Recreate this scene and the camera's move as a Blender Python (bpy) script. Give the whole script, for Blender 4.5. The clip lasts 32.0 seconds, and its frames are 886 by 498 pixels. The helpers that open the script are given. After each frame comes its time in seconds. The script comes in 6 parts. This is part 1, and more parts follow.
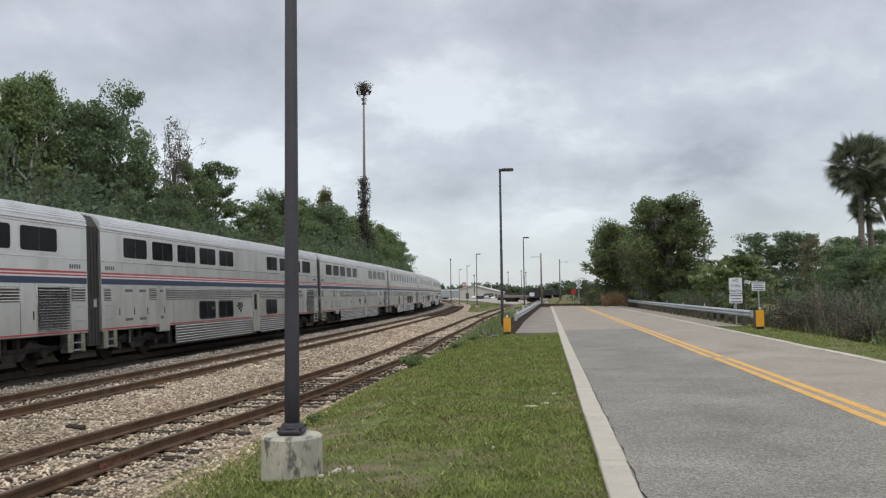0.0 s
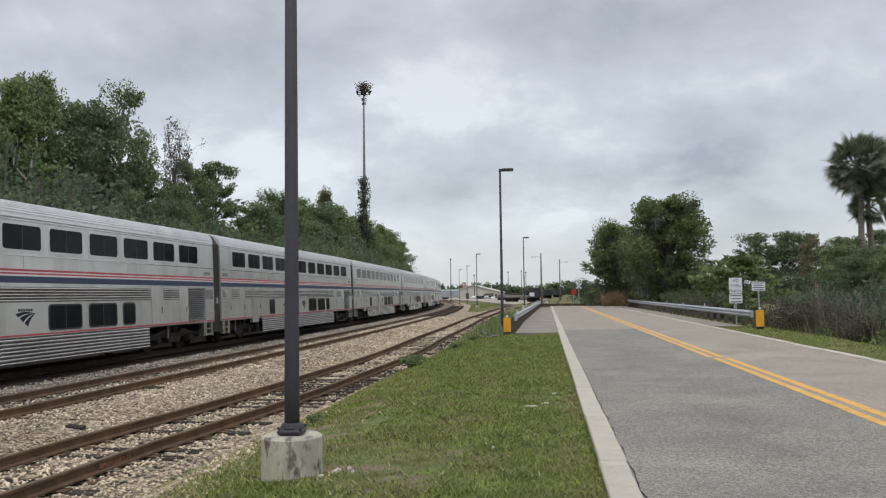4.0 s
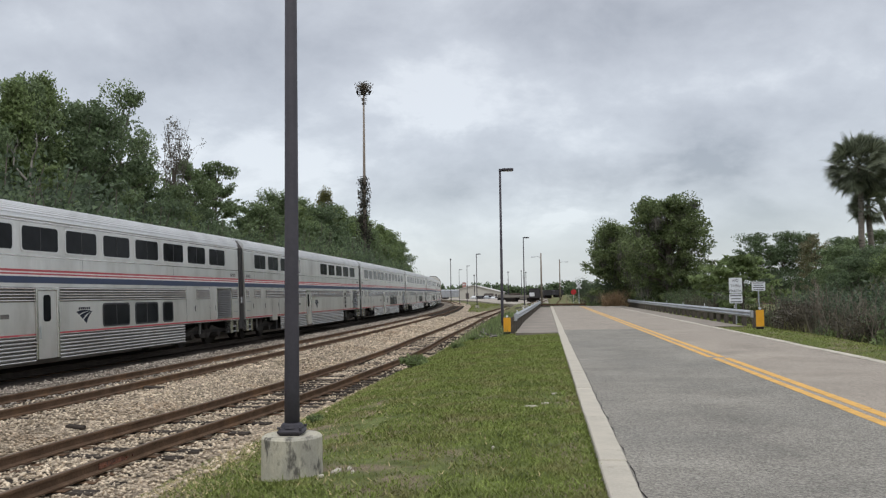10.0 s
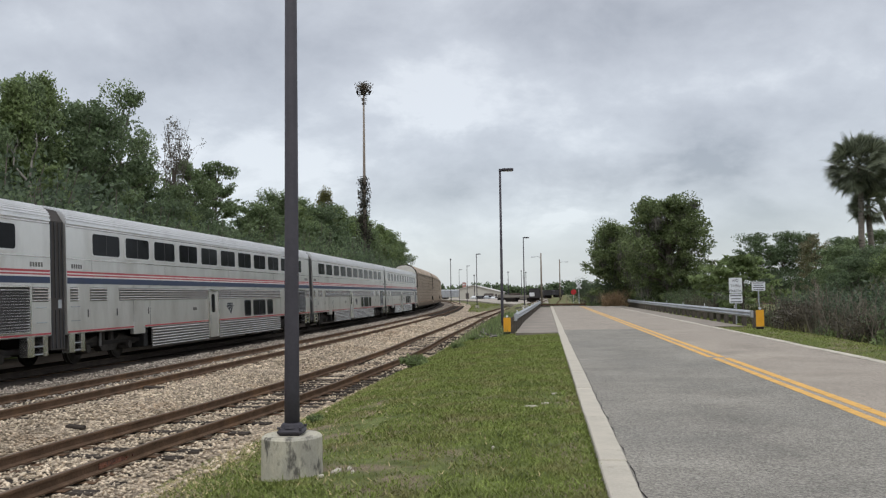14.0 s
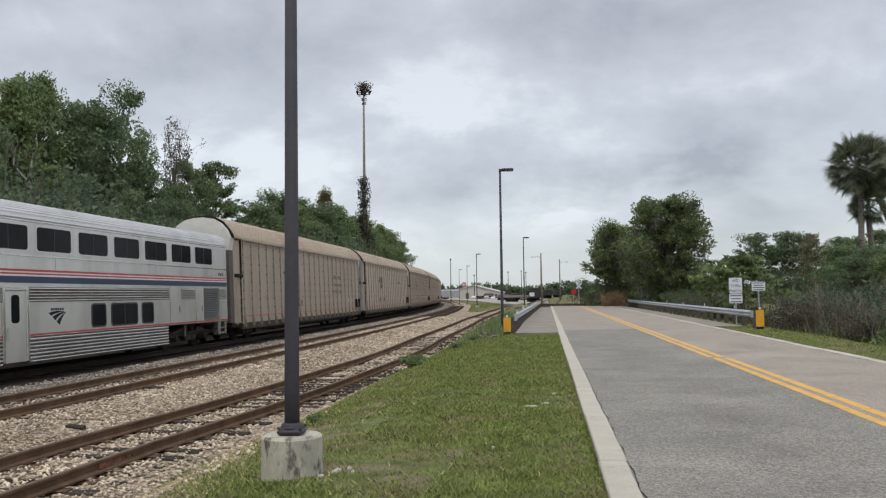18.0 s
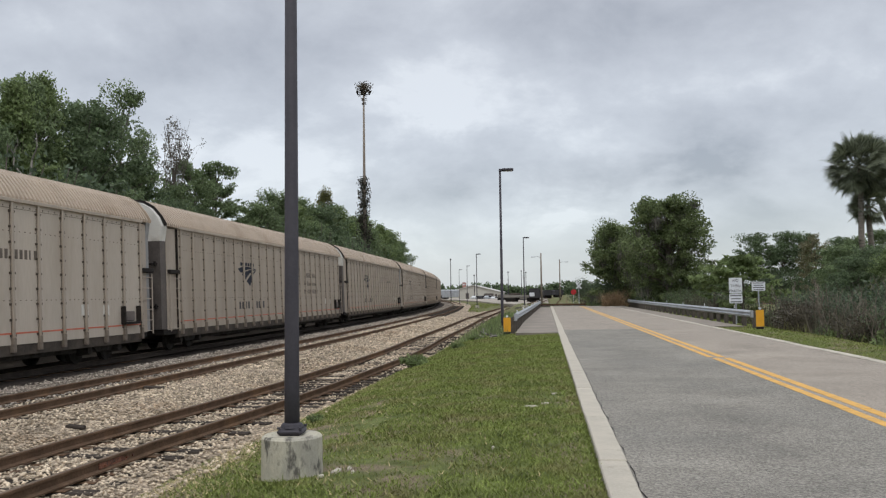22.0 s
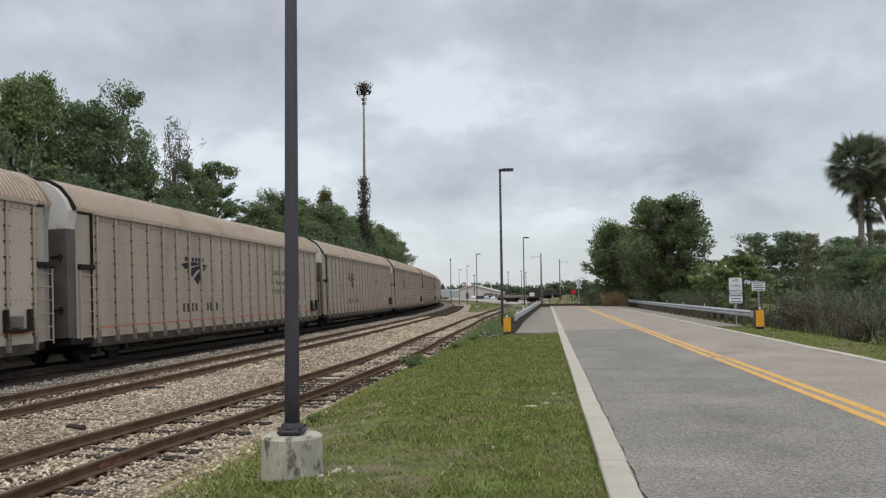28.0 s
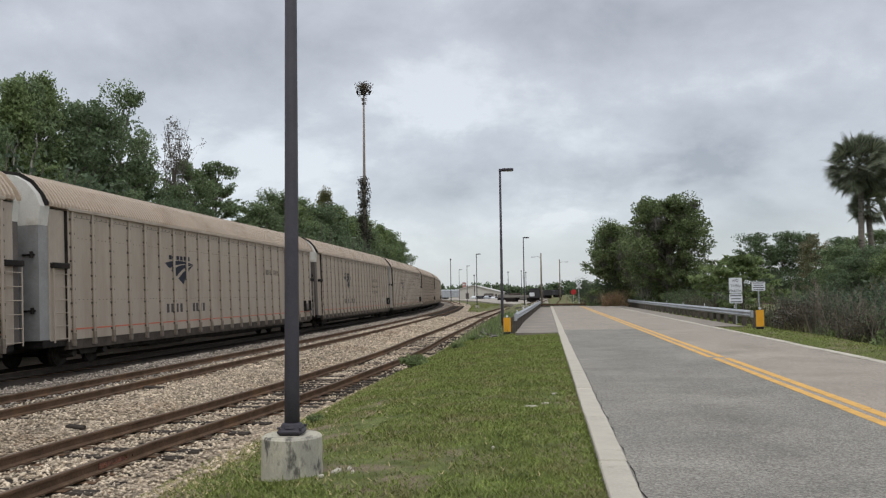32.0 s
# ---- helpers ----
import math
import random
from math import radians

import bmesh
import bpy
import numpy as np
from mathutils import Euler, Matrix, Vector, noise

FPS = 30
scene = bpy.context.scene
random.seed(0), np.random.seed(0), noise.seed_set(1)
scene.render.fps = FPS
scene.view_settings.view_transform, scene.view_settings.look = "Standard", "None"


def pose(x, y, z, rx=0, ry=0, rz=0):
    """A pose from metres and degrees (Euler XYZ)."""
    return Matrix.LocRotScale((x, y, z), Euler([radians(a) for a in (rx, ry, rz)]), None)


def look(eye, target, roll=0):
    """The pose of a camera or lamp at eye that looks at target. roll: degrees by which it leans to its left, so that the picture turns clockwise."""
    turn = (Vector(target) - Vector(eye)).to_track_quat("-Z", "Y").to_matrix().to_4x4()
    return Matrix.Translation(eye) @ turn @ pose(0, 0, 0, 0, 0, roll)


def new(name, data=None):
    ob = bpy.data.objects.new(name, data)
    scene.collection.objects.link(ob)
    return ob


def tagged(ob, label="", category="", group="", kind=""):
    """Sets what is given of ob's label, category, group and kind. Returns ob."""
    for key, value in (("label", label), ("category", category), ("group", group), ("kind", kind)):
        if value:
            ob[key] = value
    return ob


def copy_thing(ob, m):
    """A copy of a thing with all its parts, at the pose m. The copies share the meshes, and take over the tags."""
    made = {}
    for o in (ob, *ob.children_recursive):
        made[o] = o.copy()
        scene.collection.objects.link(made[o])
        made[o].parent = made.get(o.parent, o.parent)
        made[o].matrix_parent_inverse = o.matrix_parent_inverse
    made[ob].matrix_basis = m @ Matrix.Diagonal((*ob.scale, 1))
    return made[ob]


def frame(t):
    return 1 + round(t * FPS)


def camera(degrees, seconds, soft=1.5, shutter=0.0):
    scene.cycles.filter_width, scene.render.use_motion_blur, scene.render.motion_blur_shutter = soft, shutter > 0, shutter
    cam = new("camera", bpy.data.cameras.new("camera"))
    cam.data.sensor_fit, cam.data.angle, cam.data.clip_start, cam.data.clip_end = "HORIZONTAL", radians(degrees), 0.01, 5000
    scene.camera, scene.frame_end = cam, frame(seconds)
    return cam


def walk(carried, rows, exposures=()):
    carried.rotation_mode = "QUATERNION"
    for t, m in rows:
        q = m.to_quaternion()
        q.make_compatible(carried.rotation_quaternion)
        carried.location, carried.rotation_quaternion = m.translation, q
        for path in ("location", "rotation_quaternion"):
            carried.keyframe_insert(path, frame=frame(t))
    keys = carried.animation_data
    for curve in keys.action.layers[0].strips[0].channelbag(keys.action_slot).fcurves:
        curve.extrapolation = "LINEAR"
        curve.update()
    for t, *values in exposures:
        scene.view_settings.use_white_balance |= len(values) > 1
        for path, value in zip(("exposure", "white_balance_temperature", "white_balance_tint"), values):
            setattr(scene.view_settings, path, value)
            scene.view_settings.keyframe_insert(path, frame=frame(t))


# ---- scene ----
cam = camera(56.61, 32.0, soft=1.25)
CAM_POSE = pose(0, 0, 1.6, 0, 0, 7.097) @ pose(0, 0, 0, 93.153, 0, 0) @ pose(0, 0, 0, 0, 0, -0.748)
walk(cam, [(0.0, CAM_POSE), (32.0, CAM_POSE)], exposures=[(0.0, 0.0), (19.0, 0.0), (28.0, -0.05), (32.0, -0.05)])

# ---- daylight under broken overcast ----
SUN_ELEV, SUN_TURN = radians(56), radians(168)


# cloud banks: direction (x, z), half width, half height, how thick (-) or thin (+)
CLOUD_BANKS = (
    (-0.005, 0.309, 0.288, 0.038, -0.050),
    (-0.348, 0.270, 0.117, 0.018, -0.035),
    (-0.127, 0.227, 0.065, 0.016, 0.060),
    (-0.322, 0.218, 0.076, 0.018, 0.045),
    (0.065, 0.143, 0.144, 0.021, -0.095),
    (-0.055, 0.183, 0.117, 0.025, -0.060),
    (0.031, 0.090, 0.052, 0.014, 0.095),
    (0.210, 0.192, 0.130, 0.027, -0.020),
    (0.304, 0.245, 0.117, 0.048, 0.060),
    (0.312, 0.156, 0.103, 0.048, 0.055),
    (0.216, 0.109, 0.096, 0.018, 0.035),
    (-0.231, 0.152, 0.076, 0.018, 0.030),
    (-0.466, 0.290, 0.151, 0.041, 0.045),
)


def make_sky():
    w = bpy.data.worlds.new("overcast_sky")
    scene.world = w
    w.use_nodes = True
    nt = w.node_tree
    nt.nodes.clear()
    N = nt.nodes.new
    L = nt.links.new
    out, bg = N("ShaderNodeOutputWorld"), N("ShaderNodeBackground")
    sky = N("ShaderNodeTexSky")
    sky.sky_type, sky.sun_disc = "NISHITA", False
    sky.sun_elevation, sky.sun_rotation = SUN_ELEV, SUN_TURN
    tc = N("ShaderNodeTexCoord")
    sep = N("ShaderNodeSeparateXYZ")
    L(tc.outputs["Generated"], sep.inputs[0])

    def m(op, a, b=None):
        n = N("ShaderNodeMath")
        n.operation = op
        for i, v in enumerate((a, b)):
            if v is None:
                continue
            if isinstance(v, (int, float)):
                n.inputs[i].default_value = v
            else:
                L(v, n.inputs[i])
        return n.outputs[0]

    up = m("MAXIMUM", sep.outputs[2], 0.0)
    d = m("ADD", up, 0.46)
    comb = N("ShaderNodeCombineXYZ")
    L(m("DIVIDE", sep.outputs[0], d), comb.inputs[0])
    L(m("DIVIDE", sep.outputs[1], d), comb.inputs[1])

    def cloud(scale, detail, rough, off):
        n = N("ShaderNodeTexNoise")
        n.inputs["Scale"].default_value = scale
        n.inputs["Detail"].default_value = detail
        n.inputs["Roughness"].default_value = rough
        n.inputs["Distortion"].default_value = 0.15
        a = N("ShaderNodeVectorMath")
        a.inputs[1].default_value = off
        L(comb.outputs[0], a.inputs[0])
        L(a.outputs[0], n.inputs["Vector"])
        return n.outputs["Fac"]

    big = cloud(1.3, 4.0, 0.5, (5.6, 0.4, 0.0))
    fine = cloud(3.4, 8.0, 0.6, (7.3, 2.2, 4.0))
    f = m("ADD", m("MULTIPLY", big, 0.54), m("MULTIPLY", fine, 0.46))

    # ragged edges for the banks
    warp_x = m("MULTIPLY", m("SUBTRACT", cloud(4.6, 5.0, 0.6, (2.1, 8.8, 1.0)), 0.5), 0.30)
    warp_z = m("MULTIPLY", m("SUBTRACT", cloud(5.6, 5.0, 0.6, (9.4, 3.7, 2.0)), 0.5), 0.13)

    def bank(x0, z0, wide, high, depth):
        """A soft cloud bank (depth below 0) or a thin bright break (above 0) in one part of the sky."""
        a = m("DIVIDE", m("SUBTRACT", m("ADD", sep.outputs[0], warp_x), x0), wide)
        b = m("DIVIDE", m("SUBTRACT", m("ADD", sep.outputs[2], warp_z), z0), high)
        g = m("EXPONENT", m("MULTIPLY", m("ADD", m("MULTIPLY", a, a), m("MULTIPLY", b, b)), -1.0))
        return m("MULTIPLY", g, depth)

    for row in CLOUD_BANKS:
        f = m("ADD", f, bank(*row))
    ramp = N("ShaderNodeValToRGB")
    cr = ramp.color_ramp
    cr.elements[0].position, cr.elements[0].color = 0.365, (0.315, 0.326, 0.352, 1)
    cr.elements[1].position, cr.elements[1].color = 0.605, (0.68, 0.70, 0.725, 1)
    for p_, c_ in ((0.425, (0.40, 0.411, 0.438)), (0.48, (0.465, 0.478, 0.507)), (0.54, (0.535, 0.552, 0.582))):
        e = cr.elements.new(p_)
        e.color = (*c_, 1)
    L(f, ramp.inputs[0])
    # the low sky towards the horizon is an even pale blue-grey
    hz = N("ShaderNodeMapRange")
    hz.inputs[1].default_value, hz.inputs[2].default_value = 0.0, 0.13
    L(up, hz.inputs[0])
    mixh = N("ShaderNodeMix")
    mixh.data_type = "RGBA"
    mixh.inputs[6].default_value = (0.55, 0.60, 0.64, 1)
    L(m("ADD", m("MULTIPLY", hz.outputs[0], 0.75), 0.25), mixh.inputs[0])
    L(ramp.outputs[0], mixh.inputs[7])
    # an overcast sky is brighter overhead
    zen = N("ShaderNodeMapRange")
    zen.inputs[1].default_value, zen.inputs[2].default_value = 0.35, 0.95
    zen.inputs[3].default_value, zen.inputs[4].default_value = 1.0, 2.55
    L(up, zen.inputs[0])
    sc = N("ShaderNodeVectorMath")
    sc.operation = "SCALE"
    L(mixh.outputs[2], sc.inputs[0])
    L(zen.outputs[0], sc.inputs["Scale"])
    thin = N("ShaderNodeVectorMath")
    thin.operation = "SCALE"
    thin.inputs["Scale"].default_value = 0.03
    L(sky.outputs[0], thin.inputs[0])
    add = N("ShaderNodeVectorMath")
    L(sc.outputs[0], add.inputs[0])
    L(thin.outputs[0], add.inputs[1])
    L(add.outputs[0], bg.inputs["Color"])
    bg.inputs["Strength"].default_value = 1.0
    L(bg.outputs[0], out.inputs[0])


make_sky()
sun_data = bpy.data.lights.new("sun", "SUN")
sun_data.energy, sun_data.angle, sun_data.color = 0.8, radians(25), (1.0, 0.96, 0.9)
sun = new("sun", sun_data)
sun.matrix_world = look((0, 0, 60), (0 - math.sin(SUN_TURN) * 40, 0 - math.cos(SUN_TURN) * 40, 60 - math.tan(SUN_ELEV) * 40))


# ---- materials ----
def mat(name, base, rough=0.7, metal=0.0, vary=0.25, scale=3.0, fine=40.0, bump=0.0, stain=None, stain_at=(0.55, 0.75),
        stain_scale=1.0, rand=0.0, stretch=(1, 1, 1), spec=0.5, bump_scale=None, second=None, second_at=(0.4, 0.6), second_scale=0.5):
    mt = bpy.data.materials.new(name)
    mt.use_nodes = True
    nt = mt.node_tree
    bs = nt.nodes["Principled BSDF"]
    N, L = nt.nodes.new, nt.links.new
    bs.inputs["Roughness"].default_value = rough
    bs.inputs["Metallic"].default_value = metal
    bs.inputs["Specular IOR Level"].default_value = spec
    tc = N("ShaderNodeTexCoord")
    mp = N("ShaderNodeMapping")
    mp.inputs["Scale"].default_value = stretch
    L(tc.outputs["Object"], mp.inputs[0])

    def noise_tex(s, det=4.0, rgh=0.55):
        n = N("ShaderNodeTexNoise")
        n.inputs["Scale"].default_value = s
        n.inputs["Detail"].default_value = det
        n.inputs["Roughness"].default_value = rgh
        L(mp.outputs[0], n.inputs["Vector"])
        return n.outputs["Fac"]

    def mix(fac, a, b):
        n = N("ShaderNodeMix")
        n.data_type = "RGBA"
        for sock, v in ((n.inputs[0], fac), (n.inputs[6], a), (n.inputs[7], b)):
            if isinstance(v, (int, float)):
                sock.default_value = v
            elif isinstance(v, tuple):
                sock.default_value = (*v, 1)
            else:
                L(v, sock)
        return n.outputs[2]

    def ramp(v, a, b):
        n = N("ShaderNodeMapRange")
        n.inputs[1].default_value, n.inputs[2].default_value = a, b
        L(v, n.inputs[0])
        return n.outputs[0]

    lo = tuple(c * (1 - vary) for c in base)
    hi = tuple(min(1.0, c * (1 + vary)) for c in base)
    coarse = noise_tex(scale)
    col = mix(ramp(coarse, 0.3, 0.7), lo, hi)
    if second:
        col = mix(ramp(noise_tex(second_scale, 5.0), *second_at), col, second)
    grain = noise_tex(fine, 3.0, 0.6)
    g = N("ShaderNodeMix")
    g.data_type, g.blend_type = "RGBA", "MULTIPLY"
    g.inputs[0].default_value = 1.0
    L(col, g.inputs[6])
    gv = N("ShaderNodeMapRange")
    gv.inputs[1].default_value, gv.inputs[2].default_value = 0.25, 0.75
    gv.inputs[3].default_value, gv.inputs[4].default_value = 1 - vary, 1 + vary * 0.6
    L(grain, gv.inputs[0])
    L(gv.outputs[0], g.inputs[7])
    col = g.outputs[2]
    if stain:
        col = mix(ramp(noise_tex(stain_scale, 6.0, 0.62), *stain_at), col, stain)
    if rand:
        oi = N("ShaderNodeObjectInfo")
        ge = N("ShaderNodeNewGeometry")
        ad = N("ShaderNodeMath")
        ad.operation = "ADD"
        L(oi.outputs["Random"], ad.inputs[0])
        L(ge.outputs["Random Per Island"], ad.inputs[1])
        fr = N("ShaderNodeMath")
        fr.operation = "FRACT"
        L(ad.outputs[0], fr.inputs[0])
        rv = N("ShaderNodeMapRange")
        rv.inputs[3].default_value, rv.inputs[4].default_value = 1 - rand, 1 + rand
        L(fr.outputs[0], rv.inputs[0])
        h = N("ShaderNodeMix")
        h.data_type, h.blend_type = "RGBA", "MULTIPLY"
        h.inputs[0].default_value = 1.0
        L(col, h.inputs[6])
        L(rv.outputs[0], h.inputs[7])
        col = h.outputs[2]
    L(col, bs.inputs["Base Color"])
    rr = N("ShaderNodeMapRange")
    rr.inputs[3].default_value, rr.inputs[4].default_value = max(0.03, rough - 0.12), min(1.0, rough + 0.12)
    L(coarse, rr.inputs[0])
    L(rr.outputs[0], bs.inputs["Roughness"])
    if bump:
        b = N("ShaderNodeBump")
        b.inputs["Strength"].default_value = bump
        b.inputs["Distance"].default_value = 0.02
        L(noise_tex(bump_scale or fine, 4.0, 0.6), b.inputs["Height"])
        L(b.outputs[0], bs.inputs["Normal"])
    return mt


def leaf_mat(name, base, rand=0.45, through_light=0.52):
    mt = mat(name, base, rough=0.55, vary=0.2, scale=0.25, fine=3.0, rand=rand, spec=0.3)
    nt = mt.node_tree
    bs = nt.nodes["Principled BSDF"]
    out = nt.nodes["Material Output"]
    tr = nt.nodes.new("ShaderNodeBsdfTranslucent")
    ms = nt.nodes.new("ShaderNodeMixShader")
    ms.inputs[0].default_value = through_light
    src = bs.inputs["Base Color"].links[0].from_socket
    nt.links.new(src, tr.inputs[0])
    nt.links.new(bs.outputs[0], ms.inputs[1])
    nt.links.new(tr.outputs[0], ms.inputs[2])
    nt.links.new(ms.outputs[0], out.inputs[0])
    return mt


M_ASPHALT = mat("asphalt", (0.25, 0.231, 0.196), 0.92, vary=0.3, scale=0.7, fine=24, bump=0.6, second=(0.215, 0.203, 0.177), second_at=(0.35, 0.75), second_scale=0.3, stain=(0.27, 0.25, 0.212), stain_at=(0.5, 0.85), stain_scale=0.22, spec=0.4)
M_ASPHALT_OLD = mat("sun_bleached_asphalt", (0.335, 0.29, 0.238), 0.92, vary=0.25, scale=0.6, fine=24, bump=0.6, second=(0.30, 0.262, 0.218), second_at=(0.35, 0.75), second_scale=0.3, spec=0.4)
M_YELLOW = mat("yellow_road_paint", (0.66, 0.37, 0.085), 0.8, vary=0.15, scale=4, fine=60, stain=(0.33, 0.26, 0.17), stain_at=(0.55, 0.75), stain_scale=5)
M_CONCRETE = mat("kerb_concrete", (0.475, 0.432, 0.355), 0.9, vary=0.12, scale=1.5, fine=40, bump=0.3, stain=(0.25, 0.225, 0.18), stain_at=(0.54, 0.76), stain_scale=1.6, rand=0.05)
M_SLAB = mat("slab_concrete", (0.25, 0.215, 0.178), 0.9, vary=0.25, scale=0.8, fine=30, bump=0.3, stain=(0.2, 0.18, 0.15), stain_at=(0.55, 0.75), stain_scale=0.7)
M_STRAW = mat("dry_straw", (0.40, 0.32, 0.17), 0.85, vary=0.2, scale=2, fine=10, rand=0.35)
M_SLABGREY = mat("broken_grey_concrete", (0.15, 0.138, 0.118), 0.95, vary=0.2, scale=2, fine=20, bump=0.5, rand=0.25)
M_SOIL = mat("grass_ground", (0.125, 0.145, 0.05), 0.95, spec=0.1, vary=0.4, scale=2.6, fine=60, bump=0.9, bump_scale=40, second=(0.21, 0.17, 0.115), second_at=(0.47, 0.60), second_scale=1.1)
M_GRASS = mat("grass_blades", (0.19, 0.232, 0.06), 0.7, vary=0.22, scale=1.3, fine=6, rand=0.28, second=(0.25, 0.225, 0.095), second_at=(0.50, 0.72), second_scale=1.2, spec=0.2)
M_BALLAST = mat("ballast_bed", (0.385, 0.312, 0.23), 0.95, spec=0.1, vary=0.35, scale=1.0, fine=16, bump=1.0, bump_scale=14, second=(0.29, 0.225, 0.165), second_at=(0.5, 0.7), second_scale=0.4)
M_STONE = mat("ballast_stone", (0.51, 0.422, 0.315), 0.95, spec=0.15, vary=0.2, scale=0.6, fine=20, rand=0.6, second=(0.36, 0.27, 0.185), second_at=(0.52, 0.72), second_scale=0.5)
# the train's shade painted into the bed colour; also on the crossing bank
M_BED_BROWN = mat("dark_and_shaded_ballast", (0.045, 0.037, 0.031), 0.95, spec=0.1, vary=0.3, scale=1.0, fine=14, bump=1.0, bump_scale=14)


def stony(mt, scale, spread, relief):
    """Gives a gravel material stone-to-stone colour and relief."""
    nt = mt.node_tree
    N, L = nt.nodes.new, nt.links.new
    bs = nt.nodes["Principled BSDF"]
    tc = N("ShaderNodeTexCoord")
    vo = N("ShaderNodeTexVoronoi")
    vo.inputs["Scale"].default_value = scale
    L(tc.outputs["Object"], vo.inputs["Vector"])
    sep = N("ShaderNodeSeparateColor")
    L(vo.outputs["Color"], sep.inputs[0])
    mr = N("ShaderNodeMapRange")
    mr.inputs[3].default_value, mr.inputs[4].default_value = 1 - spread, 1 + spread
    L(sep.outputs[0], mr.inputs[0])
    mx = N("ShaderNodeMix")
    mx.data_type, mx.blend_type = "RGBA", "MULTIPLY"
    mx.inputs[0].default_value = 1.0
    L(bs.inputs["Base Color"].links[0].from_socket, mx.inputs[6])
    L(mr.outputs[0], mx.inputs[7])
    L(mx.outputs[2], bs.inputs["Base Color"])
    inv = N("ShaderNodeMath")
    inv.operation = "SUBTRACT"
    inv.inputs[0].default_value = 1.0
    L(vo.outputs["Distance"], inv.inputs[1])
    b = N("ShaderNodeBump")
    b.inputs["Strength"].default_value, b.inputs["Distance"].default_value = 1.0, relief
    L(inv.outputs[0], b.inputs["Height"])
    L(b.outputs[0], bs.inputs["Normal"])
    return mt


M_BALLAST_GREY = mat("greyed_ballast", (0.25, 0.215, 0.175), 0.95, spec=0.1, vary=0.35, scale=1.0, fine=16, bump=1.0, bump_scale=14, second=(0.18, 0.15, 0.12), second_at=(0.5, 0.7), second_scale=0.4)
M_STONE_GREY = mat("greyed_stone", (0.35, 0.305, 0.255), 0.95, spec=0.15, vary=0.2, scale=0.6, fine=20, rand=0.6, second=(0.24, 0.195, 0.155), second_at=(0.52, 0.72), second_scale=0.5)
stony(M_BALLAST_GREY, 17.0, 0.6, 0.05)
stony(M_BALLAST, 17.0, 0.6, 0.05)
stony(M_ASPHALT, 62.0, 0.42, 0.008)
stony(M_ASPHALT_OLD, 62.0, 0.30, 0.006)
M_RAIL = mat("rusty_rail", (0.125, 0.08, 0.052), 0.9, spec=0.12, vary=0.3, scale=3, fine=30, bump=0.2, second=(0.19, 0.11, 0.06), second_at=(0.5, 0.7), second_scale=0.8)
# darker rail copy with the train's shade in its colour
M_SHADERAIL = mat("train_shade_rail", (0.05, 0.04, 0.033), 0.8, spec=0.15, vary=0.3, scale=3, fine=30)
M_RAILTOP = mat("worn_rail_head", (0.15, 0.112, 0.082), 0.7, spec=0.2, metal=0.1, vary=0.2, scale=2, fine=20)
M_JOINT = mat("flaking_joint_rust", (0.21, 0.085, 0.05), 0.9, vary=0.4, scale=9, fine=50, bump=0.5, stain=(0.075, 0.045, 0.035), stain_at=(0.48, 0.6), stain_scale=14)
M_TIE = mat("wooden_tie", (0.055, 0.045, 0.037), 0.95, spec=0.1, vary=0.35, scale=2, fine=30, bump=0.6, rand=0.3, stretch=(1, 6, 6))
M_STEEL = mat("stainless_steel", (0.72, 0.705, 0.68), 0.33, metal=0.8, vary=0.03, scale=0.8, fine=9, stain=(0.46, 0.435, 0.40), stain_at=(0.45, 0.78), stain_scale=0.7, stretch=(1, 1, 0.35))
M_ROOF = mat("fluted_roof_steel", (0.76, 0.76, 0.76), 0.42, metal=0.6, vary=0.06, scale=0.8, fine=12, stain=(0.5, 0.49, 0.48), stain_at=(0.55, 0.85), stain_scale=0.6)
M_FLUTE = mat("fluted_side_steel", (0.66, 0.645, 0.62), 0.2, metal=0.9, vary=0.06, scale=1.2, fine=12, stain=(0.40, 0.37, 0.335), stain_at=(0.5, 0.85), stain_scale=0.8)
# dark steel carrying the shade between flute ribs, with lighter stains
M_GROOVE = mat("groove_shade_steel", (0.075, 0.07, 0.064), 0.6, metal=0.4, vary=0.2, scale=1.0, fine=12, stain=(0.15, 0.138, 0.12), stain_at=(0.5, 0.8), stain_scale=0.6)
M_FRAME = mat("bright_window_frame", (0.66, 0.655, 0.645), 0.45, metal=0.5, vary=0.05, scale=2, fine=20)
M_GLASS = mat("dark_tinted_glass", (0.014, 0.015, 0.017), 0.12, vary=0.3, scale=0.6, fine=2, spec=0.07)
M_RUBBER = mat("dark_rubber", (0.03, 0.03, 0.032), 0.6, vary=0.3, scale=2, fine=20)
M_RED = mat("red_stripe_paint", (0.42, 0.055, 0.07), 0.55, vary=0.12, scale=2, fine=20, stain=(0.42, 0.24, 0.2), stain_at=(0.55, 0.8))
M_REDFADE = mat("faded_red_stripe", (0.50, 0.13, 0.075), 0.7, vary=0.15, scale=2, fine=20, stain=(0.34, 0.25, 0.19), stain_at=(0.55, 0.7), stain_scale=1.2)
M_WHITE = mat("white_stripe_paint", (0.72, 0.68, 0.66), 0.55, vary=0.08, scale=2, fine=20)
M_BLUE = mat("blue_stripe_paint", (0.026, 0.042, 0.092), 0.5, vary=0.15, scale=2, fine=20)
M_UNDER = mat("sooty_underframe", (0.024, 0.021, 0.019), 0.85, vary=0.35, scale=3, fine=25, second=(0.042, 0.033, 0.026), second_at=(0.52, 0.75), second_scale=1.5, spec=0.15)
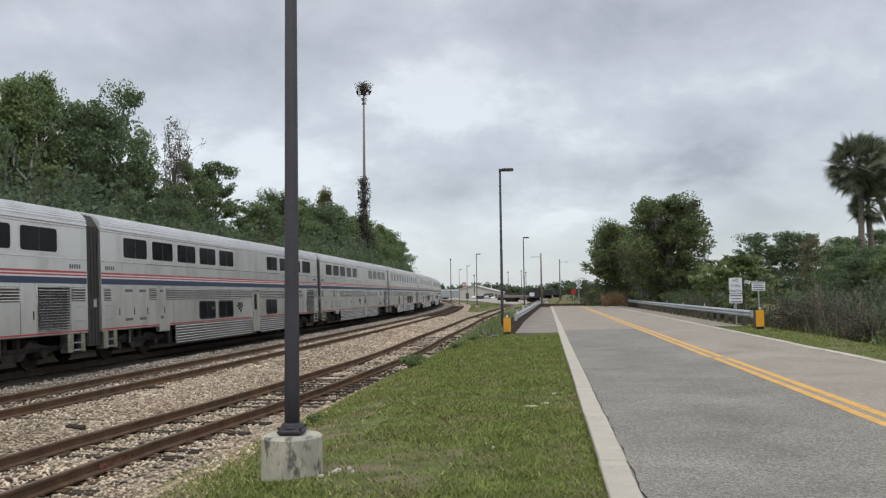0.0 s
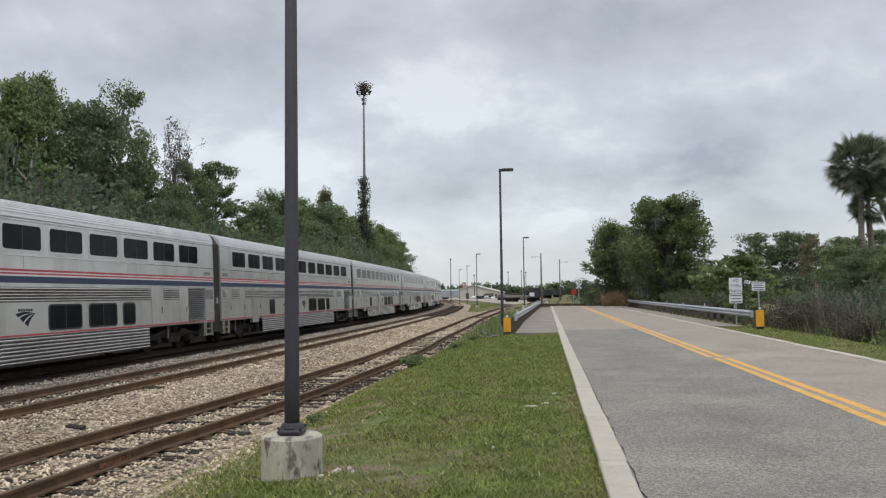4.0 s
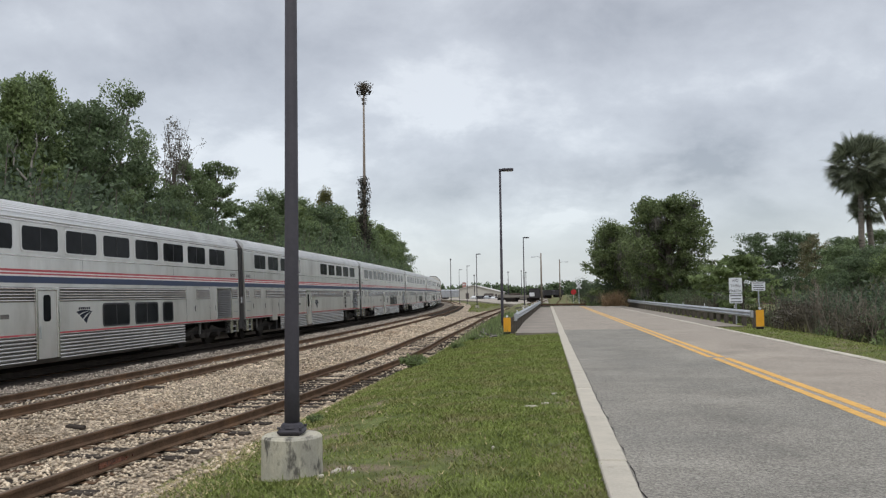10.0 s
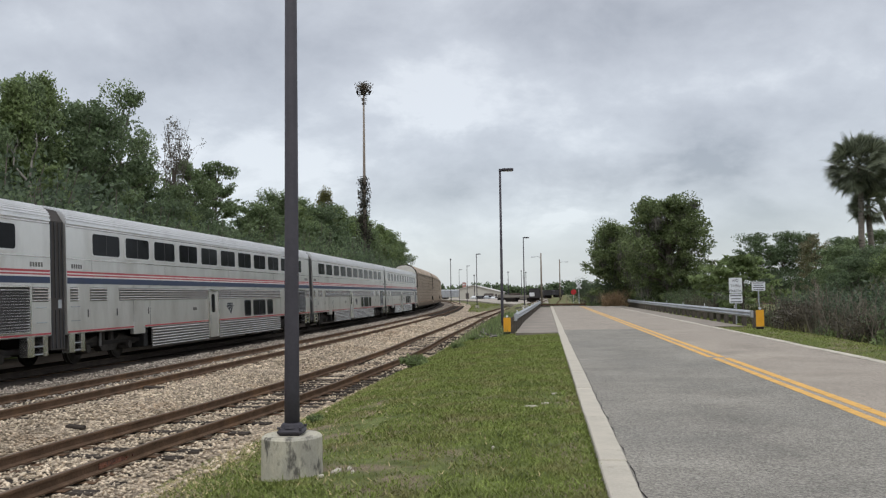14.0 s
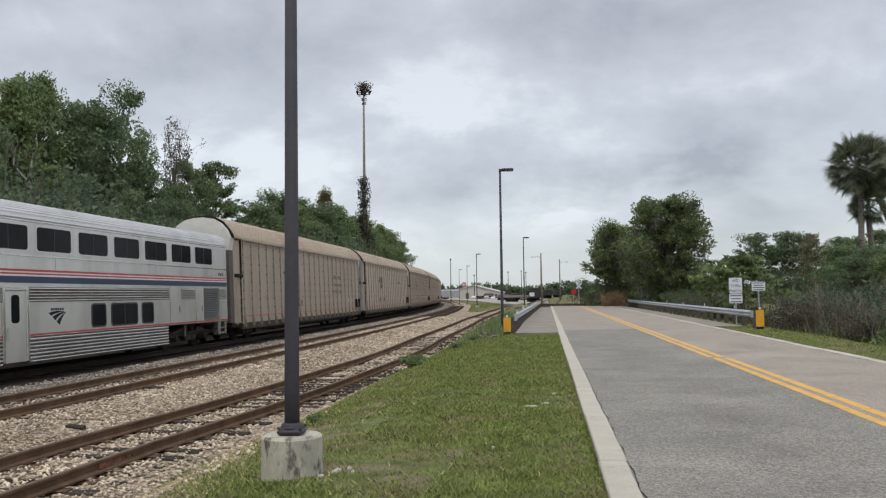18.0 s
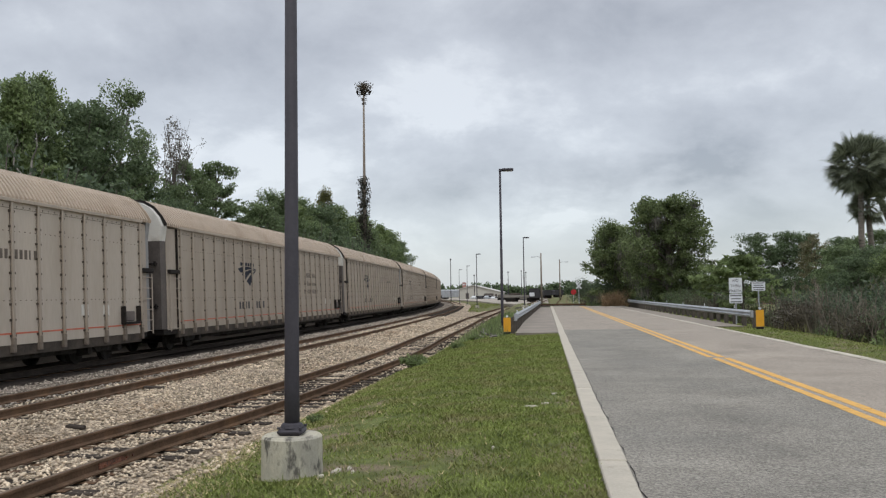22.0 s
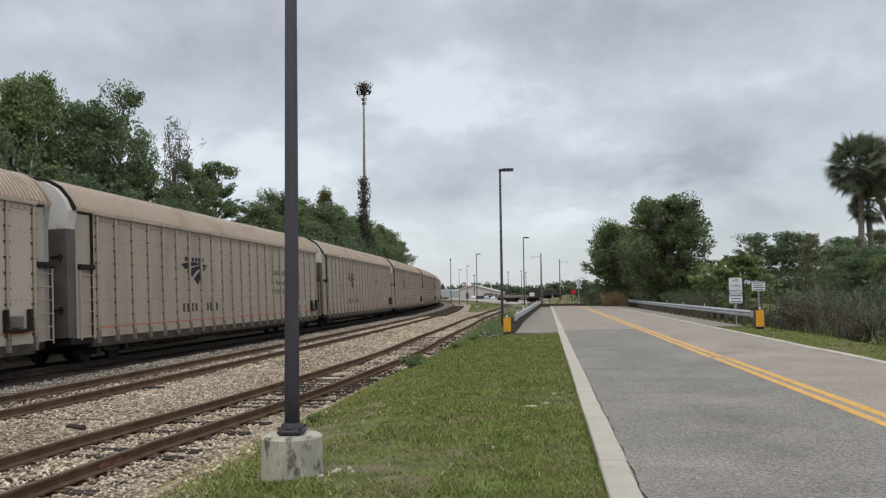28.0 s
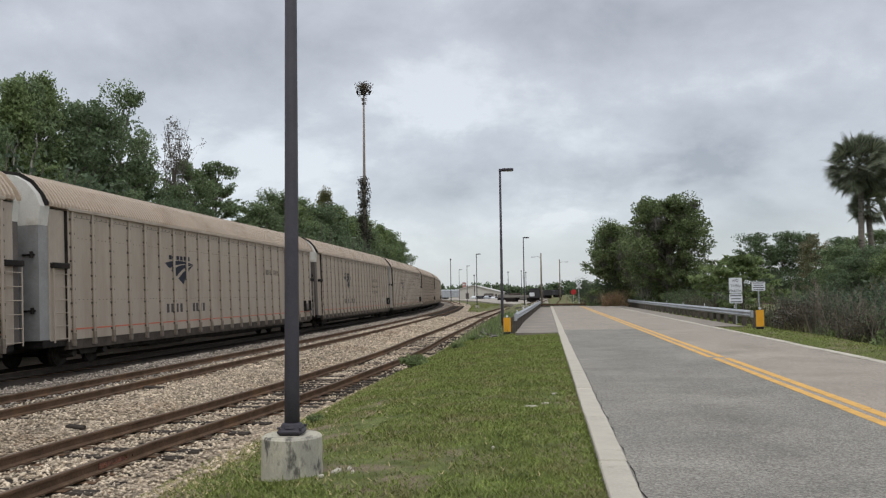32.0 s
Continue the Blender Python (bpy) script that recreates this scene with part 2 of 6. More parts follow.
M_TRUCK = mat("dusty_truck_steel", (0.05, 0.045, 0.04), 0.9, spec=0.15, vary=0.3, scale=3, fine=25, second=(0.03, 0.026, 0.022), second_at=(0.45, 0.62), second_scale=2.5)
M_DIAPH = mat("diaphragm_rubber", (0.045, 0.038, 0.034), 0.8, vary=0.25, scale=2, fine=30)
M_GRILLE = mat("grille_slat", (0.16, 0.15, 0.14), 0.5, metal=0.4, vary=0.2, scale=2, fine=20)
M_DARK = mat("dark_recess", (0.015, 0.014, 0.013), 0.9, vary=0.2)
M_RACK = mat("beige_autorack_paint", (0.378, 0.32, 0.255), 0.7, vary=0.07, scale=0.9, fine=12, stain=(0.29, 0.235, 0.18), stain_at=(0.47, 0.75), stain_scale=1.1, stretch=(1, 1, 0.22), rand=0.05)
M_RACKPALE = mat("pale_cream_autorack_paint", (0.46, 0.40, 0.33), 0.7, vary=0.07, scale=0.9, fine=12, stain=(0.37, 0.31, 0.245), stain_at=(0.47, 0.75), stain_scale=1.1, stretch=(1, 1, 0.22))
M_RACKPOST = mat("autorack_post_paint", (0.385, 0.325, 0.262), 0.7, vary=0.1, scale=1.5, fine=15, stain=(0.24, 0.185, 0.137), stain_at=(0.5, 0.8), stretch=(1, 1, 0.3))
M_RACKROOF = mat("autorack_roof_paint", (0.46, 0.372, 0.288), 0.65, vary=0.07, scale=0.8, fine=10, stain=(0.33, 0.25, 0.175), stain_at=(0.5, 0.8), stain_scale=0.5)
M_FOOT = mat("dusty_post_foot", (0.20, 0.165, 0.132), 0.85, spec=0.15, vary=0.25, scale=4, fine=25, stain=(0.09, 0.072, 0.06), stain_at=(0.5, 0.75), stain_scale=5)
M_SILL = mat("dusty_sill_paint", (0.065, 0.054, 0.045), 0.85, spec=0.15, vary=0.25, scale=2, fine=18, stain=(0.11, 0.09, 0.072), stain_at=(0.45, 0.75), stain_scale=1.5)
M_RACKEND = mat("brown_end_door_paint", (0.105, 0.088, 0.078), 0.75, vary=0.2, scale=1.5, fine=15, stain=(0.17, 0.145, 0.125), stain_at=(0.5, 0.8))
M_RACKGREY = mat("light_grey_end_door_paint", (0.27, 0.265, 0.26), 0.7, vary=0.12, scale=1.5, fine=15, stain=(0.18, 0.165, 0.15), stain_at=(0.52, 0.8), stain_scale=2)
M_CLIP = mat("rusty_clip_and_edge_shade", (0.075, 0.056, 0.043), 0.8, vary=0.2)
M_RACKWHITE = mat("white_end_paint", (0.60, 0.58, 0.53), 0.7, vary=0.1, scale=2, fine=20, stain=(0.4, 0.36, 0.3), stain_at=(0.55, 0.8), stain_scale=2)
M_LETTER = mat("faded_letter_paint", (0.13, 0.105, 0.085), 0.8, vary=0.25, scale=6, fine=30)
M_INKFADE = mat("worn_number_paint", (0.055, 0.05, 0.05), 0.8, vary=0.25, scale=6, fine=30, stain=(0.16, 0.13, 0.10), stain_at=(0.55, 0.75), stain_scale=4)
M_LOGO = mat("dark_blue_logo_paint", (0.030, 0.033, 0.045), 0.8, spec=0.15, vary=0.15)
M_POLE = mat("dark_bronze_pole_paint", (0.052, 0.048, 0.057), 0.68, vary=0.15, scale=1.5, fine=30, spec=0.35, stain=(0.066, 0.06, 0.066), stain_at=(0.5, 0.8), stain_scale=1.5)
M_BASE = mat("stained_base_concrete", (0.52, 0.485, 0.38), 0.9, vary=0.14, scale=4, fine=50, bump=0.5, second=(0.36, 0.34, 0.285), second_at=(0.45, 0.62), second_scale=3.0, stain=(0.12, 0.112, 0.095), stain_at=(0.53, 0.63), stain_scale=9.0, stretch=(1, 1, 0.45))
M_GALV = mat("galvanised_steel", (0.44, 0.46, 0.48), 0.5, metal=0.55, vary=0.15, scale=1.5, fine=20, stain=(0.33, 0.33, 0.33))
M_POST = mat("weathered_post_wood", (0.10, 0.085, 0.07), 0.9, vary=0.3, scale=3, fine=30, bump=0.4)
M_MARKER = mat("yellow_marker_sheet", (0.75, 0.36, 0.02), 0.5, vary=0.06, scale=4, fine=30)
M_SIGN = mat("white_sign_sheet", (0.66, 0.68, 0.70), 0.5, vary=0.06, scale=3, fine=30)
M_INKGREY = mat("faded_ink", (0.16, 0.16, 0.165), 0.6, vary=0.1)
M_INK = mat("black_ink", (0.03, 0.03, 0.03), 0.6, vary=0.1)
M_BARK = mat("grey_bark", (0.13, 0.11, 0.09), 0.95, vary=0.3, scale=3, fine=20, bump=0.8, stretch=(3, 3, 0.8))
M_SAPLING = mat("sapling_bark", (0.19, 0.16, 0.125), 0.95, vary=0.3, scale=4, fine=20)
M_PALEBARK = mat("pale_dead_bark", (0.22, 0.205, 0.175), 0.95, vary=0.25, scale=3, fine=20, bump=0.5, stretch=(3, 3, 0.8))
M_PALMBARK = mat("palm_bark", (0.19, 0.165, 0.14), 0.95, vary=0.3, scale=2, fine=12, bump=0.8, stretch=(0.6, 0.6, 4))
M_LEAF_A = leaf_mat("leaf_mid_green", (0.19, 0.246, 0.122))
M_LEAF_B = leaf_mat("leaf_fresh_green", (0.208, 0.266, 0.112))
M_LEAF_C = leaf_mat("leaf_deep_green", (0.15, 0.2, 0.106))
M_LEAF_O = leaf_mat("oak_leaf", (0.165, 0.208, 0.092))
M_LEAF_D = leaf_mat("leaf_olive", (0.20, 0.20, 0.085))
# leaf green darkened so its colour carries the thicket's shade
M_LEAF_E = leaf_mat("shade_darkened_leaf", (0.10, 0.135, 0.08), 0.5, 0.4)
M_PALM = leaf_mat("palm_frond", (0.165, 0.185, 0.125), 0.5, 0.25)
M_TANLEAF = leaf_mat("tan_young_leaf", (0.21, 0.20, 0.115), 0.35, 0.4)
M_DRY = leaf_mat("dry_brush", (0.105, 0.091, 0.064), 0.5, 0.2)
M_TAWNY = leaf_mat("tawny_brush", (0.29, 0.205, 0.12), 0.35, 0.2)
M_MOSS = leaf_mat("grey_moss", (0.165, 0.155, 0.13), 0.35, 0.25)
M_WOODPOLE = mat("utility_pole_wood", (0.23, 0.19, 0.155), 0.9, vary=0.25, scale=3, fine=20, stretch=(3, 3, 0.5))
M_SHED = mat("ivory_metal_siding", (0.50, 0.48, 0.42), 0.6, vary=0.08, scale=0.3, fine=3)
M_SHEDROOF = mat("pale_metal_roof", (0.55, 0.54, 0.50), 0.6, vary=0.08, scale=0.2, fine=3)
M_CARWHITE = mat("white_car_paint", (0.58, 0.59, 0.60), 0.3, vary=0.04)
M_FREIGHT = mat("black_freight_paint", (0.03, 0.028, 0.03), 0.7, vary=0.3, scale=0.8, fine=6)
M_FADERED = mat("faded_red_paint", (0.35, 0.18, 0.15), 0.7, vary=0.2, scale=0.6, fine=6)
M_STOP = mat("red_sign_sheet", (0.48, 0.03, 0.03), 0.5, vary=0.1)
M_YARD = mat("yard_gravel", (0.35, 0.31, 0.26), 0.95, vary=0.2, scale=0.3, fine=4)


# ---- mesh helpers ----
class Geo:
    """Collects vertices and faces of one mesh."""

    def __init__(self):
        self.v, self.f = [], []

    def add(self, vs, fs):
        n = len(self.v)
        self.v.extend(tuple(p) for p in vs)
        self.f.extend(tuple(n + i for i in q) for q in fs)
        return self

    def box(self, a, b, bevel=0.0):
        (x0, y0, z0), (x1, y1, z1) = a, b
        if bevel <= 0:
            vs = [(x, y, z) for x in (x0, x1) for y in (y0, y1) for z in (z0, z1)]
            return self.add(vs, [(0, 1, 3, 2), (4, 6, 7, 5), (0, 4, 5, 1), (2, 3, 7, 6), (0, 2, 6, 4), (1, 5, 7, 3)])
        c = [(x0 + x1) / 2, (y0 + y1) / 2, (z0 + z1) / 2]
        h = [(x1 - x0) / 2, (y1 - y0) / 2, (z1 - z0) / 2]
        bevel = min(bevel, min(h) * 0.9)
        vs, idx = [], {}
        for sx in (-1, 1):
            for sy in (-1, 1):
                for sz in (-1, 1):
                    for ax in range(3):
                        q = [sx * (h[0] - bevel), sy * (h[1] - bevel), sz * (h[2] - bevel)]
                        q[ax] = (sx, sy, sz)[ax] * h[ax]
                        idx[sx, sy, sz, ax] = len(vs)
                        vs.append((c[0] + q[0], c[1] + q[1], c[2] + q[2]))
        fs = []
        for ax in range(3):
            o = [i for i in range(3) if i != ax]
            for s in (-1, 1):
                ring = []
                for u, w in ((-1, -1), (1, -1), (1, 1), (-1, 1)):
                    k = [0, 0, 0]
                    k[ax], k[o[0]], k[o[1]] = s, u, w
                    ring.append(idx[(*k, ax)])
                fs.append(tuple(ring))
            for u in (-1, 1):
                for w in (-1, 1):
                    q = []
                    for s, a2 in ((-1, o[0]), (1, o[0]), (1, o[1]), (-1, o[1])):
                        k = [0, 0, 0]
                        k[ax], k[o[0]], k[o[1]] = s, u, w
                        q.append(idx[(*k, a2)])
                    fs.append(tuple(q))
        for sx in (-1, 1):
            for sy in (-1, 1):
                for sz in (-1, 1):
                    fs.append(tuple(idx[sx, sy, sz, a2] for a2 in range(3)))
        return self.add(vs, fs)

    def tube(self, p, q, r0, r1=None, n=10, caps=True):
        p, q = Vector(p), Vector(q)
        r1 = r0 if r1 is None else r1
        z = (q - p).normalized()
        x = z.orthogonal().normalized()
        y = z.cross(x)
        vs = []
        for o, r in ((p, r0), (q, r1)):
            for i in range(n):
                a = 2 * math.pi * i / n
                vs.append(o + (x * math.cos(a) + y * math.sin(a)) * r)
        fs = [(i, (i + 1) % n, n + (i + 1) % n, n + i) for i in range(n)]
        if caps:
            fs += [tuple(range(n - 1, -1, -1)), tuple(range(n, 2 * n))]
        return self.add(vs, fs)

    def lathe(self, rings, n=16, at=(0, 0), caps=True):
        """rings: (radius, z) from bottom to top."""
        vs = [(at[0] + r * math.cos(2 * math.pi * i / n), at[1] + r * math.sin(2 * math.pi * i / n), z) for r, z in rings for i in range(n)]
        fs = [(k * n + i, k * n + (i + 1) % n, (k + 1) * n + (i + 1) % n, (k + 1) * n + i) for k in range(len(rings) - 1) for i in range(n)]
        if caps:
            fs += [tuple(range(n - 1, -1, -1)), tuple(range((len(rings) - 1) * n, len(rings) * n))]
        return self.add(vs, fs)

    def loft(self, sections, closed=True, caps=True):
        """sections: lists of points, all equally long, joined one to the next."""
        n = len(sections[0])
        vs = [p for s in sections for p in s]
        fs = []
        for k in range(len(sections) - 1):
            for i in range(n if closed else n - 1):
                j = (i + 1) % n
                fs.append((k * n + i, k * n + j, (k + 1) * n + j, (k + 1) * n + i))
        if caps and closed:
            fs += [tuple(range(n - 1, -1, -1)), tuple((len(sections) - 1) * n + i for i in range(n))]
        return self.add(vs, fs)

    def mesh(self, name, material, smooth=False):
        me = bpy.data.meshes.new(name)
        me.from_pydata([tuple(p) for p in self.v], [], self.f)
        if material:
            me.materials.append(material)
        if smooth:
            me.polygons.foreach_set("use_smooth", [True] * len(me.polygons))
        bm = bmesh.new()
        bm.from_mesh(me)
        bmesh.ops.recalc_face_normals(bm, faces=bm.faces)
        bm.to_mesh(me)
        bm.free()
        return me


def part(name, geo, material, parent=None, label="", smooth=False):
    """One mesh object from a Geo or a mesh, under a thing or a part."""
    me = geo if isinstance(geo, bpy.types.Mesh) else geo.mesh(name, material, smooth)
    ob = new(name, me)
    if parent is not None:
        ob.parent = parent
    if label:
        ob["label"] = label
    return ob


def raw_mesh(name, co, faces, material, smooth=False):
    """A mesh from numpy arrays: co (n, 3), faces (m, 3 or 4)."""
    me = bpy.data.meshes.new(name)
    co = np.asarray(co, np.float32)
    faces = np.asarray(faces, np.int32)
    k = faces.shape[1]
    me.vertices.add(len(co))
    me.vertices.foreach_set("co", co.ravel())
    me.loops.add(faces.size)
    me.loops.foreach_set("vertex_index", faces.ravel())
    me.polygons.add(len(faces))
    me.polygons.foreach_set("loop_start", np.arange(0, faces.size, k, dtype=np.int32))
    me.polygons.foreach_set("loop_total", np.full(len(faces), k, np.int32))
    if smooth:
        me.polygons.foreach_set("use_smooth", np.ones(len(faces), bool))
    me.materials.append(material)
    me.update(calc_edges=True)
    return me


# ---- the plan: every track is a wide left-hand arc ----
BEND = 1162.79
CEN = (-1178.35, 36.48)
HEAD = radians(1.773)
RAIL_Z = -0.46
NEAR_Z = -0.60
OFF_MID = 4.844
CANT = 2.0


def arc(s, off):
    """The place s metres along the line of the train, off metres to its outer (road) side."""
    th = s / BEND - HEAD
    r = BEND + off
    return CEN[0] + r * math.cos(th), CEN[1] + r * math.sin(th)


def heading(s):
    return math.degrees(s / BEND - HEAD)


NEAR_LINE = [(-600, 9.0), (-60, 7.7), (-20, 8.0), (0, 8.5), (10, 8.95), (20, 9.55), (30, 9.8), (45, 9.5), (75, 9.6), (105, 11.0), (140, 13.9), (172, 17.5), (240, 26.0)]


def near_off(s):
    for (a, u), (b, w) in zip(NEAR_LINE, NEAR_LINE[1:]):
        if s <= b:
            t = max(0.0, (s - a) / (b - a))
            t = t * t * (3 - 2 * t) if b - a < 30 else t
            return u + (w - u) * t
    return NEAR_LINE[-1][1]


def s_off(x, y):
    """The inverse of arc()."""
    r = math.hypot(x - CEN[0], y - CEN[1])
    return (math.atan2(y - CEN[1], x - CEN[0]) + HEAD) * BEND, r - BEND


# ---- ground, road, kerbs ----
ROAD_L, ROAD_R, ROAD_END = 0.72, 7.12, 103.0


def lerp_rows(rows, t):
    for (a, u), (b, w) in zip(rows, rows[1:]):
        if t <= b:
            return u + (w - u) * max(0.0, (t - a) / (b - a))
    return rows[-1][1]


BANK = [(-1.0, -0.95), (0.0, -0.90), (0.08, -0.78), (0.18, -0.54), (0.32, -0.30), (0.48, -0.17), (0.75, -0.08), (1.0, -0.03)]
SWALE = [(7.0, -0.02), (9.6, -0.05), (10.6, -0.25), (14.0, -1.3), (20.0, -1.7), (60.0, -1.5), (200.0, -0.8)]


def grass_edge(s):
    """How far the bare ballast reaches past the siding."""
    return lerp_rows([(-100, 1.75), (10, 1.75), (20, 1.05), (60, 0.95), (140, 1.2)], s)


def ground_z(x, y):
    s, off = s_off(x, y)
    edge = near_off(s) + grass_edge(s)
    bumps = 0.05 * noise.noise((x * 0.35, y * 0.35, 0.0)) + 0.02 * noise.noise((x * 1.3, y * 1.3, 5.0))
    if x < 0.45:
        ex = x - (off - edge)
        t = (off - edge) / max(0.6, 0.45 - ex)
        z = lerp_rows(BANK, t)
        if off < -4:
            z = -0.92 + min(1.2, (-4 - off) * 0.05)
        far = min(1.0, max(0.0, (y - 92) / 30))
        if off > 7.5 and off < near_off(s) - 1.7 and s > 100:
            z = -0.9 + min(1.0, (s - 100) / 12) * 0.36
        if off > edge:
            z = z * (1 - far) + far * -0.30
        if t > 0:
            z += bumps * min(1.0, t * 3) * min(1.0, (1.05 - t) * 3 if t < 1 else 0)
        return z + 0.08 * math.exp(-((x + 2.45) ** 2 + (y - 7.4) ** 2) / 1.1)
    if x <= 7.0:
        return -0.06
    far = min(1.0, max(0.0, (y - 70) / 30))
    return (lerp_rows(SWALE, x) + bumps * min(1.0, (x - 7.0) / 3)) * (1 - far) + far * -0.12


def build_ground():
    def steps(lo, hi, fine_lo, fine_hi, fine, grow):
        c = list(np.arange(fine_lo, fine_hi + 1e-6, fine))
        d = fine
        while c[-1] < hi:
            d *= grow
            c.append(min(hi, c[-1] + d))
        d = fine
        while c[0] > lo:
            d *= grow
            c.insert(0, max(lo, c[0] - d))
        return c

    xs = steps(-2600, 2600, -14, 18, 0.45, 1.12)
    ys = steps(-900, 4200, 3, 60, 0.6, 1.10)
    xs = sorted(set(xs) | {0.45, 7.0})
    co = [(x, y, ground_z(x, y)) for y in ys for x in xs]
    n = len(xs)
    fs = [(j * n + i, j * n + i + 1, (j + 1) * n + i + 1, (j + 1) * n + i) for j in range(len(ys) - 1) for i in range(n - 1)]
    g = new("ground", raw_mesh("ground", co, fs, M_SOIL, True))
    tagged(g, "patchy mown grass ground sloping to the tracks", "ground", kind="structure")


build_ground()


def build_road():
    ys = list(np.arange(-80, ROAD_END + 0.1, 4))
    road = tagged(new("road"), "worn grey asphalt two-lane road", "road", kind="structure")
    near_ys, far_ys = [-80, -20, 10, 36.2], [36.2, 60, 80, ROAD_END - 4]
    half = [(ROAD_L, -0.3), (ROAD_L, 0.0), (1.8, 0.005), (2.9, 0.010), (3.95, 0.012), (3.95, -0.3)]
    part("lane", Geo().loft([[(x, y, z) for x, z in half] for y in near_ys]), M_ASPHALT, road, "grey worn asphalt lane")
    part("lane", Geo().loft([[(x, y, z) for x, z in half] for y in far_ys]), M_ASPHALT_OLD, road, "bleached brownish asphalt lane")
    half = [(3.952, -0.3), (3.952, 0.0115), (5.0, 0.010), (6.1, 0.005), (ROAD_R, 0.0), (ROAD_R, -0.3)]
    part("lane", Geo().loft([[(x, y, z) for x, z in half] for y in near_ys + far_ys[1:]]), M_ASPHALT_OLD, road, "bleached brownish asphalt lane")
    for x0, x1 in ((3.84, 3.985), (4.10, 4.26)):
        for ya, yb, dx in ((-80, 11.6, 0.0), (11.63, 20.2, 0.012), (20.5, 36.2, -0.03), (36.25, 58, -0.035), (58.05, ROAD_END - 6, -0.04)):
            s = Geo().box((x0 + dx, ya, 0.0), (x1 + dx, yb, 0.0155))
            part("yellow_line", s, M_YELLOW, road, "faded yellow centre line")
    crack = Geo()
    rng = random.Random(9)
    left, right = [], []
    for i in range(140):
        y = 5.0 + i * 0.16
        e = ROAD_L + 0.012 * math.sin(i * 0.9) + rng.uniform(0.0, 0.02)
        w = rng.uniform(0.004, 0.018) * max(0.25, 1 - i / 160)
        left.append((e, y, 0.0055 + 0.005 * (e - ROAD_L)))
        right.append((e + w, y, 0.0058 + 0.005 * (e + w - ROAD_L)))
    crack.add(left + right, [(i, 140 + i, 141 + i, i + 1) for i in range(139)])
    part("edge_crack", crack, M_UNDER, road, "dark ragged crack along the kerb")
    rnd = random.Random(4)
    for name, x0, x1, top in (("kerb_road_side", 0.46, 0.72, 0.02), ("kerb_far_side", 7.12, 7.36, 0.02)):
        kerb = tagged(new(name), "pale stained concrete ribbon kerb beside the road", "kerb", kind="structure")
        y = -40.0
        me = Geo().box((x0, 0.006, -0.25), (x1, 2.994, top), 0.012).mesh("kerb_stone", M_CONCRETE)
        while y < 96:
            ob = part("kerb_stone", me, None, kerb)
            ob.location = (rnd.uniform(-0.008, 0.008), y, rnd.uniform(-0.008, 0.004))
            y += 3.0
    slab = Geo()
    slab.loft([[(-1.25, y, -0.3), (-1.25, y, 0.015), (0.45, y, 0.02), (0.45, y, -0.3)] for y in (33.3, 60, 92)])
    tagged(part("bridge_walkway", slab, M_SLAB), "cracked brown-grey concrete walkway behind the kerb", "walkway", kind="structure")
    slab = Geo()
    slab.loft([[(7.37, y, -0.3), (7.37, y, 0.02), (8.7, y, 0.015), (8.7, y, -0.3)] for y in (38, 60, 96)])
    tagged(part("far_walkway", slab, M_SLAB), "grey concrete strip beside the guardrail", "walkway", kind="structure")


build_road()


# ---- tracks ----
RAIL_PROFILE = [(-0.07, 0.0), (0.07, 0.0), (0.07, 0.02), (0.012, 0.045), (0.012, 0.125), (0.036, 0.135), (0.036, 0.165), (0.028, 0.172),
                (-0.028, 0.172), (-0.036, 0.165), (-0.036, 0.135), (-0.012, 0.125), (-0.012, 0.045), (-0.07, 0.02)]


def rail_geo(s0, s1, step, offset, z):
    g = Geo()
    secs = []
    for s in np.arange(s0, s1 + 0.01, step):
        o = offset(s)
        secs.append([(*arc(s, o + x), z - 0.172 + h) for x, h in RAIL_PROFILE])
    g.loft(secs)
    return g


def build_track(name, label, s0, s1, offset, z, lean, near, sunk=False, steel=None):
    track = tagged(new(name), label, "railway track", kind="structure")
    for side in (-1, 1):
        part("rail", rail_geo(s0, s1, 4.0, lambda s: offset(s) + side * 0.753, z + side * lean), steel or M_RAIL, track)
        head = Geo()
        head.loft([[(*arc(s, offset(s) + side * 0.753 + x), z + side * lean + h) for x, h in ((-0.026, 0.0), (0.026, 0.0), (0.024, 0.003), (-0.024, 0.003))]
                   for s in np.arange(s0, s1 + 0.01, 4.0)])
        part("rail_head", head, M_RAILTOP, track)
    rnd = random.Random(len(name))
    tie = Geo().box((-1.3, -0.115, -0.18), (1.3, 0.115, 0.0), 0.015).mesh("tie", M_TIE)
    plate = Geo().box((-0.19, -0.1, 0.0), (0.19, 0.1, 0.018), 0.005).mesh("tie_plate", M_RAIL)
    for s in np.arange(near[0], near[1], 0.55):
        x, y = arc(s, offset(s))
        t = part("tie", tie, None, track)
        t.matrix_local = pose(x + rnd.uniform(-0.05, 0.05), y, z - 0.192 + rnd.uniform(-0.012, 0.006) - (rnd.uniform(0.015, 0.05) if sunk and rnd.random() < 0.4 else 0.0), 0, 0, heading(s) + rnd.uniform(-2.0, 2.0))
        if s < near[0] + 22:
            for side in (-1, 1):
                p = part("tie_plate", plate, None, t)
                p.location = (side * 0.753, 0, 0.0)
    far = Geo()
    for s in np.arange(near[1], 85 if sunk else min(s1, 150), 0.6):
        a, b, c, d = arc(s, offset(s) - 1.3), arc(s, offset(s) + 1.3), arc(s + 0.23, offset(s) + 1.3), arc(s + 0.23, offset(s) - 1.3)
        lo, hi = z - 0.3, z - 0.195 + 0.04 * min(1.0, max(0.0, (s - 80) / 20))
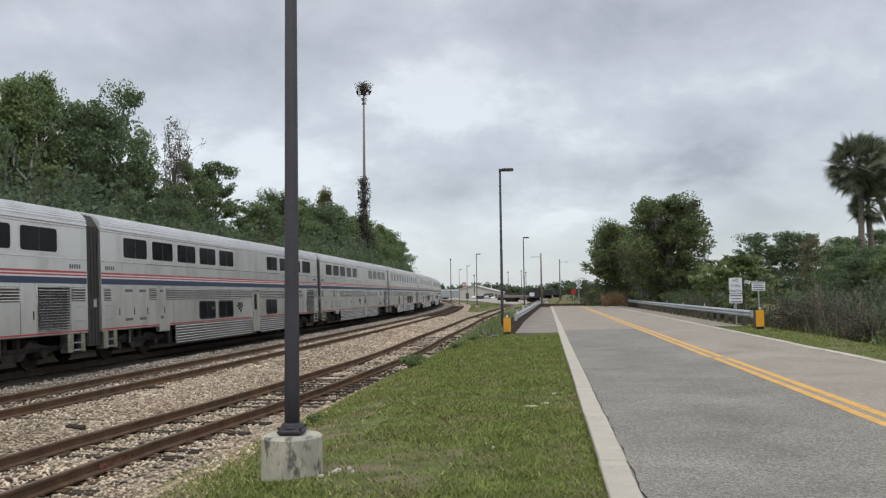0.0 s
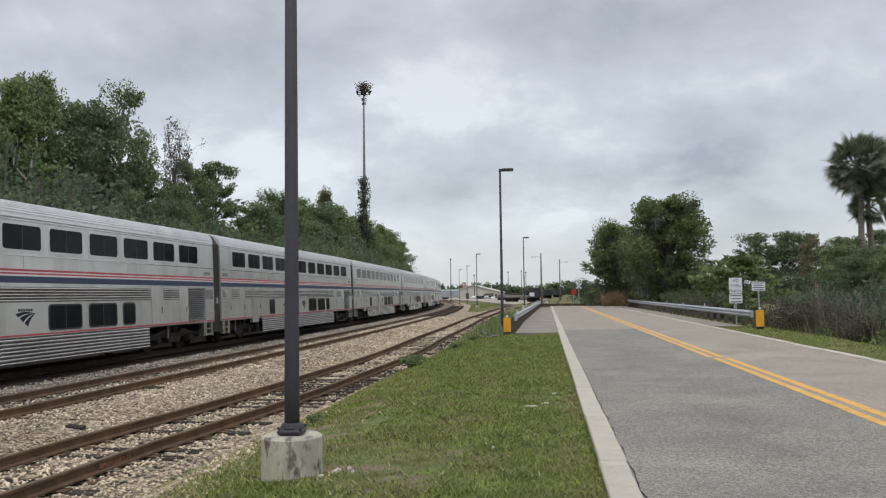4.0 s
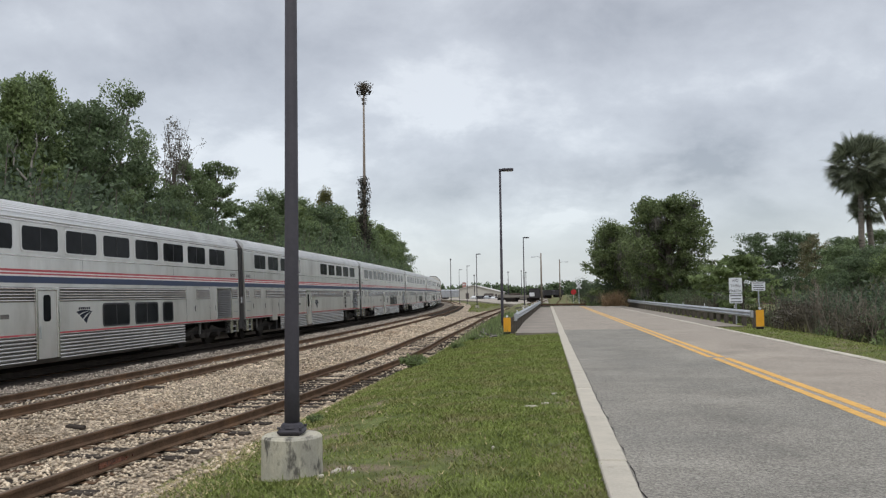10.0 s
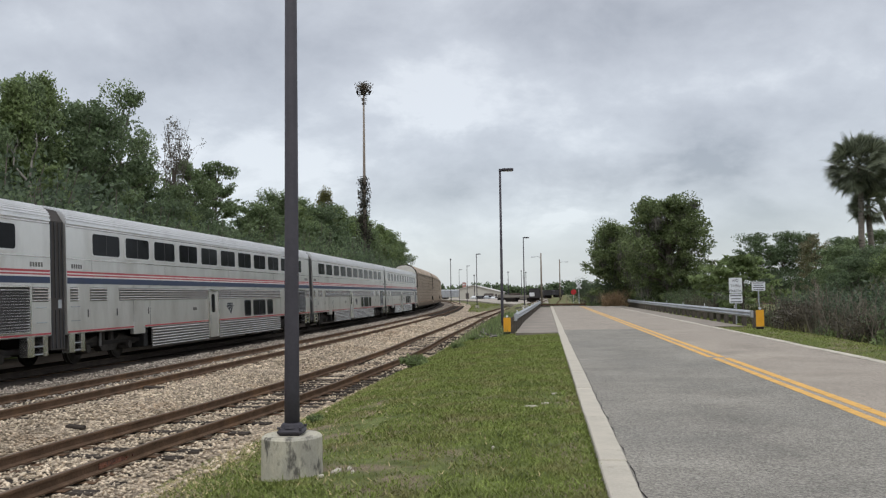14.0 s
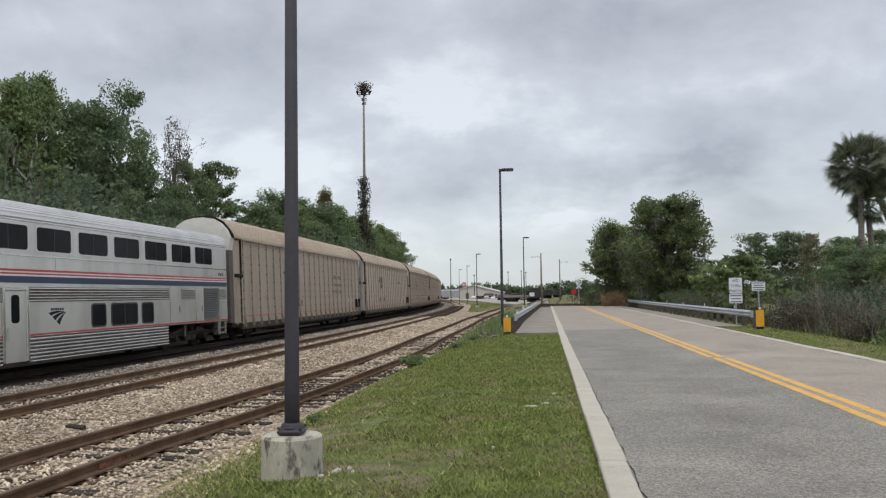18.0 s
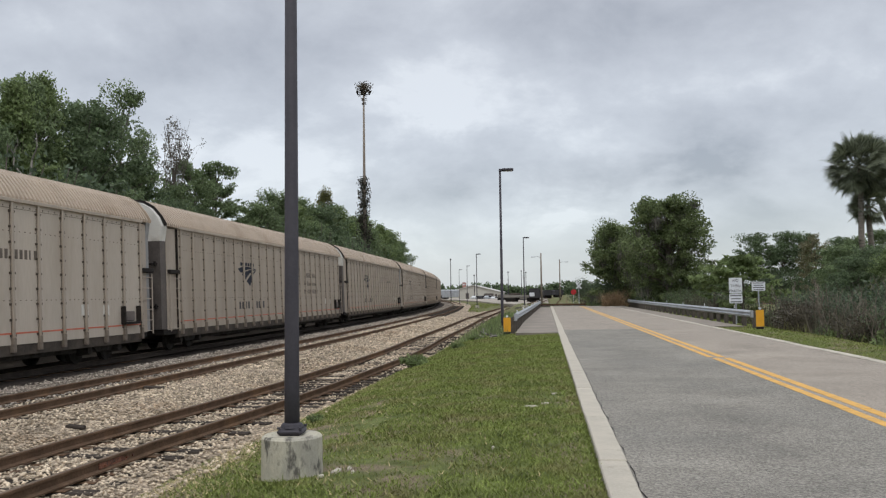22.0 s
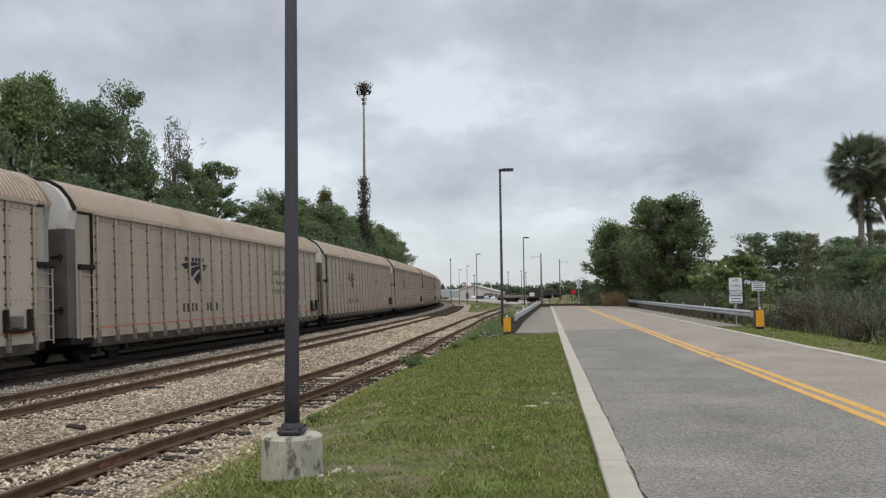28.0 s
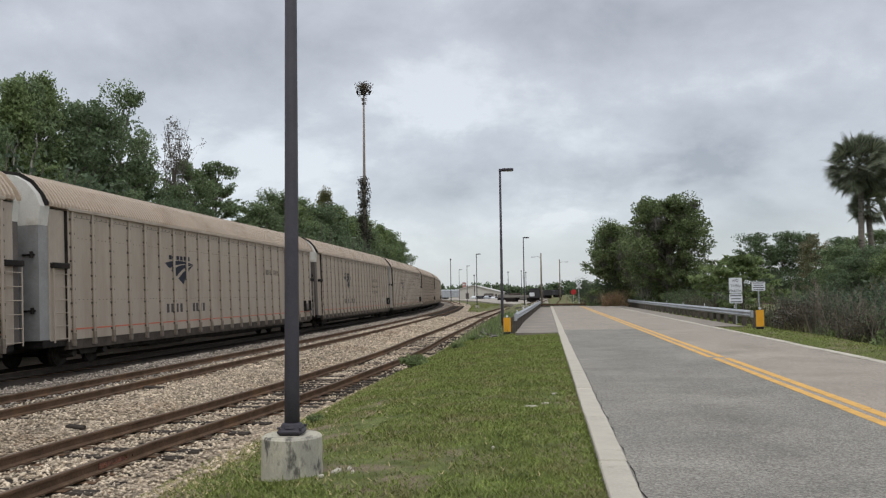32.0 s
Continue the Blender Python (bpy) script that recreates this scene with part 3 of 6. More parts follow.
        far.add([(*p, h) for h in (lo, hi) for p in (a, b, c, d)], [(3, 2, 1, 0), (4, 5, 6, 7), (0, 1, 5, 4), (1, 2, 6, 5), (2, 3, 7, 6), (3, 0, 4, 7)])
    tagged(part("tie_row", far, M_TIE, track), kind="stuff")
    return track


build_track("track_main", "rusty main line track under the passing train", -560, 800, lambda s: 0.0, RAIL_Z, 0.026, (6, 40), steel=M_SHADERAIL)
build_track("track_middle", "rusty curved track on pale ballast", -560, 420, lambda s: OFF_MID, RAIL_Z, 0.0, (6, 55))
build_track("track_siding", "old rusty siding track half sunk in ballast", -40, 172, near_off, NEAR_Z, 0.0, (4, 60), True)


def old_ties():
    """A joint in the near rail and two old ties left in the ballast."""
    track = bpy.data.objects["track_siding"]
    s, o = s_off(-5.86, 11.18)
    o = near_off(s) + 0.753
    for side in (-1, 1):
        sec = [[(*arc(q, o + side * (0.014 + w)), NEAR_Z - 0.172 + h) for w, h in ((0.0, 0.04), (0.022, 0.045), (0.018, 0.12), (0.0, 0.125))] for q in (s - 0.48, s, s + 0.48)]
        bar = part("joint_bar", Geo().loft(sec), M_JOINT, track, "flaking orange-red joint bar")
        for dq in (-0.36, -0.2, 0.2, 0.36):
            a, b = arc(s + dq, o + side * 0.03), arc(s + dq, o + side * 0.06)
            part("joint_bolt", Geo().tube((*a, NEAR_Z - 0.09), (*b, NEAR_Z - 0.09), 0.017, n=6), M_JOINT, bar)
    for x, y, ln, turn in ((-8.6, 14.27, 0.36, -4), (-9.72, 19.54, 0.5, 3)):
        p, q = s_off(x, y)
        t = part("old_tie", Geo().box((-ln / 2, -0.07, -0.12), (ln / 2, 0.07, 0.02), 0.02), M_TIE)
        tagged(t, "short dark piece of an old wooden tie in the ballast", "old tie", group="old tie pieces")
        t.matrix_basis = pose(x, y, ballast_z(p, q) + 0.05, 6, 4, turn)


def ballast_z(s, off):
    """The height of the ballast bed across the three tracks."""
    n = near_off(s)
    if s > 108 and 7.6 < off < n - 2.0:
        return -1.1
    rows = [(-6.0, -0.78), (-3.4, -0.80), (-2.0, RAIL_Z - 0.20), (OFF_MID + 1.6, RAIL_Z - 0.20), (n - 1.9, NEAR_Z - 0.19), (n - 1.4, NEAR_Z - 0.225), (n + 1.2, NEAR_Z - 0.235), (n + 1.8, NEAR_Z - 0.27), (n + 3.0, -1.2)]
    return lerp_rows(rows, off)


def build_ballast():
    ss = list(np.arange(-560, 0, 20)) + list(np.arange(0, 60, 1.0)) + list(np.arange(60, 160, 4)) + list(np.arange(160, 420, 15))
    os_ = list(np.arange(-6.0, 13.2, 0.3))
    co = []
    for s in ss:
        for o in os_:
            x, y = arc(s, o)
            b = 0.028 * noise.noise((x * 1.7, y * 1.7, 0)) + 0.03 * noise.noise((x * 0.5, y * 0.5, 3))
            co.append((x, y, ballast_z(s, o) + b))
    n = len(os_)
    fs = [(j * n + i, j * n + i + 1, (j + 1) * n + i + 1, (j + 1) * n + i) for j in range(len(ss) - 1) for i in range(n - 1)]
    # dark faces paint the train's shade out to 2 m
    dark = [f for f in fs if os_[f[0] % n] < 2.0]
    grey = [f for f in fs if 2.0 <= os_[f[0] % n] < 4.4]
    pale = [f for f in fs if os_[f[0] % n] >= 4.4]
    mid = new("grey_ballast_bed", raw_mesh("grey_ballast_bed", co, grey, M_BALLAST_GREY, True))
    tagged(mid, "greyed darker ballast beside the main track", "ballast", kind="structure")
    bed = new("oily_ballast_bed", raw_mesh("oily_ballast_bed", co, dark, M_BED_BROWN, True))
    tagged(bed, "ballast under the main track, painted dark with the train's shade", "ballast", kind="structure")
    ob = new("ballast", raw_mesh("ballast", co, pale, M_BALLAST, True))
    tagged(ob, "pale crushed limestone ballast bed", "ballast", kind="structure")


build_ballast()
old_ties()


def scatter_stones():
    """Loose crushed stones, thickest where they lie nearest the road."""
    rng = np.random.default_rng(3)
    shapes = []
    for k in range(8):
        pts = np.array([(-1, 0, 0), (0, -1, 0), (1, 0, 0), (0, 1, 0), (0, 0, -1), (0, 0, 1)], float)
        shapes.append(pts * rng.uniform(0.7, 1.25, (6, 1)) + rng.uniform(-0.3, 0.3, (6, 3)))
    quads = np.array([(0, 1, 5), (1, 2, 5), (2, 3, 5), (3, 0, 5), (1, 0, 4), (2, 1, 4), (3, 2, 4), (0, 3, 4)])
    co, grey = [], []
    count = 0
    while count < 62000:
        s = 6.5 + 75 * rng.random() ** 2.3
        o = rng.uniform(1.85, near_off(s) + (3.6 if s < 12 else 2.8))
        if o > near_off(s) + grass_edge(s) - 0.2 and rng.random() < 0.35 + (0.4 if s < 14 else 0.9) * (o - near_off(s) - grass_edge(s) + 0.2):
            continue
        dn = abs(o - near_off(s))
        if abs(dn - 0.753) < 0.07 or abs(abs(o - OFF_MID) - 0.753) < 0.07:
            continue
        x, y = arc(s, o)
        gz = max(ballast_z(s, o), ground_z(x, y))
        r = rng.uniform(0.018, 0.042) * (1.0 if s < 25 else 1.25 if s < 45 else 1.7)
        p = shapes[rng.integers(8)] * r * np.array([1.2, 1.0, 0.75])
        a, b = rng.uniform(0, 6.28), rng.uniform(-0.6, 0.6)
        ca, sa, cb, sb = math.cos(a), math.sin(a), math.cos(b), math.sin(b)
        rot = np.array([[ca, -sa, 0], [sa, ca, 0], [0, 0, 1]]) @ np.array([[1, 0, 0], [0, cb, -sb], [0, sb, cb]])
        co.append(p @ rot.T + (x, y, gz + r * 0.45))
        grey.append(o < 4.4)
        count += 1
    grey = np.array(grey)
    for flag, m_, label in ((False, M_STONE, "loose pale crushed limestone between the rails"), (True, M_STONE_GREY, "loose greyed crushed stone beside the main track")):
        pick = [c for c, g_ in zip(co, grey) if g_ == flag]
        fs = np.concatenate([quads + 6 * i for i in range(len(pick))])
        tagged(new("loose_stones", raw_mesh("loose_stones", np.concatenate(pick), fs, m_)), label, "ballast stones", kind="stuff")


scatter_stones()


# ---- train ----
CAR, RACK = 25.91, 28.17


def rounded_rect(y0, y1, z0, z1, r, n=3):
    pts = []
    for cy, cz, a0 in ((y1 - r, z1 - r, 0), (y0 + r, z1 - r, 90), (y0 + r, z0 + r, 180), (y1 - r, z0 + r, 270)):
        for i in range(n + 1):
            a = radians(a0 + 90 * i / n)
            pts.append((cy + r * math.cos(a), cz + r * math.sin(a)))
    return pts


def window_parts(parent, y0, y1, z0, z1, side, bars=1, label="", glass=None, rim=None):
    """A window with a rubber surround, a dark pane and a middle bar."""
    x = 1.552 * side
    ring = Geo()
    o = rounded_rect(y0 - 0.05, y1 + 0.05, z0 - 0.05, z1 + 0.05, 0.12)
    i = rounded_rect(y0, y1, z0, z1, 0.10)
    n = len(o)
    vs = [(x - 0.02 * side, *p) for p in o] + [(x + 0.012 * side, *p) for p in o] + [(x + 0.012 * side, *p) for p in i] + [(x - 0.02 * side, *p) for p in i]
    fs = []
    for k in range(3):
        fs += [(k * n + a, k * n + (a + 1) % n, (k + 1) * n + (a + 1) % n, (k + 1) * n + a) for a in range(n)]
    ring.add(vs, fs)
    w = part("window", ring, rim or M_FRAME, parent, label)
    pane = Geo()
    pane.loft([[(x - 0.02 * side, *p) for p in i], [(x + 0.004 * side, *p) for p in i]])
    part("pane", pane, glass or M_GLASS, w)
    for b in range(bars if side > 0 else 0):
        yc = y0 + (y1 - y0) * (b + 1) / (bars + 1)
        part("bar", Geo().box((min(x, x + 0.010 * side), yc - 0.018, z0), (max(x, x + 0.010 * side), yc + 0.018, z1)), M_RUBBER, w)


def fluted(name, car, y0, y1, z0, z1, count, side, x=1.55):
    """Half-round polished ribs, proud of a dull backing sheet that paints in the groove shade."""
    h = (z1 - z0) / count
    prof = [(x - 0.01, z0)]
    for k in range(count):
        zc = z0 + h * (k + 0.5)
        prof.append((x + 0.001, zc - 0.31 * h))
        for j in range(7):
            a = math.pi * j / 6
            prof.append((x + 0.010 + 0.034 * math.sin(a), zc - 0.29 * h * math.cos(a)))
        prof.append((x + 0.001, zc + 0.31 * h))
    prof.append((x - 0.01, z1))
    g = Geo().loft([[(px * side, y, pz) for px, pz in prof] for y in (y0, y1)])
    pan = part(name, g, M_FLUTE, car, "polished horizontal ribs")
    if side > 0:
        part("backing_sheet", Geo().box((x - 0.01, y0, z0), (x + 0.006, y1, z1)), M_GROOVE, pan, "dark backing sheet with painted groove shade")


def truck_parts(car, y, gauge_z=0.0, base=2.6, wheel_r=0.44):
    truck = part("truck", Geo().box((-0.55, y - 0.35, 0.45), (0.55, y + 0.35, 0.78), 0.05), M_UNDER, car, "sooty steel truck")
    for side in (-1, 1):
        g = Geo()
        g.loft([[(side * 1.02, y + dy, z), (side * 1.24, y + dy, z), (side * 1.24, y + dy, z + h), (side * 1.02, y + dy, z + h)]
                for dy, z, h in ((-base / 2 - 0.45, 0.46, 0.16), (-base / 2, 0.50, 0.22), (-0.7, 0.62, 0.22), (-0.4, 0.32, 0.34), (0.4, 0.32, 0.34), (0.7, 0.62, 0.22), (base / 2, 0.50, 0.22), (base / 2 + 0.45, 0.46, 0.16))])
        part("side_frame", g, M_TRUCK, truck)
        for dy in (-0.28, 0.28):
            part("spring", Geo().tube((side * 1.13, y + dy, 0.64), (side * 1.13, y + dy, 0.98), 0.12, n=8), M_TRUCK, truck)
        part("damper", Geo().tube((side * 1.3, y - 0.65, 0.5), (side * 1.3, y - 0.62, 0.98), 0.05, n=6), M_GRILLE, truck)
    for dy in (-base / 2, base / 2):
        ax = part("wheelset", Geo().tube((-0.75, y + dy, wheel_r), (0.75, y + dy, wheel_r), 0.09, n=8), M_UNDER, truck)
        for side in (-1, 1):
            w = Geo()
            w.tube((side * 0.69, y + dy, wheel_r), (side * 0.73, y + dy, wheel_r), wheel_r + 0.025, n=20)
            w.tube((side * 0.73, y + dy, wheel_r), (side * 0.82, y + dy, wheel_r), wheel_r, n=20)
            w.tube((side * 0.82, y + dy, wheel_r), (side * 0.84, y + dy, wheel_r), wheel_r * 0.85, n=16)
            w.tube((side * 0.9, y + dy, wheel_r), (side * 1.3, y + dy, wheel_r), 0.17, 0.13, n=10)
            part("wheel", w, M_TRUCK, truck)


def swoosh(parent, yc, zc, wide, high, x, material, name_bar=True):
    """The railway's mark, as three plain bands that sweep up to one tip, under a row of bars."""
    tip = Vector((0.5, 0.42))
    left, foot = Vector((-0.5, 0.42)), Vector((0.12, -0.58))
    for a0, a1, ctrl in ((0.0, 0.24, Vector((-0.02, 0.62))), (0.33, 0.62, Vector((0.08, 0.40))), (0.71, 1.0, Vector((0.22, 0.16)))):
        rows = []
        for i in range(7):
            t = i / 6 * 0.985
            q = []
            for al, spread in ((a0, 0.10), (a1, -0.10)):
                s_ = left.lerp(foot, al)
                c_ = ctrl + Vector((0, spread))
                q.append(s_ * (1 - t) ** 2 + c_ * 2 * t * (1 - t) + tip * t * t)
            hi, lo = q
            rows.append([(xx, yc + wide * v[0], zc + high * v[1]) for xx, v in ((x, hi), (x, lo), (x - 0.006, lo), (x - 0.006, hi))])
        part("mark_band", Geo().loft(rows), material, parent)
    if name_bar:
        for i in range(6):
            y0 = yc - wide * 0.36 + wide * i * 0.125
            part("name_bar", Geo().box((x - 0.006, y0, zc + high * 0.60), (x, y0 + wide * 0.085, zc + high * 0.80)), material, parent)


def passenger_car(label, upper, lower, panels=(), blind=(), vents=(), door_y=10.7, logo_y=13.15):
    """A bilevel stainless-steel passenger car; y runs from its leading end, x>0 is the side towards the road."""
    car = new("passenger_car")
    tagged(car, label, "passenger car", group="passenger cars of the train")
    L0, L1 = 0.52, CAR - 0.23
    body = Geo()
    prof = [(-1.50, 0.96), (1.50, 0.96), (1.55, 0.99), (1.55, 4.14), (1.53, 4.25), (-1.53, 4.25), (-1.55, 4.14), (-1.55, 0.99)]
    body.loft([[(x, y, z) for x, z in prof] for y in (L0, L1)])
    part("body", body, M_STEEL, car)
    # roof, ribbed along its length
    prof = [(-1.53, 4.25)]
    top = []
    n = 33
    for i in range(n + 1):
        a = math.pi * i / n
        x = 1.545 * math.cos(a)
        z = 4.25 + 0.63 * math.sin(a) ** 0.66 if 0 < i < n else 4.25
        top.append((x, z))
    ribbed = []
    for (xa, za), (xb, zb) in zip(top, top[1:]):
        nx, nz = zb - za, xa - xb
        ln = math.hypot(nx, nz) or 1
        nx, nz = -nx / ln * -1, nz / ln
        for t, h in ((0.0, 0.0), (0.08, 0.030), (0.50, 0.030), (0.58, 0.0)):
            ribbed.append((xa + (xb - xa) * t + nx * h, za + (zb - za) * t + nz * h))
    ribbed.append(top[-1])
    roof = Geo().loft([[(x, y, z) for x, z in ribbed] for y in (L0, L1)])
    part("roof", roof, M_ROOF, car, "pale ribbed steel roof")
    for side in (1, -1):
        for z0, z1, m_, nm in ((2.79, 2.85, M_RED, "red_stripe"), (2.755, 2.785, M_WHITE, "white_stripe"), (2.705, 2.75, M_RED, "red_stripe"), (2.66, 2.70, M_WHITE, "white_stripe"),
                               (2.47, 2.655, M_BLUE, "blue_stripe"), (1.01, 1.06, M_RED, "red_sill_stripe")):
            x = sorted((1.55 * side, 1.5535 * side))
            part(nm, Geo().box((x[0], L0 + 0.03, z0), (x[1], L1 - 0.03, z1)), m_, car)
        for zb, hb in ((3.20, 0.035), (4.17, 0.03)):
            xs = sorted((1.548 * side, 1.566 * side))
            part("belt_rail", Geo().box((xs[0], L0 + 0.02, zb), (xs[1], L1 - 0.02, zb + hb), 0.006), M_FLUTE, car)
        for i in upper:
            y0 = 1.95 + 2.055 * i
            window_parts(car, y0, y0 + 1.66, 3.38, 4.06, side)
        for i in blind:
            y0 = 1.95 + 2.055 * i
            if i == blind[0]:
                window_parts(car, y0, y0 + 1.6, 3.39, 4.05, side, 1, "window blanked with pale panels", M_SHEDROOF, M_RUBBER)
            else:
                part("blanked_window", flat_panel(y0, y0 + 1.6, 3.39, 4.05, side), M_STEEL, car)
        for y0, y1 in lower:
            window_parts(car, y0, y1, 1.16, 1.82, side, 1 if y1 - y0 > 1 else 0, rim=M_RUBBER)
        # door with a tall pane
        D = door_y
        frame_ = Geo()
        for a, b in (((1.545, D, 0.33), (1.60, D + 0.1, 2.36)), ((1.545, D + 1.0, 0.33), (1.60, D + 1.1, 2.36)), ((1.545, D + 0.1, 2.26), (1.60, D + 1.0, 2.36))):
            frame_.box((min(a[0] * side, b[0] * side), a[1], a[2]), (max(a[0] * side, b[0] * side), b[1], b[2]), 0.008)
        xd = sorted((1.50 * side, 1.562 * side))
        door = part("door", Geo().box((xd[0], D + 0.1, 0.33), (xd[1], D + 1.0, 2.26), 0.01), M_STEEL, car, "plain steel entrance door")
        part("door_frame", frame_, M_FLUTE, door)
        xw = sorted((1.555 * side, 1.567 * side))
        pane = Geo().loft([[(xx, *p) for p in rounded_rect(D + 0.38, D + 0.72, 1.38, 2.14, 0.09)] for xx in xw])
        part("door_pane", pane, M_GLASS, door)
        part("door_handle", Geo().tube((1.59 * side, D + 0.2, 0.9), (1.59 * side, D + 0.2, 1.25), 0.015, n=6), M_GALV, door)
        # fluted panels, broken by the door and the flat panels
        first = max([b_ for _, b_ in panels], default=3.44) + 0.06
        fluted("fluted_panel", car, first, D - 0.02, 1.94, 2.36, 5, side)
        fluted("fluted_panel", car, D + 1.12, 20.2, 1.94, 2.36, 5, side)
        fluted("fluted_skirt", car, 5.72, D - 0.02, 0.26, 0.97, 7, side)
        fluted("fluted_skirt", car, D + 1.12, 20.0, 0.26, 0.97, 7, side)
        gaps = [(21.15, 22.45), (24.84, 25.55), (0.68, 1.1)] + ([(1.75, 2.75)] if not panels else [(3.72, 4.28)])
        for ya, yb in gaps:
            fluted("fluted_panel", car, ya, yb, 1.94, 2.36, 5, side)
        # equipment grille with slats
        g = part("grille", Geo().box((min(1.50 * side, 1.556 * side), 23.22, 1.13), (max(1.50 * side, 1.556 * side), 24.73, 2.35), 0.01), M_DARK, car, "dark louvred grille")
        sl = Geo()
        for k in range(15):
            z = 1.17 + k * 0.078
            sl.add([(1.556 * side, 23.26, z + 0.03), (1.556 * side, 24.69, z + 0.03), (1.584 * side, 24.69, z), (1.584 * side, 23.26, z), (1.556 * side, 23.26, z + 0.018), (1.556 * side, 24.69, z + 0.018)],
                   [(0, 1, 2, 3), (3, 2, 5, 4)])
        part("slats", sl, M_FLUTE, g)
        rim = Geo()
        for a, b in (((23.16, 1.07), (24.79, 1.13)), ((23.16, 2.35), (24.79, 2.41)), ((23.16, 1.13), (23.22, 2.35)), ((24.73, 1.13), (24.79, 2.35))):
            rim.box((min(1.54 * side, 1.575 * side), a[0], a[1]), (max(1.54 * side, 1.575 * side), b[0], b[1]), 0.006)
        part("grille_rim", rim, M_FLUTE, g)
        if side < 0:
            continue
        # access panels
        for y0, y1 in ((1.12, 1.72),) + (panels or ((2.8, 3.45), (4.5, 5.6))) + ((20.3, 21.1), (22.5, 23.13)):
            tall = (y0, y1) in panels
            pn = part("access_panel", flat_panel(y0, y1, 1.15 if tall else 1.10, 2.42 if tall else 1.92, side), M_STEEL, car)
            if tall:
                for z in (1.30, 2.27):
                    part("vent", Geo().box((1.555, y0 + 0.2, z - 0.045), (1.566, y1 - 0.2, z + 0.045), 0.004), M_GRILLE, pn)
            part("latch", Geo().box((min(1.56 * side, 1.572 * side), y1 - 0.12, 1.45), (max(1.56 * side, 1.572 * side), y1 - 0.08, 1.68)), M_RUBBER, pn)
        part("skirt_box", Geo().box((1.40, 4.45, 0.78), (1.565, 5.25, 1.22), 0.015), M_STEEL, car, "dented steel box over the truck")
        part("battery_box", Geo().box((0.9, 5.40, 0.30), (1.42, 5.70, 0.96), 0.02), M_DARK, car)
        for ys in (4.48, 5.66, 20.25, 22.48):
            part("panel_seam", Geo().box((1.549, ys - 0.008, 1.07), (1.5525, ys + 0.008, 2.46)), M_RUBBER, car)
        for ys in (1.9, 6.9, 13.1, 19.2):
            part("panel_seam", Geo().box((1.549, ys - 0.006, 2.87), (1.5525, ys + 0.006, 3.20)), M_GRILLE, car)
        # end steps and grab irons
        for y0, y1 in ((0.60, 1.44), (CAR - 1.30, CAR - 0.40)):
            sec = ((1.30, 0.42), (1.55, 0.42), (1.55, 0.99), (1.30, 0.99))
            stp = part("corner_step", Geo().loft([[(s_ * side, y, z) for s_, z in sec] for y in (y0, y0 + 0.30)]), M_FLUTE, car, "ribbed steel corner step")
            part("step_cheek", Geo().loft([[(s_ * side, y, z) for s_, z in sec] for y in (y1 - 0.22, y1)]), M_FLUTE, stp)
            for z in (0.46, 0.68):
                part("tread", Geo().box((min(1.25 * side, 1.53 * side), y0 + 0.3, z), (max(1.25 * side, 1.53 * side), y1 - 0.22, z + 0.03)), M_GALV, stp)
        for y in (0.86, CAR - 0.75):
            ir = part("grab_iron", Geo().tube((1.60 * side, y - 0.2, 1.36), (1.60 * side, y + 0.25, 1.36), 0.014, n=6), M_GALV, car)
            part("grab_iron", Geo().tube((1.60 * side, y - 0.2, 1.78), (1.60 * side, y + 0.25, 1.78), 0.014, n=6), M_GALV, car)
        # car number, as plain bars
        for yb in (0.78, CAR - 1.15):
            for i in range(5):
                part("number_bar", Geo().box((min(1.55 * side, 1.554 * side), yb + i * 0.12, 2.93), (max(1.55 * side, 1.554 * side), yb + i * 0.12 + 0.08, 3.06)), M_GRILLE, car)
        swoosh(car, logo_y, 1.47, 0.86, 0.36, 1.556 * side if side > 0 else -1.55, M_LOGO)
        for y, z in vents:
            part("vent_box", Geo().box((min(1.55 * side, 1.575 * side), y, z), (max(1.55 * side, 1.575 * side), y + 0.45, z + 0.22), 0.01), M_DIAPH, car)
        part("sign_plate", Geo().box((min(1.55 * side, 1.556 * side), 9.25, 1.5), (max(1.55 * side, 1.556 * side), 9.6, 1.62)), M_GRILLE, car)
    # underside, trucks, end doors
    part("underframe", Geo().box((-1.25, 0.5, 0.5), (1.25, CAR - 0.5, 0.66), 0.03).box((-1.2, 6.0, 0.3), (1.2, 19.8, 0.6), 0.03), M_UNDER, car)
    # near-black filler blocks paint in the shade above the trucks
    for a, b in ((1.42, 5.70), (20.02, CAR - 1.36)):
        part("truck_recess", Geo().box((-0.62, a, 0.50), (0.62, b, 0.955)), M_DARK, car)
    for y in (3.35, CAR - 3.35):
        truck_parts(car, y)
    for y0, y1 in ((-0.20, 0.52),):
        dia = Geo()
        pr = [(-1.47, 0.55), (1.47, 0.55), (1.47, 4.3), (1.25, 4.66), (0.7, 4.82), (-0.7, 4.82), (-1.25, 4.66), (-1.47, 4.3)]
        dia.loft([[(x, y, z) for x, z in pr] for y in (y0, y1)])
        d_ = part("diaphragm", dia, M_DIAPH, car, "dark rubber gangway diaphragm")
        part("notice", Geo().box((1.47, 0.20, 1.75), (1.476, 0.37, 2.0)), M_GALV, d_, "small pale notice")
        for yy in (-0.12, 0.08, 0.28, 0.45):
            part("bellows_rib", Geo().box((1.465, yy - 0.03, 0.6), (1.49, yy + 0.03, 1.7)).box((1.465, yy - 0.03, 2.05), (1.49, yy + 0.03, 4.28)), M_RUBBER, d_)
    return car


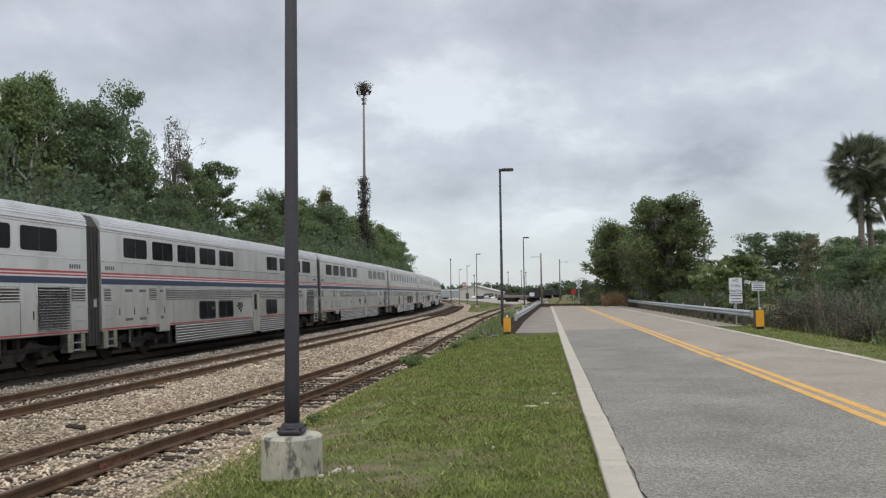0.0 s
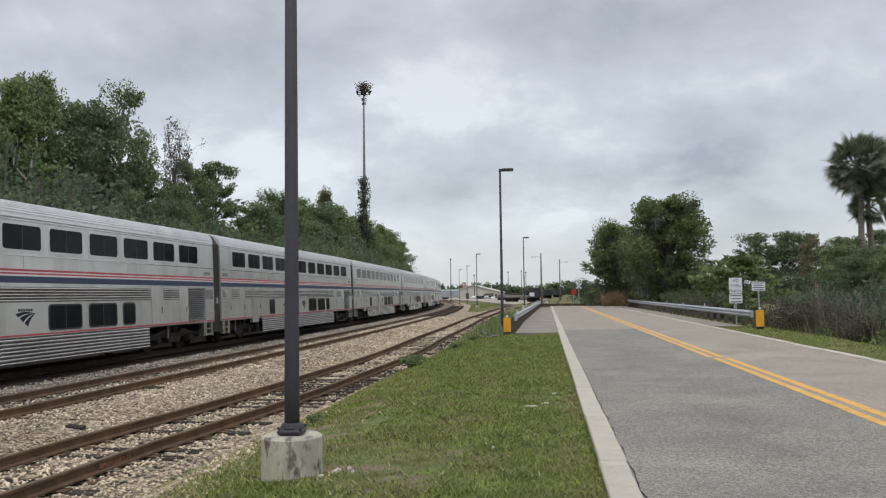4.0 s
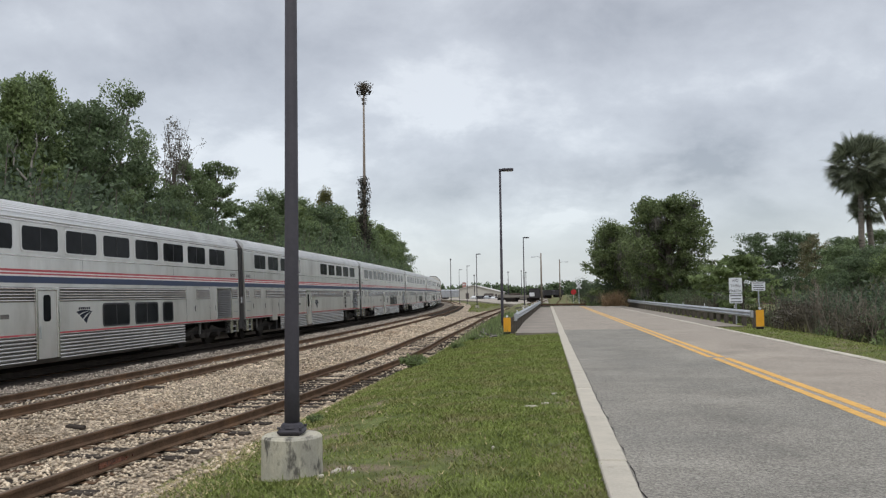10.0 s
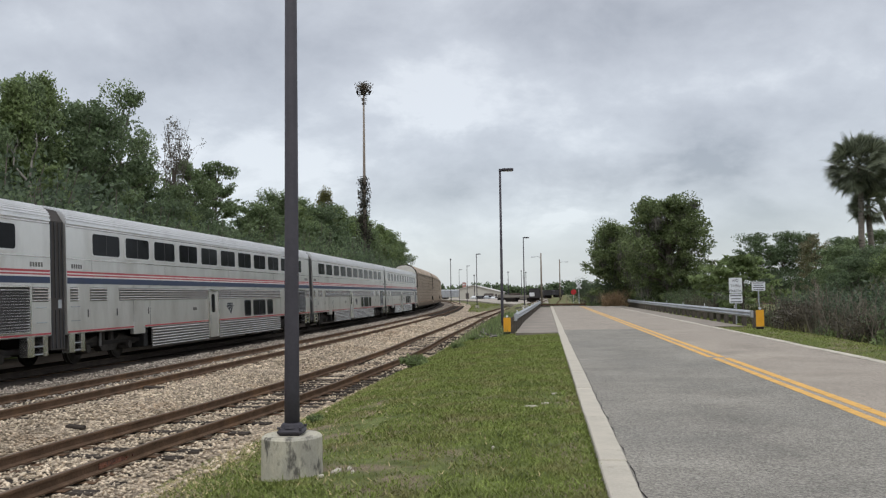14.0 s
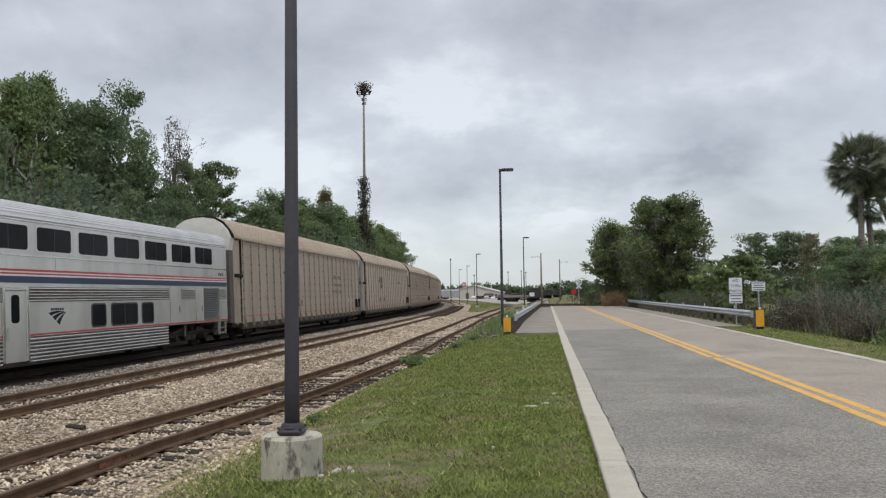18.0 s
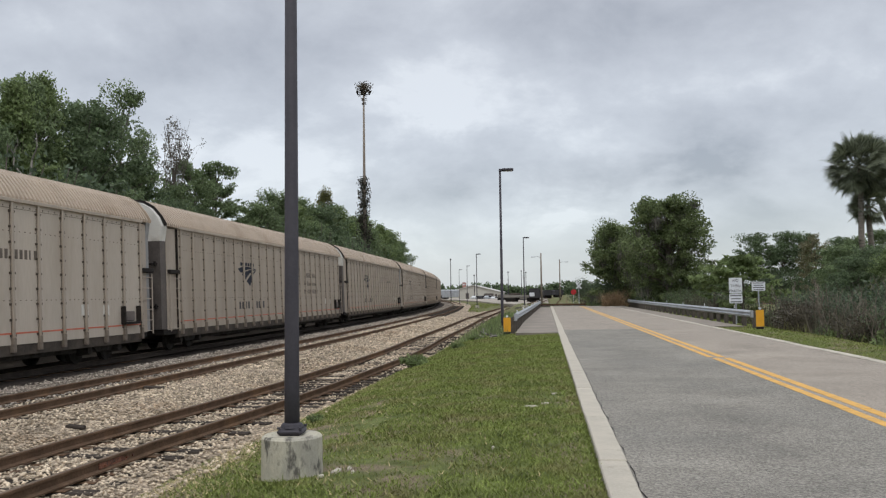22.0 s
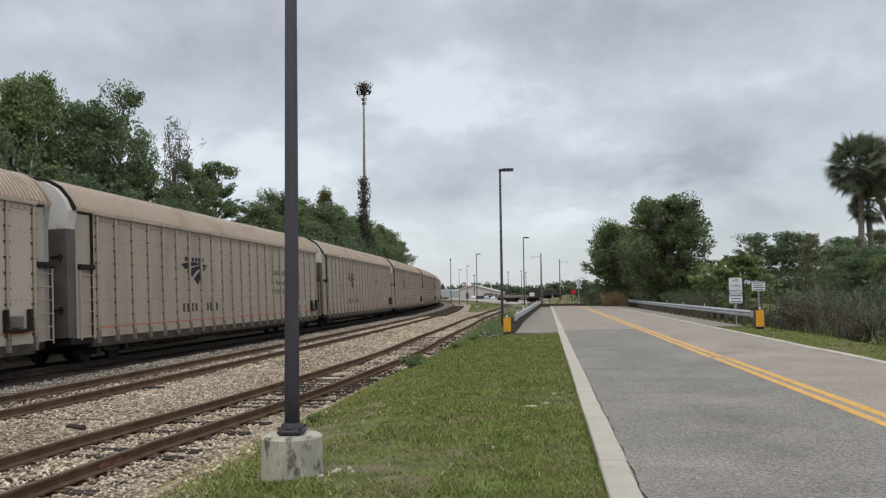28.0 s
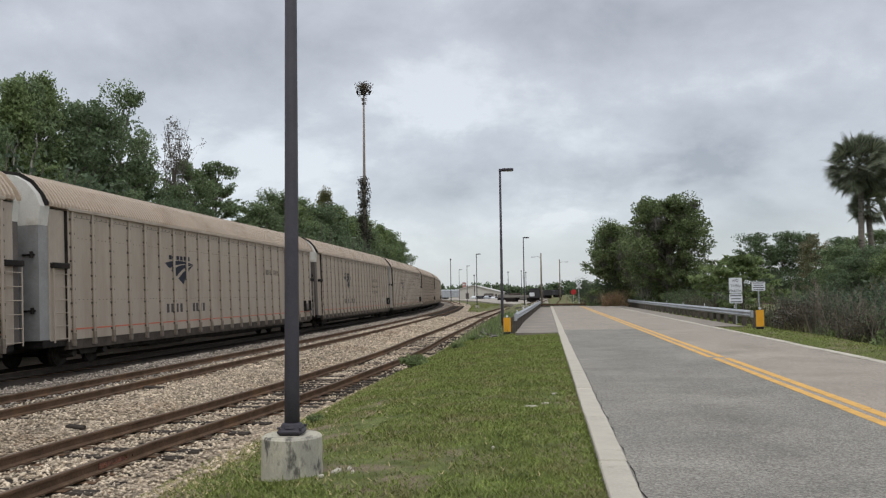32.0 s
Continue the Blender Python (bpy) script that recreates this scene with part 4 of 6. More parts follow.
def flat_panel(y0, y1, z0, z1, side):
    return Geo().box((min(1.548 * side, 1.559 * side), y0, z0), (max(1.548 * side, 1.559 * side), y1, z1), 0.005)


ALL_WINDOWS = tuple(range(11))
SLEEPER_LOW = ((7.03, 7.75), (14.23, 15.81), (16.29, 17.84), (18.31, 19.03))
COACH_LOW = ((14.97, 15.72), (16.12, 17.75), (18.13, 18.89))
sleeper = passenger_car("stainless bilevel sleeping car with red and blue stripes", ALL_WINDOWS, SLEEPER_LOW)
coach = passenger_car("stainless bilevel coach with red and blue stripes", ALL_WINDOWS, COACH_LOW)
lounge = passenger_car("stainless bilevel lounge car with panelled end", (0, 1, 2, 3, 4, 7, 8, 9, 10), ((8.01, 9.58), (10.02, 11.59), (16.12, 17.72)),
                       panels=((1.79, 2.71), (2.78, 3.65), (4.33, 4.96)), door_y=13.97, logo_y=12.5)
diner = passenger_car("stainless bilevel dining car without lower windows", (0, 1, 2, 3, 4, 7, 8, 9, 10), (),
                      panels=((2.8, 3.65), (4.42, 5.08), (5.15, 5.80)), vents=((21.12, 1.19),), door_y=14.05, logo_y=12.6)
cafe = passenger_car("stainless bilevel dining car with blanked windows", (0, 1, 2, 6, 7, 8, 9, 10), (), blind=(3, 4, 5), vents=((20.55, 1.16), (20.55, 1.44), (20.55, 1.72), (20.55, 2.0)))


def autorack(text_kind, end_paint, door_paint, paint=None, look_word="beige"):
    """A tall covered car carrier; y runs from its leading end."""
    rack = new("autorack_car")
    paint = paint or M_RACK
    tagged(rack, "tall %s covered autorack wagon with ribbed sides" % look_word, "autorack", group="autorack wagons of the train")
    Y0, Y1 = 1.76, 27.0
    body = Geo()
    body.loft([[(x, y, z) for x, z in ((-1.50, 0.80), (1.50, 0.80), (1.50, 4.74), (-1.50, 4.74))] for y in (Y0, Y1)])
    part("side_body", body, paint, rack)
    # corrugated roof, each rib a step in the arch
    arch = [(1.55, 4.72), (1.56, 4.82), (1.40, 5.10), (1.10, 5.48), (0.70, 5.72), (0.25, 5.80), (-0.25, 5.80), (-0.70, 5.72), (-1.10, 5.48), (-1.40, 5.10), (-1.56, 4.82), (-1.55, 4.72)]
    secs = []
    y = 0.76
    while y < RACK - 0.62:
        for dy, k in ((0.0, 1.0), (0.08, 1.0), (0.095, 0.925), (0.165, 0.925)):
            secs.append([(x * k, y + dy, 4.72 + (z - 4.72) * k) for x, z in arch])
        y += 0.18
    part("roof", Geo().loft(secs), M_RACKROOF, rack, "corrugated tan roof")
    # end bays, set back from the sides
    for ya, yb in ((0.95, Y0), (Y1, 27.55)):
        part("end_bay", Geo().box((-1.42, ya, 0.80), (1.42, yb, 4.66), 0.02), M_RACKPOST, rack)
    for yd, yw in ((0.50, 0.95), (27.55, 27.80)):
        d = Geo().loft([[(x, y, z) for x, z in ((-1.38, 0.85), (1.38, 0.85), (1.38, 4.15), (-1.38, 4.15))] for y in (yd, yw)])
        door = part("end_door", d, door_paint, rack, "weathered folding end door")
        up = Geo().loft([[(x, y, z) for x, z in ((-1.38, 4.15), (1.38, 4.15), (1.46, 4.70), (1.31, 5.06), (1.03, 5.40), (0.66, 5.62), (0.23, 5.70), (-0.23, 5.70), (-0.66, 5.62), (-1.03, 5.40), (-1.31, 5.06), (-1.46, 4.70))] for y in (yd, yw)])
        part("door_top", up, end_paint, door, "upper panel of the end door")
        for z in (1.7, 3.3):
            part("door_handle", Geo().tube((0.9, yd - 0.03, z), (1.27, yd - 0.03, z), 0.03, n=6).tube((1.2, yd - 0.06, z - 0.09), (1.2, yd - 0.06, z + 0.09), 0.05, n=6), M_UNDER, door)
        part("end_rim", Geo().loft([[(x, y, z) for x, z in arch] for y in ((0.72, 0.78) if yd < 1 else (RACK - 0.48, RACK - 0.43))]), M_UNDER if yd < 1 else M_RACKROOF, rack)
    for side in (1, -1):
        # posts and pressed panels
        rows_y = [1.96 + 1.136 * i for i in range(22)] + [26.94]
        post = Geo()
        post.box((min(1.50 * side, 1.565 * side), -0.05, 0.68), (max(1.50 * side, 1.565 * side), 0.05, 4.68), 0.01)
        clips_and_shade = Geo()
        for z in np.arange(1.05, 4.6, 0.42):
            for dy in (-0.115, 0.065):
                clips_and_shade.box((min(1.50 * side, 1.535 * side), dy - 0.004, z - 0.032), (max(1.50 * side, 1.535 * side), dy + 0.052, z + 0.032))
        # thin dark strips paint edge shade along both sides of the post
        for dy in (-0.064, 0.052):
            clips_and_shade.box((min(1.50 * side, 1.504 * side), dy, 0.88), (max(1.50 * side, 1.504 * side), dy + 0.012, 4.58))
        cm = clips_and_shade.mesh("clip_strap", M_CLIP)
        pm = post.mesh("post", M_RACKPOST)
        foot = Geo().box((min(1.46 * side, 1.575 * side), -0.065, 0.60), (max(1.46 * side, 1.58 * side), 0.065, 0.99), 0.01).mesh("post_foot", M_FOOT)
        for yy in rows_y:
            po = part("post", pm, None, rack)
            po.location = (0, yy, 0)
            if side > 0:
                part("post_foot", foot, None, po)
                tagged(part("clip_strap", cm, None, po), kind="stuff")
        part("eave_rail", Geo().box((min(1.49 * side, 1.585 * side), Y0 - 0.05, 4.66), (max(1.49 * side, 1.585 * side), Y1 + 0.05, 4.76), 0.01), M_RACKPOST, rack)
        rv = Geo()
        for yy in np.arange(Y0 + 0.2, Y1 - 0.1, 0.283):
            rv.box((min(1.50 * side, 1.512 * side), yy, 4.53), (max(1.50 * side, 1.512 * side), yy + 0.03, 4.565))
        rv.box((min(1.50 * side, 1.503 * side), Y0 + 0.1, 4.49), (max(1.50 * side, 1.503 * side), Y1 - 0.1, 4.502))
        for zr in (1.98, 3.86):
            for yy in np.arange(Y0 + 0.3, Y1 - 0.1, 0.2272):
                rv.box((min(1.50 * side, 1.506 * side), yy, zr), (max(1.50 * side, 1.506 * side), yy + 0.045, zr + 0.022))
        if side > 0:
            tagged(part("rivet_row", rv, M_CLIP, rack), kind="stuff")
        part("red_stripe", Geo().box((min(1.50 * side, 1.504 * side), Y0 + 0.1, 1.085), (max(1.50 * side, 1.504 * side), Y1 - 0.1, 1.13)), M_REDFADE, rack, "thin faded red reflective stripe")
        part("sill", Geo().box((min(1.30 * side, 1.47 * side), Y0, 0.50), (max(1.30 * side, 1.47 * side), Y1, 0.86), 0.01), M_SILL, rack, "dusty dark side sill")
        part("deck_beam", Geo().box((min(0.95 * side, 1.18 * side), 4.6, 0.36), (max(0.95 * side, 1.18 * side), RACK - 4.6, 0.64), 0.02), M_TRUCK, rack)
        if side < 0:
            continue
        # ladders and brackets on the end bays
        for ya in (0.98, RACK - 1.14):
            lad = part("ladder", Geo().tube((1.50 * side, ya + 0.05, 0.75), (1.50 * side, ya + 0.05, 2.9), 0.025, n=6), M_RACKPOST, rack)
            part("ladder_rail", Geo().tube((1.50 * side, ya + 0.75, 0.75), (1.50 * side, ya + 0.75, 2.9), 0.025, n=6), M_RACKPOST, lad)
            for z in np.arange(0.85, 2.85, 0.38):
                part("rung", Geo().tube((1.50 * side, ya + 0.05, z), (1.50 * side, ya + 0.75, z), 0.014, n=5), M_RACKPOST, lad)
            part("bracket", Geo().box((min(1.40 * side, 1.56 * side), ya, 2.92), (max(1.40 * side, 1.56 * side), ya + 0.8, 3.08), 0.02), M_UNDER, rack)
        bx = part("brake_box", Geo().box((1.50, RACK - 2.55, 1.2), (1.66, RACK - 2.48, 1.75), 0.01).box((1.50, RACK - 1.57, 1.2), (1.66, RACK - 1.5, 1.75), 0.01).box((1.50, RACK - 2.55, 1.14), (1.68, RACK - 1.5, 1.22), 0.01), M_UNDER, rack, "dark U-shaped brake bracket")
        part("brake_valve", Geo().box((1.50, RACK - 2.36, 1.24), (1.60, RACK - 1.80, 1.58), 0.03), M_RACKEND, bx)
        for ya in (Y0 - 0.03, Y1 + 0.03):
            part("corner_gap", Geo().box((1.40, ya - 0.014, 0.86), (1.512, ya + 0.014, 4.66)), M_UNDER, rack)
        for y0, z0, mm in ((23.35, 1.50, M_RACKWHITE), (24.55, 1.46, M_RACKWHITE)):
            part("sticker", Geo().box((1.50, y0, z0), (1.506, y0 + 0.36, z0 + 0.34)), mm, rack)
        xs = 1.506 * side if side > 0 else -1.50
        swoosh(rack, 9.33, 2.99, 2.54, 0.80, 1.508 * side if side > 0 else -1.502, M_LOGO)
        # reporting mark and number as plain bars
        for y0 in (8.14, 8.50, 8.92, 9.28, 10.42, 10.74, 11.06, 11.38):
            part("number_bar", Geo().box((xs - 0.006, y0, 1.46), (xs, y0 + 0.19, 1.79)), M_INKFADE, rack)
        if text_kind:
            for i, wd in enumerate((0.28, 0.2, 0.2, 0.2, 0.0, 0.2, 0.2, 0.2, 0.1, 0.2)):
                if wd:
                    part("service_bar", Geo().box((xs - 0.006, 19.24 + i * 0.205, 3.12), (xs, 19.24 + i * 0.205 + wd * 0.6, 3.38)), M_LETTER, rack)
        if text_kind == 2:
            words = bpy.data.curves.new("lettering", "FONT")
            words.body, words.size, words.extrude = "For Reservations", 0.39, 0.003
            words.space_character = 0.95
            tmp = bpy.data.objects.new("lettering", words)
            me = bpy.data.meshes.new_from_object(tmp)
            bpy.data.objects.remove(tmp)
            me.materials.clear()
            me.materials.append(M_LETTER)
            ob = part("lettering", me, None, rack)
            if side > 0:
                ob.matrix_local = pose(1.505, 18.74, 2.64, 90, 0, 90)
            else:
                ob.matrix_local = pose(-1.505, 21.6, 2.64, 90, 0, -90)
            for i in range(13):
                if i in (1, 6):
                    continue
                part("phone_bar", Geo().box((xs - 0.006, 18.74 + i * 0.23, 2.15), (xs, 18.74 + i * 0.23 + 0.11, 2.41)), M_LETTER, rack)
    part("flat_deck", Geo().box((-1.40, 0.62, 0.62), (1.40, RACK - 0.62, 0.84), 0.02).box((-0.5, 0.3, 0.5), (0.5, RACK - 0.3, 0.8), 0.02), M_UNDER, rack)
    part("coupler", Geo().box((-0.15, -0.02, 0.62), (0.15, 0.6, 0.9), 0.03), M_UNDER, rack)
    part("coupler", Geo().box((-0.15, RACK - 0.6, 0.62), (0.15, RACK - 0.03, 0.9), 0.03), M_UNDER, rack)
    part("brake_gear", Geo().box((-1.1, 7.5, 0.28), (1.1, 10.5, 0.62), 0.05), M_UNDER, rack)
    part("centre_sill_box", Geo().box((-1.15, 13.5, 0.3), (1.15, 19.0, 0.62), 0.05), M_UNDER, rack)
    for y in (3.2, RACK - 3.2):
        truck_parts(rack, y, base=1.75, wheel_r=0.40)
    return rack


rack_a = autorack(2, M_RACKWHITE, M_RACKEND)
rack_b = autorack(1, M_RACKGREY, M_RACKGREY, M_RACKPALE, "pale cream")
rack_c = autorack(1, M_RACKWHITE, M_RACKGREY)
rack_d = autorack(2, M_RACKWHITE, M_RACKEND)
rack_e = autorack(1, M_RACKWHITE, M_RACKEND)

# where the train stands on its line, metres run since the middle of the clip
RUN = (243.96, 259.34, -12.53, -5.43, 0.39, 1.61)


def run(t):
    u = t / 16 - 1
    return sum(c * u ** i for i, c in enumerate(RUN))


def train_pose(s_front, length):
    s = s_front + length / 2
    x, y = arc(s, 0.0)
    return pose(x, y, RAIL_Z, 0, -CANT, heading(s)) @ pose(0, -length / 2, 0)


CONSIST = [("sleeper", -1), ("lounge", 0), ("diner", 1), ("sleeper", 2), ("sleeper", 3), ("sleeper", 4), ("sleeper", 5), ("sleeper", 6), ("cafe", 7),
           ("coach", 8), ("coach", 9), ("coach", 10), ("coach", 11)]
RACKS = "abdebaecabdeba"
MOVING = []
used = set()
for kind, k in CONSIST:
    src = {"sleeper": sleeper, "coach": coach, "lounge": lounge, "diner": diner, "cafe": cafe}[kind]
    front = k * CAR
    m = train_pose(front - run(0), CAR)
    ob = src if kind not in used else copy_thing(src, m)
    used.add(kind)
    ob.matrix_basis = m
    MOVING.append((ob, front, CAR))
for j, kind in enumerate(RACKS):
    src = {"a": rack_a, "b": rack_b, "c": rack_c, "d": rack_d, "e": rack_e}[kind]
    front = 12 * CAR + j * RACK
    m = train_pose(front - run(0), RACK)
    ob = src if kind not in used else copy_thing(src, m)
    used.add(kind)
    ob.matrix_basis = m
    MOVING.append((ob, front, RACK))


# ---- where the larger things stand ----
PALM_ONE, PALM_TWO, PALM_THREE = (21.85, 60), (22.75, 61), (24.3, 62)
YOUNG_TREE = (13.2, 58)
PALE_TREE = (-33.8, 50, 13.2)
LAMP_THREE, LAMP_FOUR, LAMP_FIVE, LAMP_SIX = (-2.36, 90), (-10.28, 123), (-16.6, 174), (-21.0, 200)
MAST_AT = (115.5, -7.4)
WOOD_ONE, WOOD_TWO = (-0.75, 137), (3.15, 189)
SIGN_ONE = (9.03, 41.0, ((1.46, 2.21, 0.62, 3), (0.99, 1.43, 0.62, 3)))
SIGN_TWO = (11.32, 46.0, ((1.57, 2.05, 0.72, 4),))
CROSSBUCK = (4.42, 113.5)
HOPPER, TANKCAR = (-2.45, 175), (-1.0, 186)
SHED = (-32.3, -16.6, -26.8, 306, 3.3, 2.1, 4.75)
PARKING = (-25.2, 297)
M_VINE = leaf_mat("dead_vine", (0.055, 0.052, 0.038), 0.4, 0.15)


# ---- trees ----
def leaf_cloud(rng, centres, radii, per, size, flat=0.75):
    """Leaf quads scattered in balls round the centres."""
    co, n = [], 0
    for c, r, k in zip(centres, radii, per):
        d = np.clip(rng.normal(size=(k, 3)), -2.2, 2.2)
        p = np.array(c) + d * (r * 0.56) * np.array([1, 1, flat])
        co.append(p)
    return leaf_faces(rng, np.concatenate(co), size)


def leaf_faces(rng, p, size):
    """One small pointed leaf at each place, turned at random."""
    k = len(p)
    u = rng.normal(size=(k, 3))
    u /= np.linalg.norm(u, axis=1)[:, None]
    w = np.cross(u, rng.normal(size=(k, 3)))
    w /= np.linalg.norm(w, axis=1)[:, None] + 1e-9
    s = size * rng.uniform(0.6, 1.35, (k, 1))
    u, w = u * s, w * s * 0.62
    tri = np.stack([p - u - w, p + w * 1.5, p + u * 1.25 - w * 0.4], 1).reshape(-1, 3)
    return tri, np.arange(3 * k).reshape(-1, 3)


def limb(geo, rng, p, q, r0, r1, bends=3):
    p, q = Vector(p), Vector(q)
    pts = [p]
    for i in range(1, bends):
        t = i / bends
        j = (q - p).length * 0.07
        pts.append(p.lerp(q, t) + Vector(rng.uniform(-j, j, 3)))
    pts.append(q)
    for i, (a, b) in enumerate(zip(pts, pts[1:])):
        geo.tube(a, b, r0 + (r1 - r0) * i / bends, r0 + (r1 - r0) * (i + 1) / bends, n=5, caps=False)


ROUND = ((0.0, 0.45), (0.2, 0.85), (0.45, 1.0), (0.7, 0.88), (0.88, 0.58), (1.0, 0.14))
SPIRE = ((0.0, 0.55), (0.3, 1.0), (0.6, 0.72), (0.85, 0.38), (1.0, 0.05))
DOME = ((0.0, 0.45), (0.25, 0.95), (0.5, 1.0), (0.78, 0.75), (1.0, 0.25))
BROAD = ((0.0, 0.85), (0.2, 0.95), (0.5, 1.0), (0.75, 0.86), (0.92, 0.62), (1.0, 0.35))


def tree(seed, h, spread, leaves, label, low=0.25, clumps=130, per=130, size=0.085, clump_r=0.62, trunk_r=0.22, gaps=-0.12, moss=0, bark=None, name="tree", group="trees of the wood", form=ROUND, flat=0.7):
    """A tree of height h: a tapered leaning trunk, limbs, and leaf sprays that fill an uneven envelope with gaps."""
    rng = np.random.default_rng(seed)
    t = tagged(new(name), label, "tree", group=group)
    wood = Geo()
    bend = rng.normal(0, 0.035 * h, 2)
    axis = lambda f: Vector((bend[0] * f * f, bend[1] * f * f, (h - clump_r * 0.5) * (low + (1 - low) * f)))
    fork = axis(0.1)
    limb(wood, rng, (0, 0, -0.3), fork, trunk_r * 1.25, trunk_r * 0.85, 3)
    stem = [fork] + [axis(f) + Vector((*rng.normal(0, 0.02 * h, 2), 0)) for f in (0.35, 0.6, 0.82)] + [axis(0.97)]
    for i, (p, q) in enumerate(zip(stem, stem[1:])):
        limb(wood, rng, p, q, trunk_r * (0.85 - 0.2 * i), trunk_r * max(0.06, 0.65 - 0.2 * i), 2)
    cs, axes, lens = [], [], []
    tries = 0
    while len(cs) < clumps and tries < clumps * 12:
        tries += 1
        f, a = 0.96 * rng.random() ** 0.85, rng.uniform(0, 6.283)
        ca, sa = math.cos(a), math.sin(a)
        wide = lerp_rows(form, f) * spread * 0.47
        wide *= 1.0 + 0.38 * noise.noise((ca * 1.6 + seed, sa * 1.6, f * 3.6)) + 0.22 * noise.noise((ca * 4 + seed, sa * 4, f * 9.0))
        r = wide * rng.random() ** 0.42
        c = axis(f) + Vector((ca * r, sa * r, 0))
        if noise.noise((c.x * 0.75 + seed * 3.1, c.y * 0.75, c.z * 0.95)) < gaps:
            continue
        k = r / max(wide, 0.01)
        out = Vector((ca * k, sa * k, 0.25 + 0.75 * f * f + rng.normal(0, 0.3))).normalized()
        ln = clump_r * rng.lognormal(0.0, 0.42) * (1.0 if k < 0.75 else 0.72)
        cs.append(c)
        axes.append(out)
        lens.append(ln)
        if len(cs) % 3 == 0:
            root = axis(max(0.02, f * 0.72 - 0.04))
            limb(wood, rng, root, c, trunk_r * 0.22, 0.015, 3)
    part("trunk", wood, bark or M_BARK, t, smooth=True)
    pts = []
    for c, out, ln in zip(cs, axes, lens):
        k = max(16, int(per * (ln / clump_r) ** 1.7))
        d = rng.normal(size=(k, 3))
        d /= np.linalg.norm(d, axis=1)[:, None]
        d *= rng.random((k, 1)) ** 0.5 * ln * np.array([0.78, 0.78, 0.78 * flat])
        o = np.array(out)
        pts.append(np.array(c) + d + (d @ o)[:, None] * o * 0.5)
    co, fs = leaf_faces(rng, np.concatenate(pts), size)
    part("crown", raw_mesh("crown", co, fs, leaves), None, t)
    rs = lens
    clumps = len(cs)
    if moss:
        cs2 = [cs[i] - Vector((0, 0, rs[i] * 0.8)) for i in rng.integers(0, clumps, moss)]
        co, n = [], 0
        for c in cs2:
            for _ in range(34):
                x, y = c.x + rng.normal() * 0.28, c.y + rng.normal() * 0.28
                z0 = c.z + rng.uniform(0.1, 0.7)
                ln, wd, an = rng.uniform(0.3, 1.1), rng.uniform(0.015, 0.04), rng.uniform(0, 6.28)
                dx, dy = wd * math.cos(an), wd * math.sin(an)
                co += [(x - dx, y - dy, z0), (x + dx, y + dy, z0), (x + dx * 0.3, y + dy * 0.3, z0 - ln), (x - dx * 0.3, y - dy * 0.3, z0 - ln)]
        part("hanging_moss", raw_mesh("hanging_moss", co, np.arange(len(co)).reshape(-1, 4), M_MOSS), None, t, "grey strands of hanging moss")
    return t


def bush(seed, w, h, leaves, label, clumps=24, per=200, size=0.082, name="bush", twigs=True):
    rng = np.random.default_rng(seed)
    b = tagged(new(name), label, "bush", group="undergrowth")
    cs, rs = [], []
    wood = Geo()
    for i in range(clumps):
        a, r = i * 2.4, w * 0.5 * math.sqrt((i + 0.5) / clumps)
        z = h * (0.25 + 0.6 * rng.random() * (1 - 0.4 * (r / (w * 0.5)) ** 2))
        c = Vector((r * math.cos(a), r * math.sin(a), z))
        cs.append(c)
        rs.append(rng.uniform(0.16, 0.26) * (w + h) * 0.5)
        if twigs:
            limb(wood, rng, (c.x * 0.2, c.y * 0.2, -0.3), (c.x, c.y, c.z + 0.25 * h), 0.05, 0.012, 2)
    tagged(part("stem_tangle", wood, M_BARK, b), kind="stuff")
    co, fs = leaf_cloud(rng, cs, rs, [per] * clumps, size, 0.9)
    co[:, 2] = np.maximum(co[:, 2], -0.25)
    part("foliage", raw_mesh("foliage", co, fs, leaves), None, b)
    return b


SPARE = []


def place(src, x, y, z, turn, sx=1.0, sz=1.0):
    """The first call uses the thing itself, the later ones copy it."""
    m = pose(x, y, z, 0, 0, turn) @ Matrix.Diagonal((sx, sx, sz, 1))
    if src not in SPARE:
        SPARE.append(src)
        src.matrix_basis = m
        return src
    keep = src.scale.copy()
    src.scale = (1, 1, 1)
    ob = copy_thing(src, m)
    src.scale = keep
    return ob


oak_a = tree(11, 12, 5.6, M_LEAF_A, "tall leafy oak in the wood behind the tracks", low=0.08, clumps=175, per=90, trunk_r=0.16)
oak_b = tree(12, 12, 5.0, M_LEAF_B, "fresh green leafy tree in the wood", low=0.10, clumps=180, per=95, clump_r=0.58, trunk_r=0.15, form=SPIRE)
oak_c = tree(13, 12, 6.4, M_LEAF_C, "dark green dense tree in the wood", low=0.04, clumps=185, per=90, size=0.10, clump_r=0.7, trunk_r=0.16, gaps=-0.25)
oak_d = tree(14, 12, 4.2, M_LEAF_D, "slender olive-green tree with open crown", low=0.2, clumps=120, per=75, size=0.08, clump_r=0.5, trunk_r=0.12, form=SPIRE)
airy = tree(15, 12, 4.4, M_LEAF_A, "airy tree with open gaps in its crown", low=0.36, clumps=120, per=62, size=0.075, clump_r=0.5, trunk_r=0.13, gaps=0.02)
dome = tree(16, 12, 5.8, M_LEAF_A, "round-topped tree with open shelves of leaves", low=0.45, clumps=150, per=85, size=0.08, clump_r=0.55, trunk_r=0.15, gaps=-0.05, form=DOME, flat=0.4)
